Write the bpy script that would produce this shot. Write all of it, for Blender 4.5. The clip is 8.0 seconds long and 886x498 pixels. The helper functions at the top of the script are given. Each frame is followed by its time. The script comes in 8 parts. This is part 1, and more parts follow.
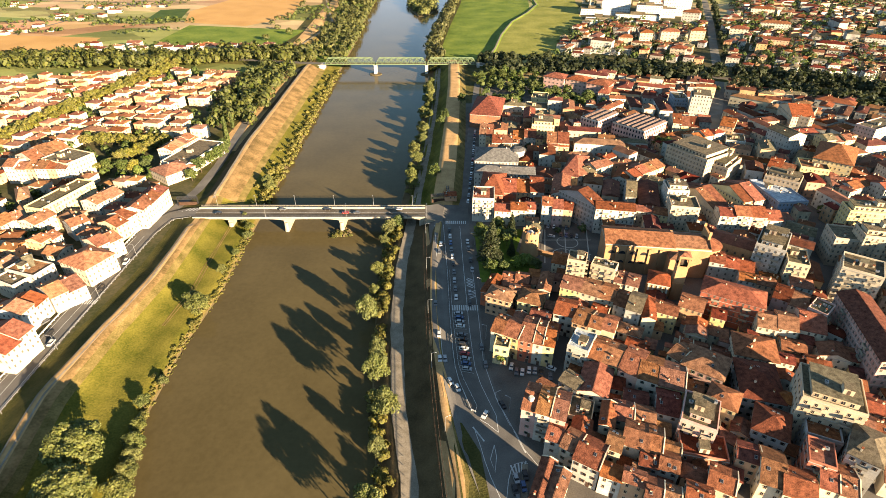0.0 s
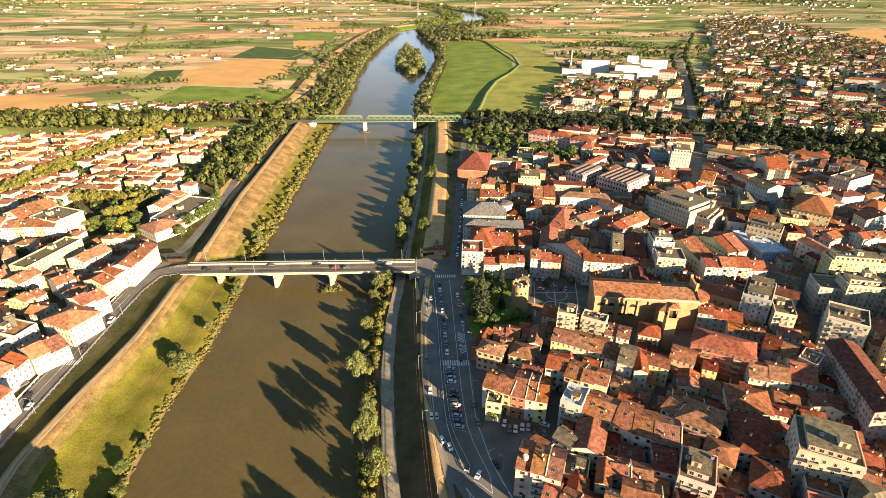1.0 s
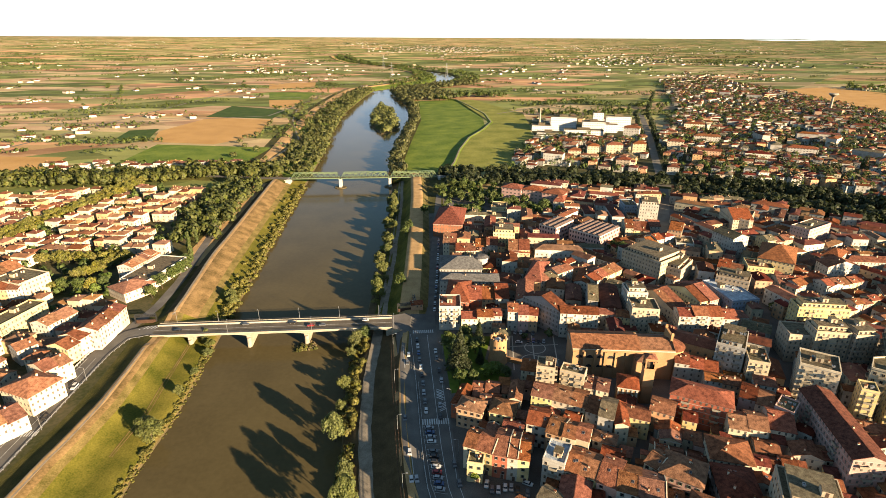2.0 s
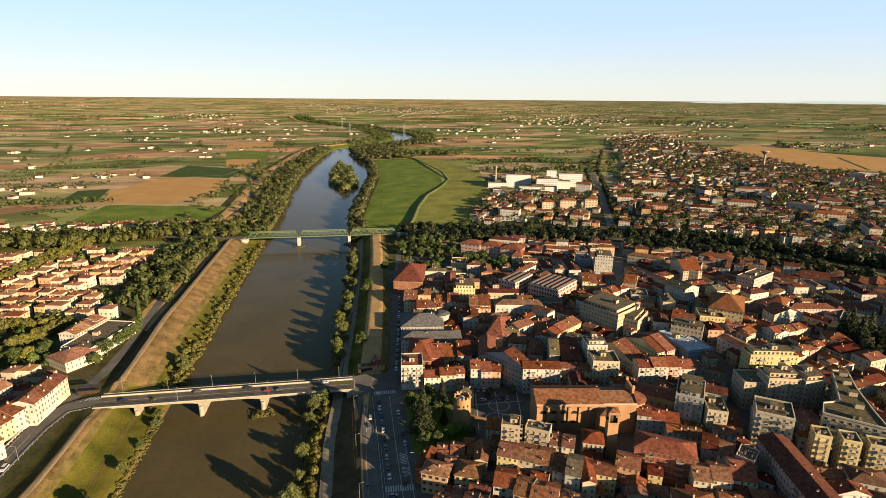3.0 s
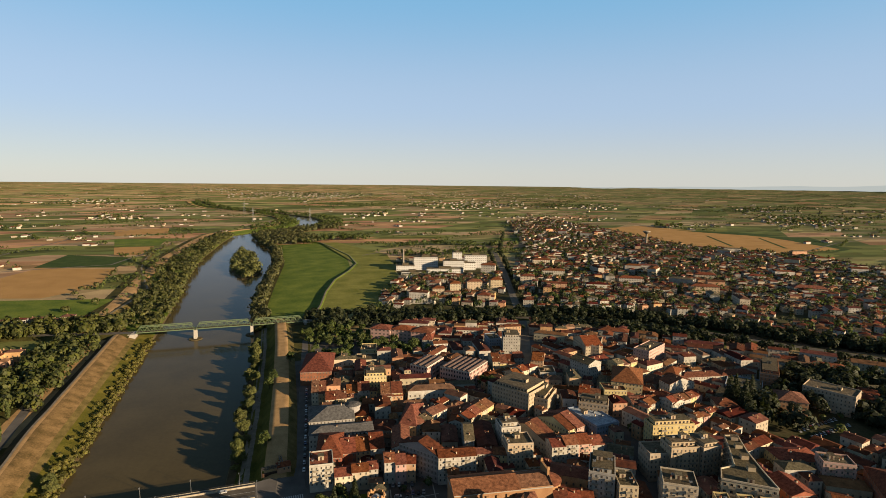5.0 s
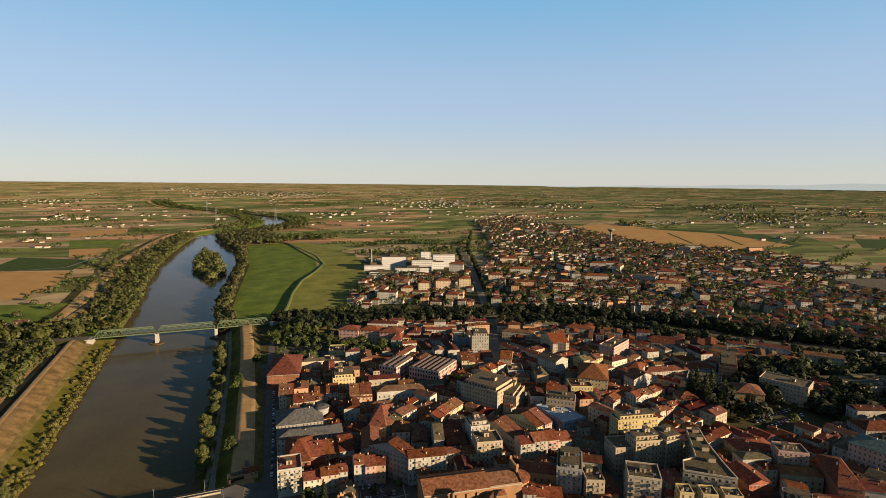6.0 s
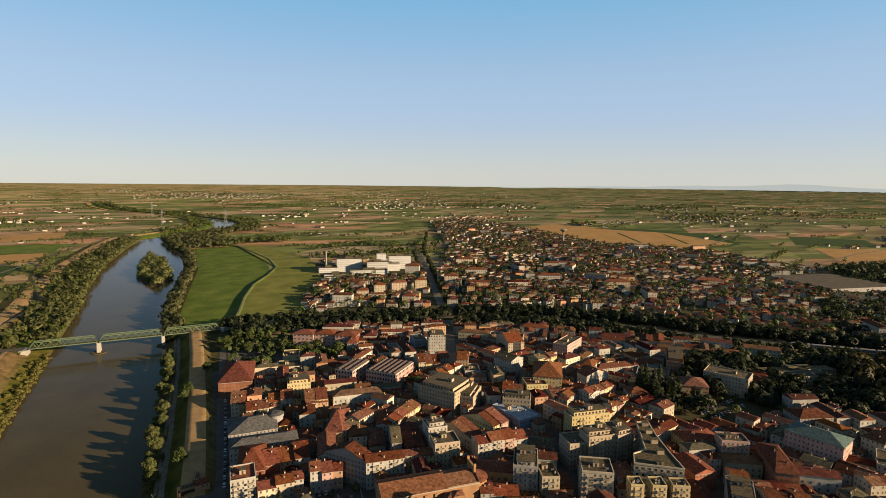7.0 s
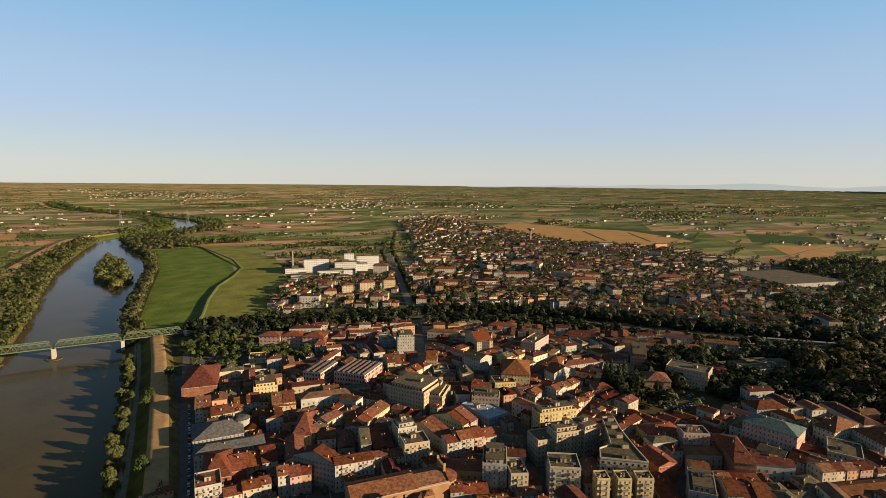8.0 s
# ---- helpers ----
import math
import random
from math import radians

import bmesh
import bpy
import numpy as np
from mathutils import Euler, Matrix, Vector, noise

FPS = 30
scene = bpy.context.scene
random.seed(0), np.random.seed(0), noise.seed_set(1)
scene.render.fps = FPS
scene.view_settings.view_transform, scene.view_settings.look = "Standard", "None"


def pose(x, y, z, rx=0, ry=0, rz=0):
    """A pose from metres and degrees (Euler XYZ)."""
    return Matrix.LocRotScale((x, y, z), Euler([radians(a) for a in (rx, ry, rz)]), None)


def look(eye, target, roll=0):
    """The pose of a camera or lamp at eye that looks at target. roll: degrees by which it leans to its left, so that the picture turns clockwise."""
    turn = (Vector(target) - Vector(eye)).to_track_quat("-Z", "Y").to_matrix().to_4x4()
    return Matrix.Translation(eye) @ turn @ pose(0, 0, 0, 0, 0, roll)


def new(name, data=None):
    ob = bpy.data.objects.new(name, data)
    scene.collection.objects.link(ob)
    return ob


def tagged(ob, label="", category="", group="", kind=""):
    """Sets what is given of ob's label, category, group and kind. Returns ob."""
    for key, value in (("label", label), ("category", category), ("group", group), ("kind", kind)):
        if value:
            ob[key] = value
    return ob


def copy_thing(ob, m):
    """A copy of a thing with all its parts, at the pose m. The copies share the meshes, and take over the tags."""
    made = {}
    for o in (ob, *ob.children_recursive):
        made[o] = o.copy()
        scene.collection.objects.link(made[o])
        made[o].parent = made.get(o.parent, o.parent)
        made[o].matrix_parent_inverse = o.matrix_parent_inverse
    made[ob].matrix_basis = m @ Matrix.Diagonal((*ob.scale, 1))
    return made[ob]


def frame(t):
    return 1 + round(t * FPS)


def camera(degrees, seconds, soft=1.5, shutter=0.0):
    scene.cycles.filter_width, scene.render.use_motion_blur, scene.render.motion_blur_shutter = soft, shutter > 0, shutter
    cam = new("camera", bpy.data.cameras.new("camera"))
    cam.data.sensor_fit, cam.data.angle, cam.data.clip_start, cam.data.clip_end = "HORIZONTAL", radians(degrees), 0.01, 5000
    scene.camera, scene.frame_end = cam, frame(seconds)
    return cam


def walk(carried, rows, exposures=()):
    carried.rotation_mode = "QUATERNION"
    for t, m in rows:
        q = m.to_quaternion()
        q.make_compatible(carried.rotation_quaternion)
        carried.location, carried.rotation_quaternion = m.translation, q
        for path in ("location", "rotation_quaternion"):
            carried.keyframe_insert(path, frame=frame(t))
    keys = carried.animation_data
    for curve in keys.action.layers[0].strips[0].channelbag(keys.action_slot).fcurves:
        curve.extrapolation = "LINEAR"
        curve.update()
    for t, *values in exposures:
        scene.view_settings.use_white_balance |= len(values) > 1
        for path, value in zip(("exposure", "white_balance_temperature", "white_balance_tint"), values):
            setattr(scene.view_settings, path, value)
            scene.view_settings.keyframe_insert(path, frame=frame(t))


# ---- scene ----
cam = camera(78.7, 8.0, soft=0.65)
PATH = [
    (0, (1.219, 0.918, 167.803), (1.236, 2.600, 166.721), 0.20),
    (0.5, (0.994, 0.847, 168.717), (1.029, 2.577, 167.713), 0.20),
    (1, (0.783, 0.768, 169.591), (0.842, 2.544, 168.674), 0.20),
    (1.5, (0.587, 0.681, 170.426), (0.682, 2.497, 169.594), 0.20),
    (3, (0.084, 0.375, 172.692), (0.388, 2.275, 172.146), 0.50),
    (3.5, (-0.056, 0.257, 173.368), (0.335, 2.166, 172.915), 0.60),
    (4, (-0.181, 0.132, 174.004), (0.311, 2.039, 173.654), 0.50),
    (4.5, (-0.292, -0.001, 174.601), (0.287, 1.896, 174.344), 0.50),
    (6, (-0.538, -0.446, 176.154), (0.213, 1.391, 175.904), 0.60),
    (6.5, (-0.592, -0.610, 176.592), (0.236, 1.193, 176.346), 0.60),
    (7, (-0.632, -0.781, 176.991), (0.268, 0.989, 176.746), 0.60),
    (7.5, (-0.657, -0.961, 177.350), (0.291, 0.783, 177.103), 0.60),
    (8, (-0.668, -1.148, 177.670), (0.334, 0.565, 177.423), 0.60),
]
EXPOSURES = [(0, 3.4, 6900, 10), (1.5, 3.2, 6900, 10), (2.8, 2.38, 6900, 10), (3.5, 2.02, 6900, 10), (4.5, 1.79, 6900, 11), (6.0, 1.74, 6900, 11), (8, 1.74, 6900, 11)]
SKY_STRENGTH, SUN_STRENGTH = 0.05, 5.0
UNIT = 1.2  # the plan below is drawn in units of 1.2 m
walk(cam, [(t, look(eye, target, roll)) for t, eye, target, roll in PATH], EXPOSURES)

# ---- world and sun: a clear evening, the sun low in the south-east ----
SUN_ELEVATION, SUN_AZIMUTH = 13.5, 135.5
world = bpy.data.worlds.new("evening_sky")
scene.world = world
world.use_nodes = True
wn = world.node_tree
sky = wn.nodes.new("ShaderNodeTexSky")
sky.sky_type = "NISHITA"
sky.sun_disc = False
sky.sun_elevation, sky.sun_rotation = radians(SUN_ELEVATION), radians(SUN_AZIMUTH)
sky.air_density, sky.dust_density, sky.ozone_density = 0.85, 0.1, 2.8
wn.nodes["Background"].inputs["Strength"].default_value = SKY_STRENGTH
haze = wn.nodes.new("ShaderNodeMix")  # thin evening haze, creamy low down and blue above
haze.data_type = "RGBA"
haze.inputs[0].default_value = 0.86
low_sky, tint = wn.nodes.new("ShaderNodeMix"), wn.nodes.new("ShaderNodeMix")
low_sky.data_type = tint.data_type = "RGBA"
low_sky.inputs[6].default_value = (3.45, 3.65, 3.7, 1)
low_sky.inputs[7].default_value = (2.5, 3.45, 4.75, 1)
tint.inputs[7].default_value = (1.2, 2.95, 4.75, 1)
where = wn.nodes.new("ShaderNodeTexCoord")
axis = wn.nodes.new("ShaderNodeSeparateXYZ")
wn.links.new(where.outputs["Generated"], axis.inputs[0])
for lo, hi, stage in ((0.0, 0.14, low_sky), (0.12, 0.34, tint)):
    level = wn.nodes.new("ShaderNodeMapRange")
    level.interpolation_type = "SMOOTHSTEP"
    level.inputs["From Min"].default_value, level.inputs["From Max"].default_value = lo, hi
    wn.links.new(axis.outputs[2], level.inputs["Value"])
    wn.links.new(level.outputs["Result"], stage.inputs[0])
wn.links.new(low_sky.outputs[2], tint.inputs[6])
zenith = wn.nodes.new("ShaderNodeMix")  # the clear sky deepens overhead
zenith.data_type = "RGBA"
zenith.inputs[7].default_value = (0.8, 1.15, 1.7, 1)
high = wn.nodes.new("ShaderNodeMapRange")
high.inputs["From Min"].default_value, high.inputs["From Max"].default_value = 0.3, 0.75
wn.links.new(axis.outputs[2], high.inputs["Value"])
wn.links.new(high.outputs["Result"], zenith.inputs[0])
wn.links.new(tint.outputs[2], zenith.inputs[6])
wn.links.new(zenith.outputs[2], haze.inputs[7])
wn.links.new(sky.outputs["Color"], haze.inputs[6])
wn.links.new(haze.outputs[2], wn.nodes["Background"].inputs["Color"])
sun_data = bpy.data.lights.new("sun", "SUN")
sun_data.energy, sun_data.angle, sun_data.color = SUN_STRENGTH, radians(0.6), (1.0, 0.79, 0.545)
sun = new("sun", sun_data)
_a, _e = radians(SUN_AZIMUTH), radians(SUN_ELEVATION)
sun.matrix_world = look((400 * math.sin(_a) * math.cos(_e), 400 * math.cos(_a) * math.cos(_e), 400 * math.sin(_e) + 200), (0, 0, 200))


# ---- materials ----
DARKEN = 0.36  # darkens every base colour, so shade reads deeper against the bright sky


def hexlin(c):
    return (*c, 1.0)


def material(name, low, high, scale=0.4, fine=6.0, rough=0.85, bump=0.3, vary=0.0, island=0.0, metal=0.0, distance=0.05):
    """Two noise scales between two colours, with relief; vary: change from object to object, island: from piece to piece of a mesh."""
    low, high = tuple(v * DARKEN for v in low), tuple(v * DARKEN for v in high)
    m = bpy.data.materials.new(name)
    m.use_nodes = True
    nt = m.node_tree
    n, ln = nt.nodes, nt.links
    b = n["Principled BSDF"]
    geo = n.new("ShaderNodeNewGeometry")
    n1, n2 = n.new("ShaderNodeTexNoise"), n.new("ShaderNodeTexNoise")
    n1.inputs["Scale"].default_value, n1.inputs["Detail"].default_value = scale, 4
    n2.inputs["Scale"].default_value, n2.inputs["Detail"].default_value = fine, 3
    for t in (n1, n2):
        ln.new(geo.outputs["Position"], t.inputs["Vector"])
    add = n.new("ShaderNodeMath")
    add.operation = "MULTIPLY_ADD"
    ln.new(n2.outputs["Fac"], add.inputs[0])
    add.inputs[1].default_value = 0.6
    ln.new(n1.outputs["Fac"], add.inputs[2])
    rng = n.new("ShaderNodeMapRange")
    rng.inputs["From Min"].default_value, rng.inputs["From Max"].default_value = 0.55, 1.05
    ln.new(add.outputs[0], rng.inputs["Value"])
    mix = n.new("ShaderNodeMix")
    mix.data_type = "RGBA"
    mix.inputs[6].default_value, mix.inputs[7].default_value = hexlin(low), hexlin(high)
    ln.new(rng.outputs["Result"], mix.inputs[0])
    colour = mix.outputs[2]
    for amount, source in ((vary, "object"), (island, "island")):
        if not amount:
            continue
        hsv = n.new("ShaderNodeHueSaturation")
        if source == "object":
            rnd = n.new("ShaderNodeObjectInfo").outputs["Random"]
        else:
            rnd = geo.outputs["Random Per Island"]
        for k, (lo, hi) in {"Value": (1 - amount, 1 + amount), "Hue": (0.5 - 0.06 * amount, 0.5 + 0.06 * amount), "Saturation": (1.0 + 0.5 * amount, 1.0 - 0.5 * amount)}.items():
            mr = n.new("ShaderNodeMapRange")
            mr.inputs["To Min"].default_value, mr.inputs["To Max"].default_value = lo, hi
            if k == "Value":
                ln.new(rnd, mr.inputs["Value"])
            else:
                fr = n.new("ShaderNodeMath")
                fr.operation = "MULTIPLY"
                fr.inputs[1].default_value = 7.31 if k == "Hue" else 13.7
                f2 = n.new("ShaderNodeMath")
                f2.operation = "FRACT"
                ln.new(rnd, fr.inputs[0])
                ln.new(fr.outputs[0], f2.inputs[0])
                ln.new(f2.outputs[0], mr.inputs["Value"])
            ln.new(mr.outputs["Result"], hsv.inputs[k])
        ln.new(colour, hsv.inputs["Color"])
        colour = hsv.outputs["Color"]
    ln.new(colour, b.inputs["Base Color"])
    b.inputs["Roughness"].default_value, b.inputs["Metallic"].default_value = rough, metal
    b.inputs["Specular IOR Level"].default_value = 0.3 if rough < 0.8 else 0.04
    if bump:
        bp = n.new("ShaderNodeBump")
        bp.inputs["Strength"].default_value, bp.inputs["Distance"].default_value = bump, distance
        ln.new(n2.outputs["Fac"], bp.inputs["Height"])
        ln.new(bp.outputs["Normal"], b.inputs["Normal"])
    return m


def leaf_material(name, low, high, island=0.2):
    """Foliage: a leaf colour that changes from clump to clump, partly lit through."""
    m = material(name, low, high, 0.15, 1.5, 0.7, 0.0, 0.12, island)
    n, ln = m.node_tree.nodes, m.node_tree.links
    b, out = n["Principled BSDF"], n["Material Output"]
    tr = n.new("ShaderNodeBsdfTranslucent")
    ln.new(b.inputs["Base Color"].links[0].from_socket, tr.inputs["Color"])
    mx = n.new("ShaderNodeMixShader")
    mx.inputs[0].default_value = 0.4
    ln.new(b.outputs[0], mx.inputs[1])
    ln.new(tr.outputs[0], mx.inputs[2])
    ln.new(mx.outputs[0], out.inputs["Surface"])
    return m


def field_material():
    """Farmland: strips of stubble, ploughed soil, grass and crops in uneven parcels."""
    m = bpy.data.materials.new("farmland")
    m.use_nodes = True
    n, ln = m.node_tree.nodes, m.node_tree.links
    b = n["Principled BSDF"]
    geo = n.new("ShaderNodeNewGeometry")
    mp = n.new("ShaderNodeMapping")
    mp.inputs["Rotation"].default_value = (0, 0, radians(24))
    mp.inputs["Scale"].default_value = (1 / 260, 1 / 110, 1)
    # parcels keep their angular size from the camera's height where the far land is drawn together
    height = n.new("ShaderNodeSeparateXYZ")
    ln.new(geo.outputs["Position"], height.inputs[0])
    lift, span, spread = n.new("ShaderNodeMath"), n.new("ShaderNodeMath"), n.new("ShaderNodeMath")
    lift.operation, span.operation, spread.operation = "MAXIMUM", "SUBTRACT", "DIVIDE"
    lift.inputs[1].default_value, span.inputs[0].default_value, spread.inputs[0].default_value = 5.0, 182.6, 177.6
    ln.new(height.outputs[2], lift.inputs[0])
    ln.new(lift.outputs[0], span.inputs[1])
    ln.new(span.outputs[0], spread.inputs[1])
    plan = n.new("ShaderNodeVectorMath")
    plan.operation = "SCALE"
    ln.new(geo.outputs["Position"], plan.inputs[0])
    ln.new(spread.outputs[0], plan.inputs["Scale"])
    warp = n.new("ShaderNodeTexNoise")
    warp.inputs["Scale"].default_value = 0.0012
    wm = n.new("ShaderNodeVectorMath")
    wm.operation = "MULTIPLY_ADD"
    ln.new(plan.outputs[0], warp.inputs["Vector"])
    ln.new(warp.outputs["Color"], wm.inputs[0])
    wm.inputs[1].default_value = (70, 70, 0)
    ln.new(plan.outputs[0], wm.inputs[2])
    ln.new(wm.outputs[0], mp.inputs["Vector"])
    flat = n.new("ShaderNodeVectorMath")
    flat.operation = "MULTIPLY"
    flat.inputs[1].default_value = (1, 1, 0)
    ln.new(mp.outputs[0], flat.inputs[0])
    # long rectangular parcels: columns of fields, each column cut at its own places
    def calc(op, x, y=None, z=None):
        m_ = n.new("ShaderNodeMath")
        m_.operation = op
        for k, q in enumerate((x, y, z)):
            if isinstance(q, (int, float)):
                m_.inputs[k].default_value = q
            elif q is not None:
                ln.new(q, m_.inputs[k])
        return m_.outputs[0]

    axes = n.new("ShaderNodeSeparateXYZ")
    ln.new(mp.outputs[0], axes.inputs[0])
    column = calc("FLOOR", axes.outputs[0])
    w1 = n.new("ShaderNodeTexWhiteNoise")
    w1.noise_dimensions = "1D"
    ln.new(column, w1.inputs["W"])
    row = calc("FLOOR", calc("MULTIPLY_ADD", axes.outputs[1], calc("MULTIPLY_ADD", w1.outputs["Value"], 0.9, 0.6), calc("MULTIPLY", w1.outputs["Value"], 37.0)))
    cell = n.new("ShaderNodeCombineXYZ")
    ln.new(column, cell.inputs[0])
    ln.new(row, cell.inputs[1])
    vor = n.new("ShaderNodeTexWhiteNoise")
    vor.noise_dimensions = "2D"
    ln.new(cell.outputs[0], vor.inputs["Vector"])
    sep = n.new("ShaderNodeSeparateColor")
    ln.new(vor.outputs["Color"], sep.inputs[0])
    ramp = n.new("ShaderNodeValToRGB")
    ramp.color_ramp.interpolation = "CONSTANT"
    stops = [(0.0, (0.25, 0.29, 0.085)), (0.14, (0.66, 0.46, 0.24)), (0.26, (0.21, 0.25, 0.08)), (0.38, (0.68, 0.52, 0.27)), (0.5, (0.42, 0.4, 0.16)), (0.62, (0.7, 0.43, 0.21)), (0.74, (0.3, 0.33, 0.11)), (0.84, (0.58, 0.47, 0.25)), (0.93, (0.2, 0.24, 0.08))]
    el = ramp.color_ramp.elements
    while len(el) < len(stops):
        el.new(0.5)
    for e, (p, c) in zip(el, stops):
        e.position, e.color = p, (*(v * DARKEN for v in c), 1)
    ln.new(sep.outputs[0], ramp.inputs[0])
    n1, n2 = n.new("ShaderNodeTexNoise"), n.new("ShaderNodeTexNoise")
    n1.inputs["Scale"].default_value, n2.inputs["Scale"].default_value = 0.02, 0.35
    for t in (n1, n2):
        t.inputs["Detail"].default_value = 5
        ln.new(geo.outputs["Position"], t.inputs["Vector"])
    mul = n.new("ShaderNodeMix")
    mul.data_type, mul.blend_type = "RGBA", "OVERLAY"
    mul.inputs[0].default_value = 0.55
    av = n.new("ShaderNodeMix")
    av.data_type = "RGBA"
    av.inputs[0].default_value = 0.5
    ln.new(n1.outputs["Fac"], av.inputs[6])
    ln.new(n2.outputs["Fac"], av.inputs[7])
    # green crops take over on the eastern plain, tinted darker to dim it there
    east = n.new("ShaderNodeMapRange")
    east.inputs["From Min"].default_value, east.inputs["From Max"].default_value = 1100, 2300
    east.inputs["To Max"].default_value = 0.62
    ln.new(height.outputs[0], east.inputs["Value"])
    crops = n.new("ShaderNodeMix")
    crops.data_type = "RGBA"
    crops.inputs[7].default_value = (0.16 * DARKEN, 0.21 * DARKEN, 0.08 * DARKEN, 1)
    ln.new(calc("MULTIPLY", east.outputs["Result"], calc("GREATER_THAN", sep.outputs[1], 0.25)), crops.inputs[0])
    ln.new(ramp.outputs[0], crops.inputs[6])
    ln.new(crops.outputs[2], mul.inputs[6])
    ln.new(av.outputs[2], mul.inputs[7])
    # smaller plots inside the parcels, a little lighter or darker
    v2 = n.new("ShaderNodeTexVoronoi")
    v2.voronoi_dimensions, v2.distance, v2.feature = "2D", "CHEBYCHEV", "F1"
    v2.inputs["Scale"].default_value, v2.inputs["Randomness"].default_value = 2.9, 0.9
    ln.new(flat.outputs[0], v2.inputs["Vector"])
    s2 = n.new("ShaderNodeSeparateColor")
    ln.new(v2.outputs["Color"], s2.inputs[0])
    mr = n.new("ShaderNodeMapRange")
    mr.inputs["To Min"].default_value, mr.inputs["To Max"].default_value = 0.5, 1.12
    ln.new(s2.outputs[1], mr.inputs["Value"])
    hs = n.new("ShaderNodeHueSaturation")
    ln.new(mr.outputs["Result"], hs.inputs["Value"])
    ln.new(mul.outputs[2], hs.inputs["Color"])
    mh = n.new("ShaderNodeMapRange")
    mh.inputs["To Min"].default_value, mh.inputs["To Max"].default_value = 0.472, 0.508
    ln.new(s2.outputs[2], mh.inputs["Value"])
    ln.new(mh.outputs["Result"], hs.inputs["Hue"])
    ln.new(hs.outputs["Color"], b.inputs["Base Color"])
    b.inputs["Roughness"].default_value = 0.95
    b.inputs["Specular IOR Level"].default_value = 0.02
    return m


def water_material():
    m = material("muddy_water", (0.1, 0.077, 0.034), (0.136, 0.105, 0.047), 0.03, 0.5, 0.12, 0.05, distance=0.05)
    b = m.node_tree.nodes["Principled BSDF"]
    b.inputs["IOR"].default_value = 1.19
    b.inputs["Specular IOR Level"].default_value = 0.1
    return m


M = {}
M["fields"] = field_material()
M["water"] = water_material()
M["grass"] = material("bank_grass", (0.04, 0.046, 0.012), (0.13, 0.112, 0.035), 0.1, 1.2, 0.95, 0.8, distance=0.3)
M["dry_grass"] = material("dry_grass", (0.1, 0.085, 0.022), (0.31, 0.225, 0.083), 0.16, 1.6, 0.95, 0.7, distance=0.2)
M["dirt"] = material("trodden_dirt", (0.42, 0.26, 0.115), (0.68, 0.43, 0.2), 0.15, 1.2, 0.95, 0.4)
M["worn_slope"] = material("worn_grass_and_soil", (0.13, 0.09, 0.032), (0.4, 0.25, 0.11), 0.12, 1.0, 0.95, 0.5, distance=0.2)
M["mud"] = material("bank_mud", (0.1, 0.075, 0.038), (0.22, 0.17, 0.085), 0.2, 1.5, 0.9, 0.6)
M["garden"] = material("gardens_and_yards", (0.035, 0.05, 0.014), (0.16, 0.13, 0.07), 0.045, 0.5, 0.95, 0.3)
M["paving"] = material("worn_paving", (0.11, 0.098, 0.085), (0.22, 0.198, 0.172), 0.08, 2.0, 0.85, 0.2)
M["asphalt"] = material("asphalt", (0.13, 0.12, 0.108), (0.22, 0.204, 0.184), 0.1, 3.0, 0.85, 0.15)
M["path"] = material("towpath_concrete", (0.22, 0.185, 0.135), (0.4, 0.34, 0.26), 0.25, 2.0, 0.9, 0.4)
M["white_line"] = material("road_paint", (0.5, 0.5, 0.48), (0.72, 0.72, 0.7), 1.0, 8.0, 0.7, 0.0)
M["concrete"] = material("bridge_concrete", (0.34, 0.29, 0.21), (0.56, 0.49, 0.38), 0.3, 3.0, 0.85, 0.2)
M["ballast"] = material("railway_ballast", (0.13, 0.115, 0.1), (0.22, 0.2, 0.17), 0.3, 3.0, 0.95, 0.4)
M["avenue"] = material("sunbleached_asphalt", (0.2, 0.178, 0.145), (0.32, 0.285, 0.235), 0.1, 2.0, 0.95, 0.1)
M["bridge_road"] = material("brownish_worn_asphalt", (0.11, 0.092, 0.07), (0.2, 0.17, 0.132), 0.12, 1.6, 0.95, 0.1)
M["barrier"] = material("cream_concrete", (0.5, 0.42, 0.3), (0.74, 0.64, 0.48), 0.4, 3.0, 0.85, 0.2)
# dead grass, coloured darker for the shade on the dyke slopes
M["scrub"] = material("dead_scrub_and_shade", (0.08, 0.056, 0.027), (0.17, 0.12, 0.058), 0.15, 1.6, 0.95, 0.7, distance=0.2)
M["meadow"] = material("meadow_grass", (0.085, 0.15, 0.018), (0.25, 0.3, 0.05), 0.03, 0.35, 0.95, 0.4, distance=0.3)
# dry copy of the meadow, with low sunlight mixed into its colour
M["sunlit_dry_meadow"] = material("sunny_meadow_grass", (0.16, 0.18, 0.03), (0.36, 0.34, 0.085), 0.03, 0.35, 0.95, 0.4, distance=0.3)
M["stubble"] = material("stubble_field", (0.5, 0.28, 0.095), (0.68, 0.4, 0.15), 0.02, 0.5, 0.95, 0.2)
M["flood"] = material("floodplain_grass", (0.07, 0.08, 0.01), (0.235, 0.195, 0.036), 0.07, 1.3, 0.95, 0.8, distance=0.35)
M["crop"] = material("green_crop", (0.045, 0.085, 0.018), (0.09, 0.13, 0.03), 0.05, 0.7, 0.95, 0.4)
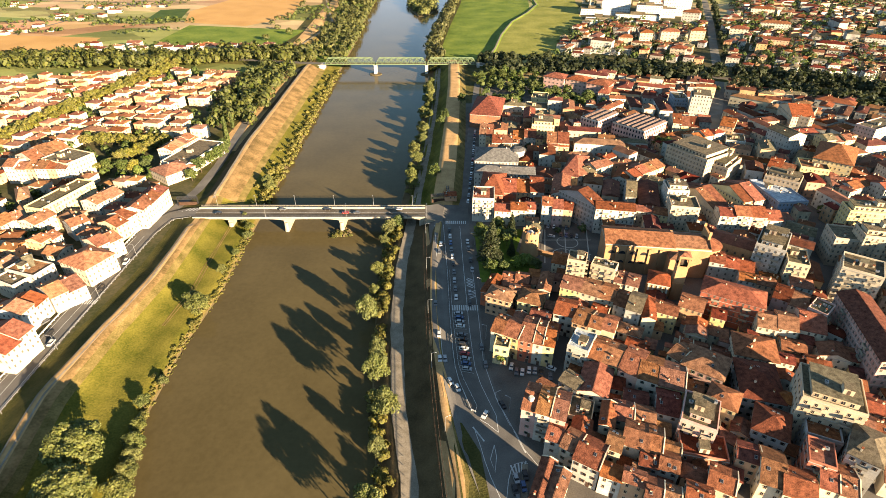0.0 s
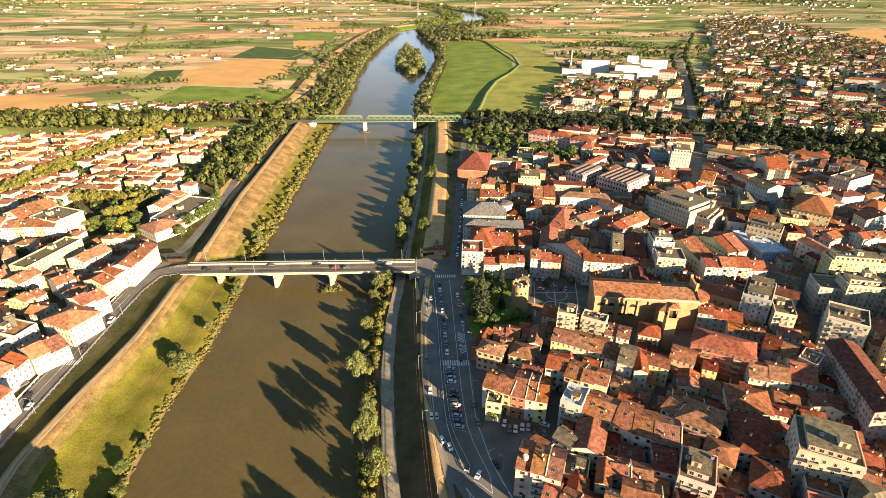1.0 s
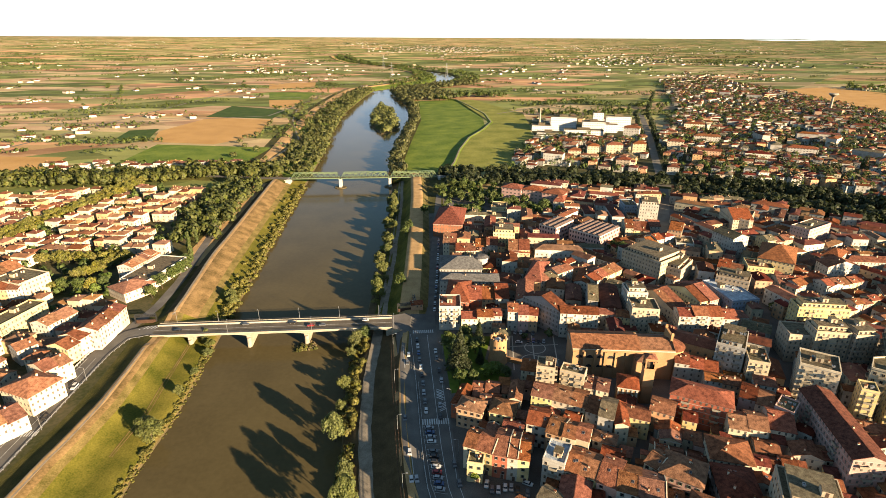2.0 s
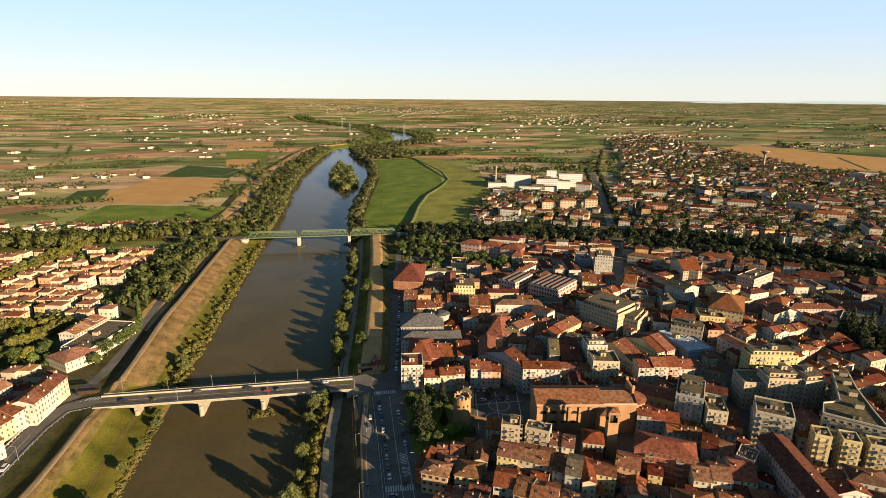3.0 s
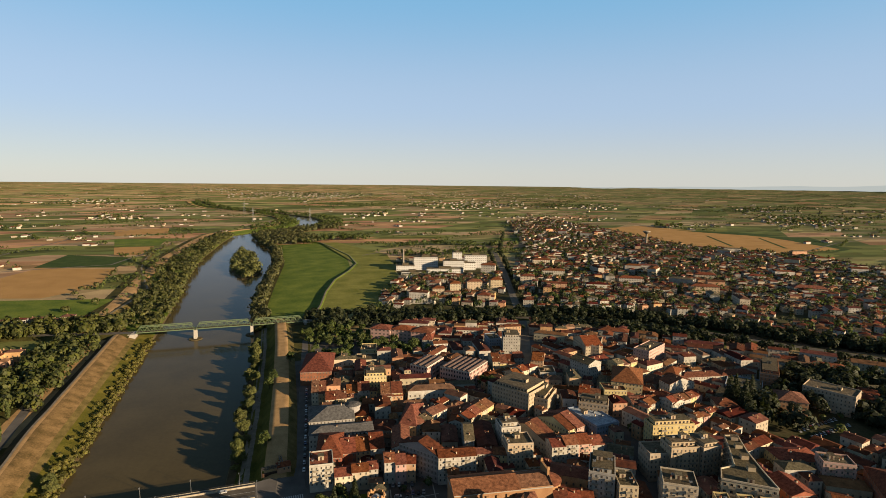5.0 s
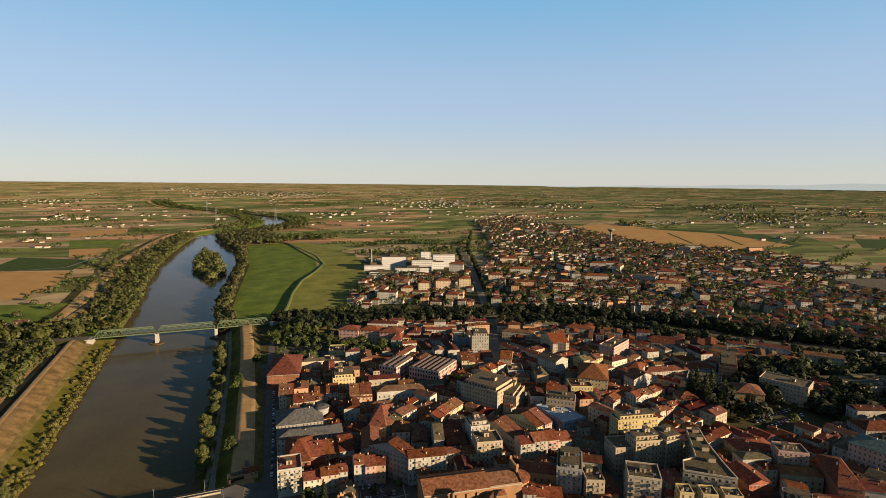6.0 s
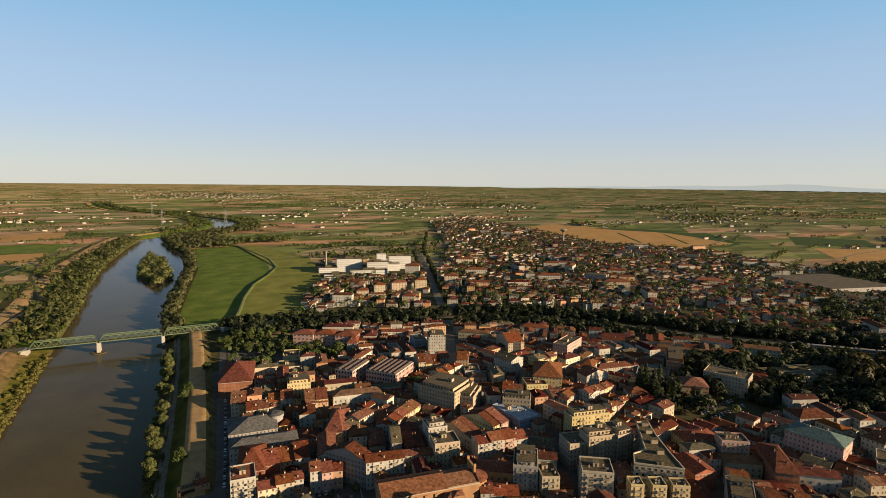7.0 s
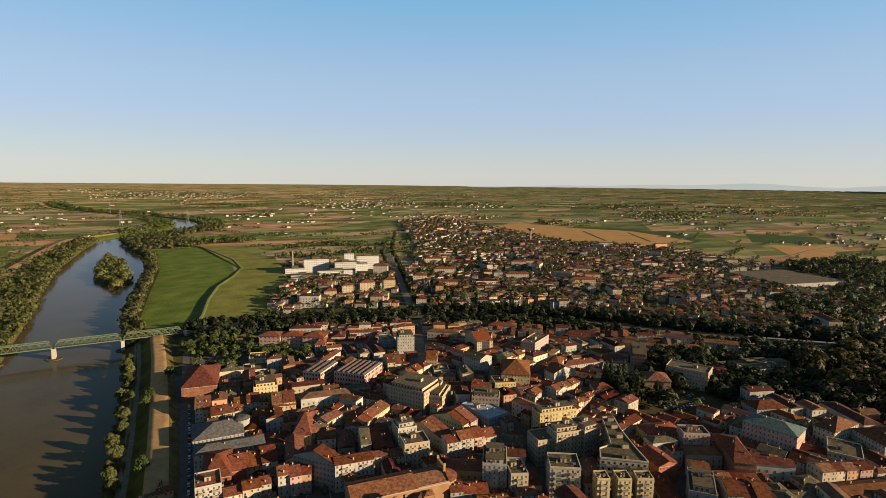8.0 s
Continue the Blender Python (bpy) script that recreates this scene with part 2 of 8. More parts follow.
WALLS = {
    "w": ((0.589, 0.539, 0.451), (0.801, 0.752, 0.651), "white"), "c": ((0.722, 0.601, 0.421), (0.932, 0.797, 0.586), "cream"),
    "y": ((0.76, 0.58, 0.27), (0.94, 0.76, 0.4), "yellow"), "o": ((0.72, 0.42, 0.23), (0.88, 0.56, 0.33), "orange"),
    "r": ((0.481, 0.15, 0.091), (0.601, 0.21, 0.134), "red"), "p": ((0.661, 0.406, 0.33), (0.827, 0.541, 0.451), "pink"),
    "b": ((0.6, 0.468, 0.312), (0.744, 0.6, 0.42), "beige"), "g": ((0.391, 0.376, 0.346), (0.556, 0.511, 0.481), "grey"),
    "k": ((0.391, 0.166, 0.091), (0.526, 0.241, 0.134), "brick-red"), "s": ((0.288, 0.363, 0.463), (0.401, 0.476, 0.577), "blue-grey"),
}
WALLS["h"] = ((0.852, 0.827, 0.765), (0.98, 0.977, 0.927), "bright white")
for _k, (_lo, _hi, _n) in WALLS.items():
    M["wall_" + _k] = material(_n.replace("-", "_").replace(" ", "_") + "_plaster", tuple(0.9 * v for v in _lo), tuple(1.03 * v for v in _hi), 0.25, 2.2, 0.9, 0.15, 0.12)
TILES = {
    "t": ((0.165, 0.056, 0.03), (0.345, 0.128, 0.066), "terracotta tile"), "l": ((0.155, 0.067, 0.037), (0.34, 0.16, 0.088), "weathered ochre tile"),
    "d": ((0.09, 0.029, 0.018), (0.23, 0.074, 0.042), "dark red tile"), "f": ((0.11, 0.09, 0.054), (0.22, 0.182, 0.115), "grey gravelled"),
    # tile colour lightened as if washed by the low sun
    "m": ((0.24, 0.112, 0.056), (0.46, 0.235, 0.13), "pale sunlit tile"),
    "q": ((0.13, 0.09, 0.075), (0.23, 0.165, 0.135), "ribbed brown sheet"),
    "z": ((0.11, 0.105, 0.098), (0.19, 0.182, 0.172), "grey metal"),
    "s": ((0.360, 0.420, 0.480), (0.520, 0.580, 0.630), "pale blue metal"), "n": ((0.100, 0.170, 0.150), (0.170, 0.250, 0.220), "green copper"),
}
for _k, (_lo, _hi, _n) in TILES.items():
    M["tile_" + _k] = material(_n.replace(" ", "_") + "_roof", tuple(0.7 * v for v in _lo), tuple(1.2 * v for v in _hi), 0.6, 2.6, 0.85, 1.0, 0.19, distance=0.2)
M["glass"] = material("window_glass", (0.02, 0.022, 0.025), (0.05, 0.05, 0.055), 1.0, 3.0, 0.15, 0.0)
M["far_window"] = material("shuttered_windows", (0.09, 0.078, 0.062), (0.2, 0.165, 0.125), 0.7, 3.0, 0.6, 0.0)
M["shutter_g"] = material("green_shutter", (0.03, 0.07, 0.04), (0.06, 0.11, 0.07), 1.0, 5.0, 0.7, 0.1)
M["shutter_b"] = material("brown_shutter", (0.09, 0.045, 0.025), (0.15, 0.08, 0.045), 1.0, 5.0, 0.7, 0.1)
M["stone"] = material("stone_trim", (0.5, 0.46, 0.39), (0.66, 0.62, 0.54), 0.6, 4.0, 0.85, 0.2)
M["brick"] = material("old_brickwork", (0.45, 0.245, 0.118), (0.62, 0.365, 0.19), 0.2, 2.5, 0.9, 0.4, 0.05)
M["green_steel"] = material("green_painted_steel", (0.12, 0.18, 0.075), (0.2, 0.26, 0.12), 0.4, 3.0, 0.6, 0.1)
M["dark_steel"] = material("dark_steel", (0.05, 0.05, 0.05), (0.1, 0.095, 0.09), 1.0, 5.0, 0.5, 0.1, metal=0.6)
M["pale_steel"] = material("galvanised_steel", (0.4, 0.4, 0.4), (0.6, 0.6, 0.58), 1.0, 5.0, 0.45, 0.05, metal=0.5)
M["bark"] = material("bark", (0.07, 0.05, 0.035), (0.16, 0.12, 0.085), 1.0, 6.0, 0.95, 0.7)
M["leaf_willow"] = leaf_material("willow_leaves", (0.14, 0.172, 0.04), (0.29, 0.3, 0.082))
M["leaf_green"] = leaf_material("broad_leaves", (0.075, 0.115, 0.022), (0.19, 0.235, 0.052))
M["leaf_dark"] = leaf_material("dark_needles", (0.026, 0.043, 0.01), (0.075, 0.09, 0.023))
M["leaf_autumn"] = leaf_material("turning_leaves", (0.19, 0.2, 0.03), (0.4, 0.35, 0.07), 0.3)
M["leaf_olive"] = leaf_material("olive_leaves", (0.09, 0.115, 0.02), (0.205, 0.22, 0.046), 0.3)
M["leaf_river"] = leaf_material("poplar_and_willow_leaves", (0.1, 0.115, 0.032), (0.225, 0.222, 0.066), 0.3)
# yellowing leaves; the bright tone carries the orange of the evening light
M["leaf_lime"] = leaf_material("lime_leaves", (0.034, 0.042, 0.008), (0.15, 0.115, 0.022))
M["leaf_bright"] = leaf_material("bright_leaves", (0.156, 0.24, 0.024), (0.312, 0.396, 0.072))
M["leaf_shrub"] = leaf_material("shrub_leaves", (0.15, 0.16, 0.026), (0.32, 0.285, 0.062))
M["rubber"] = material("tyre_rubber", (0.015, 0.015, 0.015), (0.03, 0.03, 0.03), 2.0, 9.0, 0.9, 0.0)
PAINT = {"white": (0.75, 0.75, 0.73), "silver": (0.42, 0.43, 0.44), "black": (0.02, 0.02, 0.022), "blue": (0.05, 0.11, 0.26), "red": (0.4, 0.03, 0.025), "grey": (0.15, 0.155, 0.16)}
for _k, _c in PAINT.items():
    M["car_" + _k] = material(_k + "_car_paint", tuple(v * 0.9 for v in _c), _c, 1.0, 5.0, 0.3, 0.0)


# ---- mesh helpers ----
def mesh_from(name, verts, faces, mats, slots=None):
    me = bpy.data.meshes.new(name)
    me.from_pydata([tuple(map(float, v)) for v in verts], [], faces)
    for m in mats:
        me.materials.append(m)
    if slots is not None:
        me.polygons.foreach_set("material_index", np.array(slots, dtype=np.int32))
    me.update()
    return me


class Build:
    """Gathers boxes, prisms and quads of one mesh."""

    def __init__(self):
        self.v, self.f, self.s = [], [], []

    def face(self, pts, slot=0):
        i = len(self.v)
        self.v += [tuple(p) for p in pts]
        self.f.append(tuple(range(i, i + len(pts))))
        self.s.append(slot)

    def solid(self, verts, faces, slot=0):
        i = len(self.v)
        self.v += [tuple(p) for p in verts]
        self.f += [tuple(i + k for k in f) for f in faces]
        self.s += [slot] * len(faces)

    def box(self, x0, x1, y0, y1, z0, z1, slot=0, m=None, taper=0.0):
        t = taper
        p = [(x0, y0, z0), (x1, y0, z0), (x1, y1, z0), (x0, y1, z0), (x0 + t, y0 + t, z1), (x1 - t, y0 + t, z1), (x1 - t, y1 - t, z1), (x0 + t, y1 - t, z1)]
        if m is not None:
            p = [m @ Vector(q) for q in p]
        self.solid(p, [(3, 2, 1, 0), (4, 5, 6, 7), (0, 1, 5, 4), (1, 2, 6, 5), (2, 3, 7, 6), (3, 0, 4, 7)], slot)

    def beam(self, a, b, w, h, slot=0):
        """A square bar from a to b."""
        a, b = Vector(a), Vector(b)
        d = b - a
        m = Matrix.Translation(a) @ d.to_track_quat("Y", "Z").to_matrix().to_4x4()
        self.box(-w / 2, w / 2, 0, d.length, -h / 2, h / 2, slot, m)

    def tube(self, a, b, r0, r1, n=8, slot=0):
        a, b = Vector(a), Vector(b)
        q = (b - a).to_track_quat("Z", "Y").to_matrix()
        ring = [Vector((math.cos(2 * math.pi * i / n), math.sin(2 * math.pi * i / n), 0)) for i in range(n)]
        p = [a + q @ (c * r0) for c in ring] + [b + q @ (c * r1) for c in ring]
        self.solid(p, [(i, (i + 1) % n, n + (i + 1) % n, n + i) for i in range(n)] + [tuple(range(n - 1, -1, -1)), tuple(range(n, 2 * n))], slot)

    def mesh(self, name, mats):
        return mesh_from(name, self.v, self.f, mats, self.s)


def thing(name, label, category, group="", kind="", at=None):
    ob = new(name)
    ob.empty_display_size = 0.5
    if at is not None:
        ob.matrix_world = at
    return tagged(ob, label, category, group, kind)


def part(name, build, mats, parent, label=""):
    me = build if isinstance(build, bpy.types.Mesh) else build.mesh(name, mats)
    ob = new(name, me)
    ob.parent = parent
    if label:
        tagged(ob, label)
    return ob


def single(name, build, mats, label, category, group="", kind="", at=None):
    me = build if isinstance(build, bpy.types.Mesh) else build.mesh(name, mats)
    ob = new(name, me)
    if at is not None:
        ob.matrix_world = at
    return tagged(ob, label, category, group, kind)


def inside(x, y, poly):
    hit = False
    for (x0, y0), (x1, y1) in zip(poly, poly[1:] + poly[:1]):
        if (y0 > y) != (y1 > y) and x < x0 + (y - y0) * (x1 - x0) / (y1 - y0):
            hit = not hit
    return hit


def smooth(a, b, v):
    k = min(1.0, max(0.0, (v - a) / (b - a)))
    return k * k * (3 - 2 * k)


def near_line(x, y, pts):
    """Distance from a point to a polyline in the plan."""
    best = 1e9
    for (x0, y0), (x1, y1) in zip(pts, pts[1:]):
        dx, dy = x1 - x0, y1 - y0
        k = min(1, max(0, ((x - x0) * dx + (y - y0) * dy) / (dx * dx + dy * dy)))
        best = min(best, math.hypot(x - x0 - k * dx, y - y0 - k * dy))
    return best


# ---- the ground: one sheet with the river's bed and its dykes ----
WATER_Z = -7.5
L_Y, L_X = [-700, 95, 124, 160, 193, 236, 420, 570, 716, 888, 1130, 1416, 1585, 1700, 1850, 2000, 2250, 2600, 3000, 3160, 3260, 4000, 5000], [-92, -92, -97, -98, -95, -96, -97, -98, -99, -106, -105, -84, -64, 20, 110, 140, 130, 25, -190, -276, -300, -420, -540]
R_Y, R_X = [-700, 95, 119, 150, 177, 210, 253, 301, 375, 485, 572, 664, 790, 1001, 1197, 1457, 1560, 1700, 1850, 2000, 2250, 2600, 3000, 3160, 3260, 4000, 5000], [-18, -18, -22, -25, -26.5, -26.7, -23.5, -20, -15.6, -10.7, -9, -15, -3, 20, 24, -12, -22, 95, 185, 215, 200, 58, -168, -258, -297, -418, -538]


def water_left(y):
    return float(np.interp(y, L_Y, L_X))


def water_right(y):
    return float(np.interp(y, R_Y, R_X))


LEFT_NEAR = [(0, -8.4), (1.5, -7), (5, -5.3), (9, -4.8), (16, -4.2), (22, -2.5), (30, 2.0), (34, 2.4), (42, 0.1), (46, 0)]
LEFT_FAR = [(0, -8.4), (2, -7), (5, -5.2), (10, -4), (17, -1.4), (26, 2.4), (29, 3.0), (32, 3.0), (38.5, -0.6), (50, -0.4), (70, 0)]
LEFT_OUT = [(0, -8.4), (3, -7), (8, -5.5), (22, -4), (46, -3), (60, 0.5), (66, 0.5), (75, -0.5), (120, 0)]
RIGHT_NEAR = [(0, -8.4), (1.5, -7), (5, -4.7), (7, -4.1), (16.5, -4), (24, 0.6), (26.5, 0.6), (28.5, 0)]
RIGHT_FAR = [(0, -8.4), (1.5, -7), (6, -5.4), (10, -4.1), (15.5, -4), (21.5, 3.4), (31.5, 3.5), (36.5, 0)]
RIGHT_OUT = [(0, -8.4), (3, -7), (8, -5), (25, -4), (60, -3), (110, -1.5), (150, 0)]


def profile(near, far, out, d, y):
    z = [float(np.interp(d, *zip(*p))) for p in (near, far, out)]
    a, b = smooth(258, 280, y), smooth(545, 610, y)
    return (z[0] * (1 - a) + z[1] * a) * (1 - b) + z[2] * b


def crest(y):
    """How the west dyke's crest draws nearer to the water towards the road bridge."""
    return float(np.interp(y, [60, 129, 167, 216, 264, 298, 350], [0.98, 1.0, 1.14, 1.18, 1.16, 1.1, 1.0]))


EYE_H, FLAT_TO, RIM_AT, RIM_Z = 148.0, 3000.0, 4080.0, 117.0


def rise(x, y):
    """Raises the distant plain to a near rim that meets the camera's horizon."""
    r = min(RIM_AT, math.hypot(x, y))
    if r <= FLAT_TO:
        return 0.0
    k = (r - FLAT_TO) / (RIM_AT - FLAT_TO)
    return EYE_H - r * (EYE_H / FLAT_TO * (1 - k) + (EYE_H - RIM_Z) / RIM_AT * k)


def far_place(azimuth, away):
    """Plan place and scale of something on the plain, away units off; beyond the flat part the land is drawn together
    to fit the camera's view.
    """
    r = away
    if away > FLAT_TO:
        k = (EYE_H / FLAT_TO - EYE_H / away) / (EYE_H / FLAT_TO - (EYE_H - RIM_Z) / RIM_AT)
        r = FLAT_TO + min(1.0, k) * (RIM_AT - FLAT_TO)
    return r * math.sin(radians(azimuth)), r * math.cos(radians(azimuth)), r / away


def ground_z(x, y):
    xl, xr = water_left(y), water_right(y)
    if x <= xl:
        z = profile(LEFT_NEAR, LEFT_FAR, LEFT_OUT, (xl - x) * crest(y), y)
        z = min(z, 0.7 + max(0.0, abs(y - 253) - 11) * 0.25)
    elif x >= xr:
        z = profile(RIGHT_NEAR, RIGHT_FAR, RIGHT_OUT, x - xr, y)
        z = min(z, 0.5 + max(0.0, abs(y - 253) - 11) * 0.25)
    else:
        z = -8.4 - 2.5 * math.sin(math.pi * (x - xl) / (xr - xl))
    return z * (1 - smooth(3180, 3300, y)) + rise(x, y)


OLD_TOWN = [(8, 60), (8, 250), (20, 420), (50, 500), (140, 512), (255, 480), (345, 415), (405, 340), (470, 275), (420, 180), (380, 60)]
GARDENS = [(262, 214), (280, 330), (345, 430), (405, 345), (470, 280), (560, 215), (640, 130), (420, 60), (380, 170)]
SUBURB_EAST = [(245, 520), (342, 480), (425, 420), (475, 350), (530, 290), (640, 190), (920, 320), (1000, 560), (1060, 800), (940, 1000), (1040, 1520), (1080, 1900), (865, 1800), (555, 1058), (400, 800), (380, 950), (240, 960), (190, 780), (130, 620), (130, 560)]
TOWN_WEST = [(-138, 60), (-138, 280), (-150, 300), (-160, 420), (-176, 520), (-260, 540), (-400, 500), (-420, 60)]
FLAT_ROWS = list(range(-700, 60, 60)) + list(range(60, 300, 5)) + list(range(300, 700, 10)) + list(range(700, 1600, 25)) + list(range(1600, 3000, 50)) + list(range(3000, 4070, 40)) + [4090]
OFFSETS_L = [0, 1.5, 3, 5, 7, 9, 11.5, 14, 16, 18, 20, 22, 24, 25.5, 27, 28.5, 30, 31.5, 33, 34.5, 36, 38, 40, 42, 44, 46, 52, 60] + [70 + 12 * i for i in range(30)] + [440, 480, 540, 620, 720, 850, 1000, 1200, 1500, 1900, 2400] + list(range(2700, 4100, 70))
OFFSETS_R = [0, 1.5, 3, 6, 10, 11.5, 14.5, 15.5, 18, 20.5, 21.5, 24, 26.5, 28.5, 31.5, 36.5, 42] + [50 + 12 * i for i in range(54)] + [720, 780, 850, 940, 1050, 1200, 1400, 1700, 2100, 2500] + list(range(2800, 4200, 56))
BED = [0.15, 0.4, 0.65, 0.9]


def build_ground():
    verts, faces, slots = [], [], []
    cols = None
    mats = [M[k] for k in ("fields", "mud", "grass", "dry_grass", "dirt", "path", "paving", "garden", "meadow", "flood", "scrub", "worn_slope")]
    for y in FLAT_ROWS:
        xl, xr = water_left(y), water_right(y)
        xs = [xl - (d / crest(y) if d < 61 else d) for d in reversed(OFFSETS_L)] + [xl + k * (xr - xl) for k in BED] + [xr + d for d in OFFSETS_R]
        cols = len(xs)
        for x in xs:
            verts.append((x, y, ground_z(x, y)))
    nl = len(OFFSETS_L)
    for r in range(len(FLAT_ROWS) - 1):
        ym = (FLAT_ROWS[r] + FLAT_ROWS[r + 1]) / 2
        for c in range(cols - 1):
            i = r * cols + c
            faces.append((i, i + 1, i + cols + 1, i + cols))
            xm = (verts[i][0] + verts[i + 1][0]) / 2
            if c < nl - 1:
                d = (OFFSETS_L[nl - 1 - c] + OFFSETS_L[nl - 2 - c]) / 2
                if ym > 580:
                    s = 1 if d < 3 else 8 if d < 56 else 4 if d < 66 else 2 if d < 80 else 0
                elif ym < 270:
                    s = 1 if d < 1.5 else 3 if d < 4 else 9 if d < 25 else 3 if d < 28.5 else 11 if d < 31.5 else 4 if d < 34.5 else 2 if d < 46 else 7
                else:
                    # behind the crest the slope gets dark scrub, its shade included in the colour
                    s = 1 if d < 3 else 9 if d < 13 else 3 if d < 19 else 11 if d < 29 else 4 if d < 32 else 10 if d < 39 else 2 if ym < 340 or d > 54 else 4
                if ym > 3280:
                    s = 0
                if d > 46 and s != 4:
                    s = 7 if inside(xm, ym, TOWN_WEST) else 0 if d > 80 else s
            elif c < nl + len(BED):
                s = 1
            else:
                k = c - nl - len(BED)
                d = (OFFSETS_R[k] + OFFSETS_R[k + 1]) / 2
                if ym > 3280:
                    s = 0
                elif ym > 600:
                    s = 1 if d < 3 else 2 if d < 20 else 8 if d < 140 and ym < 1300 else 0
                else:
                    s = 1 if d < 2 else 10 if d < (23 if ym < 262 else 8) else 2 if d < 24 and ym < 262 else 9 if d < 20.5 and ym > 262 else 4 if d < (26.5 if ym < 262 else 33) else 3 if d < 36.5 else 6
                if d > 36:
                    s = 7 if inside(xm, ym, GARDENS) else 6 if inside(xm, ym, OLD_TOWN) else 7 if inside(xm, ym, SUBURB_EAST) else 2 if ym < 600 and d < 60 else s if s == 8 else 0
            slots.append(s)
    me = mesh_from("ground", verts, faces, mats, slots)
    for p in me.polygons:
        p.use_smooth = True
    return tagged(new("ground", me), "flat river plain with farmland, dykes and town ground", "ground", kind="structure")


build_ground()
rows_w = [y for y in FLAT_ROWS]
wv = [(x, y, WATER_Z + rise(x, y) - (4 if y > 3290 else 0)) for y in rows_w for x in (water_left(y) - 1.2, water_right(y) + 1.2)]
tagged(new("river_water", mesh_from("river_water", wv, [(2 * i, 2 * i + 1, 2 * i + 3, 2 * i + 2) for i in range(len(rows_w) - 1)], [M["water"]])), "broad brown muddy river between grassy dykes", "river", kind="structure")


def ribbon(name, left, right, mat, label, lift=0.04, kind="structure", category="road"):
    """A sheet between two edge lines of as many points; a point may carry its own height."""
    v, n = [], 12 if name == "road_riverside" else 2 if len(left[0]) < 3 else 1
    for a, b in zip(left, right):
        for k in range(n + 1):
            p = [q + (r - q) * k / n for q, r in zip(a, b)]
            v.append((p[0], p[1], p[2] if len(p) > 2 else ground_z(p[0], p[1]) + lift))
    f = [((n + 1) * i + k, (n + 1) * i + k + 1, (n + 1) * (i + 1) + k + 1, (n + 1) * (i + 1) + k) for i in range(len(left) - 1) for k in range(n)]
    return tagged(new(name, mesh_from(name, v, f, [mat])), label, category, kind=kind)


def strip(name, pts, width, mat, label, lift=0.04, category="road", step=0):
    """A sheet of even width along a line."""
    if step:
        fine = []
        for a, b in zip(pts, pts[1:]):
            n = max(1, int(math.dist(a[:2], b[:2]) / step))
            fine += [tuple(a[k] + (b[k] - a[k]) * i / n for k in range(len(a))) for i in range(n)]
        pts = fine + [pts[-1]]
    left, right = [], []
    for i, p in enumerate(pts):
        a, b = pts[max(0, i - 1)], pts[min(len(pts) - 1, i + 1)]
        dx, dy = b[0] - a[0], b[1] - a[1]
        s = width / 2 / math.hypot(dx, dy)
        z = p[2:] if len(p) > 2 else ()
        left.append((p[0] - dy * s, p[1] + dx * s, *z))
        right.append((p[0] + dy * s, p[1] - dx * s, *z))
    return ribbon(name, left, right, mat, label, lift, category=category)


# roads of the east bank
ribbon("road_riverside", [(15, 60), (13, 89), (7, 109), (3.4, 129), (-0.9, 155), (-2.8, 191), (-3.2, 225), (-3.8, 244), (-4, 250), (-4, 262)],
       [(48, 60), (35, 95), (28.5, 106), (21, 127), (18, 143), (18, 168), (17.2, 204), (17, 240), (17, 250), (17, 262)], M["asphalt"], "dark asphalt riverside road with parking bays", 0.05)
strip("road_riverside_north", [(14.8, 262), (19.2, 307), (26.5, 390), (36, 490), (45, 560)], 5.2, M["asphalt"], "narrow asphalt road along the dyke", 0.05)
strip("road_avenue", [(186, 352), (214, 404), (232, 440), (265, 511), (321, 654), (372, 781), (470, 1040)], 9, M["avenue"], "straight asphalt avenue through the suburb", 0.06)
ribbon("pavement_square", [(47, 204), (54, 238)], [(72, 208), (78, 236)], M["paving"], "paved town square with pale stone bands", 0.06, category="pavement")
ribbon("verge_dirt", [(1.5, 60), (3.2, 89), (1.0, 109), (-0.4, 127), (-1.6, 143), (-2.6, 155), (-4.3, 191), (-5.0, 225), (-5.8, 243)], [(8.5, 60), (7.3, 89.6), (5.6, 106), (5.9, 127), (2.2, 143), (-0.9, 155), (-2.8, 191), (-3.2, 225), (-4.6, 243)], M["dirt"], "trodden ochre dirt verge between fence and road", 0.06, category="verge")
ribbon("verge_grass", [(8.5, 60), (7.3, 89.6), (5.6, 106), (6.0, 116.5)], [(17.5, 60), (15.2, 89.5), (13.6, 104.6), (8.4, 115.5)], M["grass"], "shaded grass verge beside the junction", 0.075, category="verge")
# towpath with ragged edges
wob = random.Random(8)
path_y = [60 + 3.0 * i for i in range(170)]
ribbon("towpath", [(water_right(y) + 7.8 + 0.9 * noise.noise(Vector((y / 40, 1, 0))) + wob.uniform(-0.2, 0.2), y) for y in path_y], [(water_right(y) + 12.8 + 0.9 * noise.noise(Vector((y / 40, 1, 0))) + wob.uniform(-0.25, 0.25), y) for y in path_y], M["path"], "worn gravel towpath at the foot of the dyke", 0.05, category="path")
# worn tracks along the west dyke
for off, wide, y0, y1 in ((-32.4, 0.7, 60, 246), (-34.4, 0.7, 60, 246), (-31.2, 1.3, 268, 560), (-13.6, 0.35, 168, 247), (-15.0, 0.35, 168, 247)):
    strip("dyke_track", [(water_left(y) + off / crest(y) + 0.8 * noise.noise(Vector((y / 25, off, 0))), y) for y in range(y0, y1, 6)], wide, M["path" if wide > 0.5 else "worn_slope"], "worn pale track along the west dyke", 0.09, category="path")
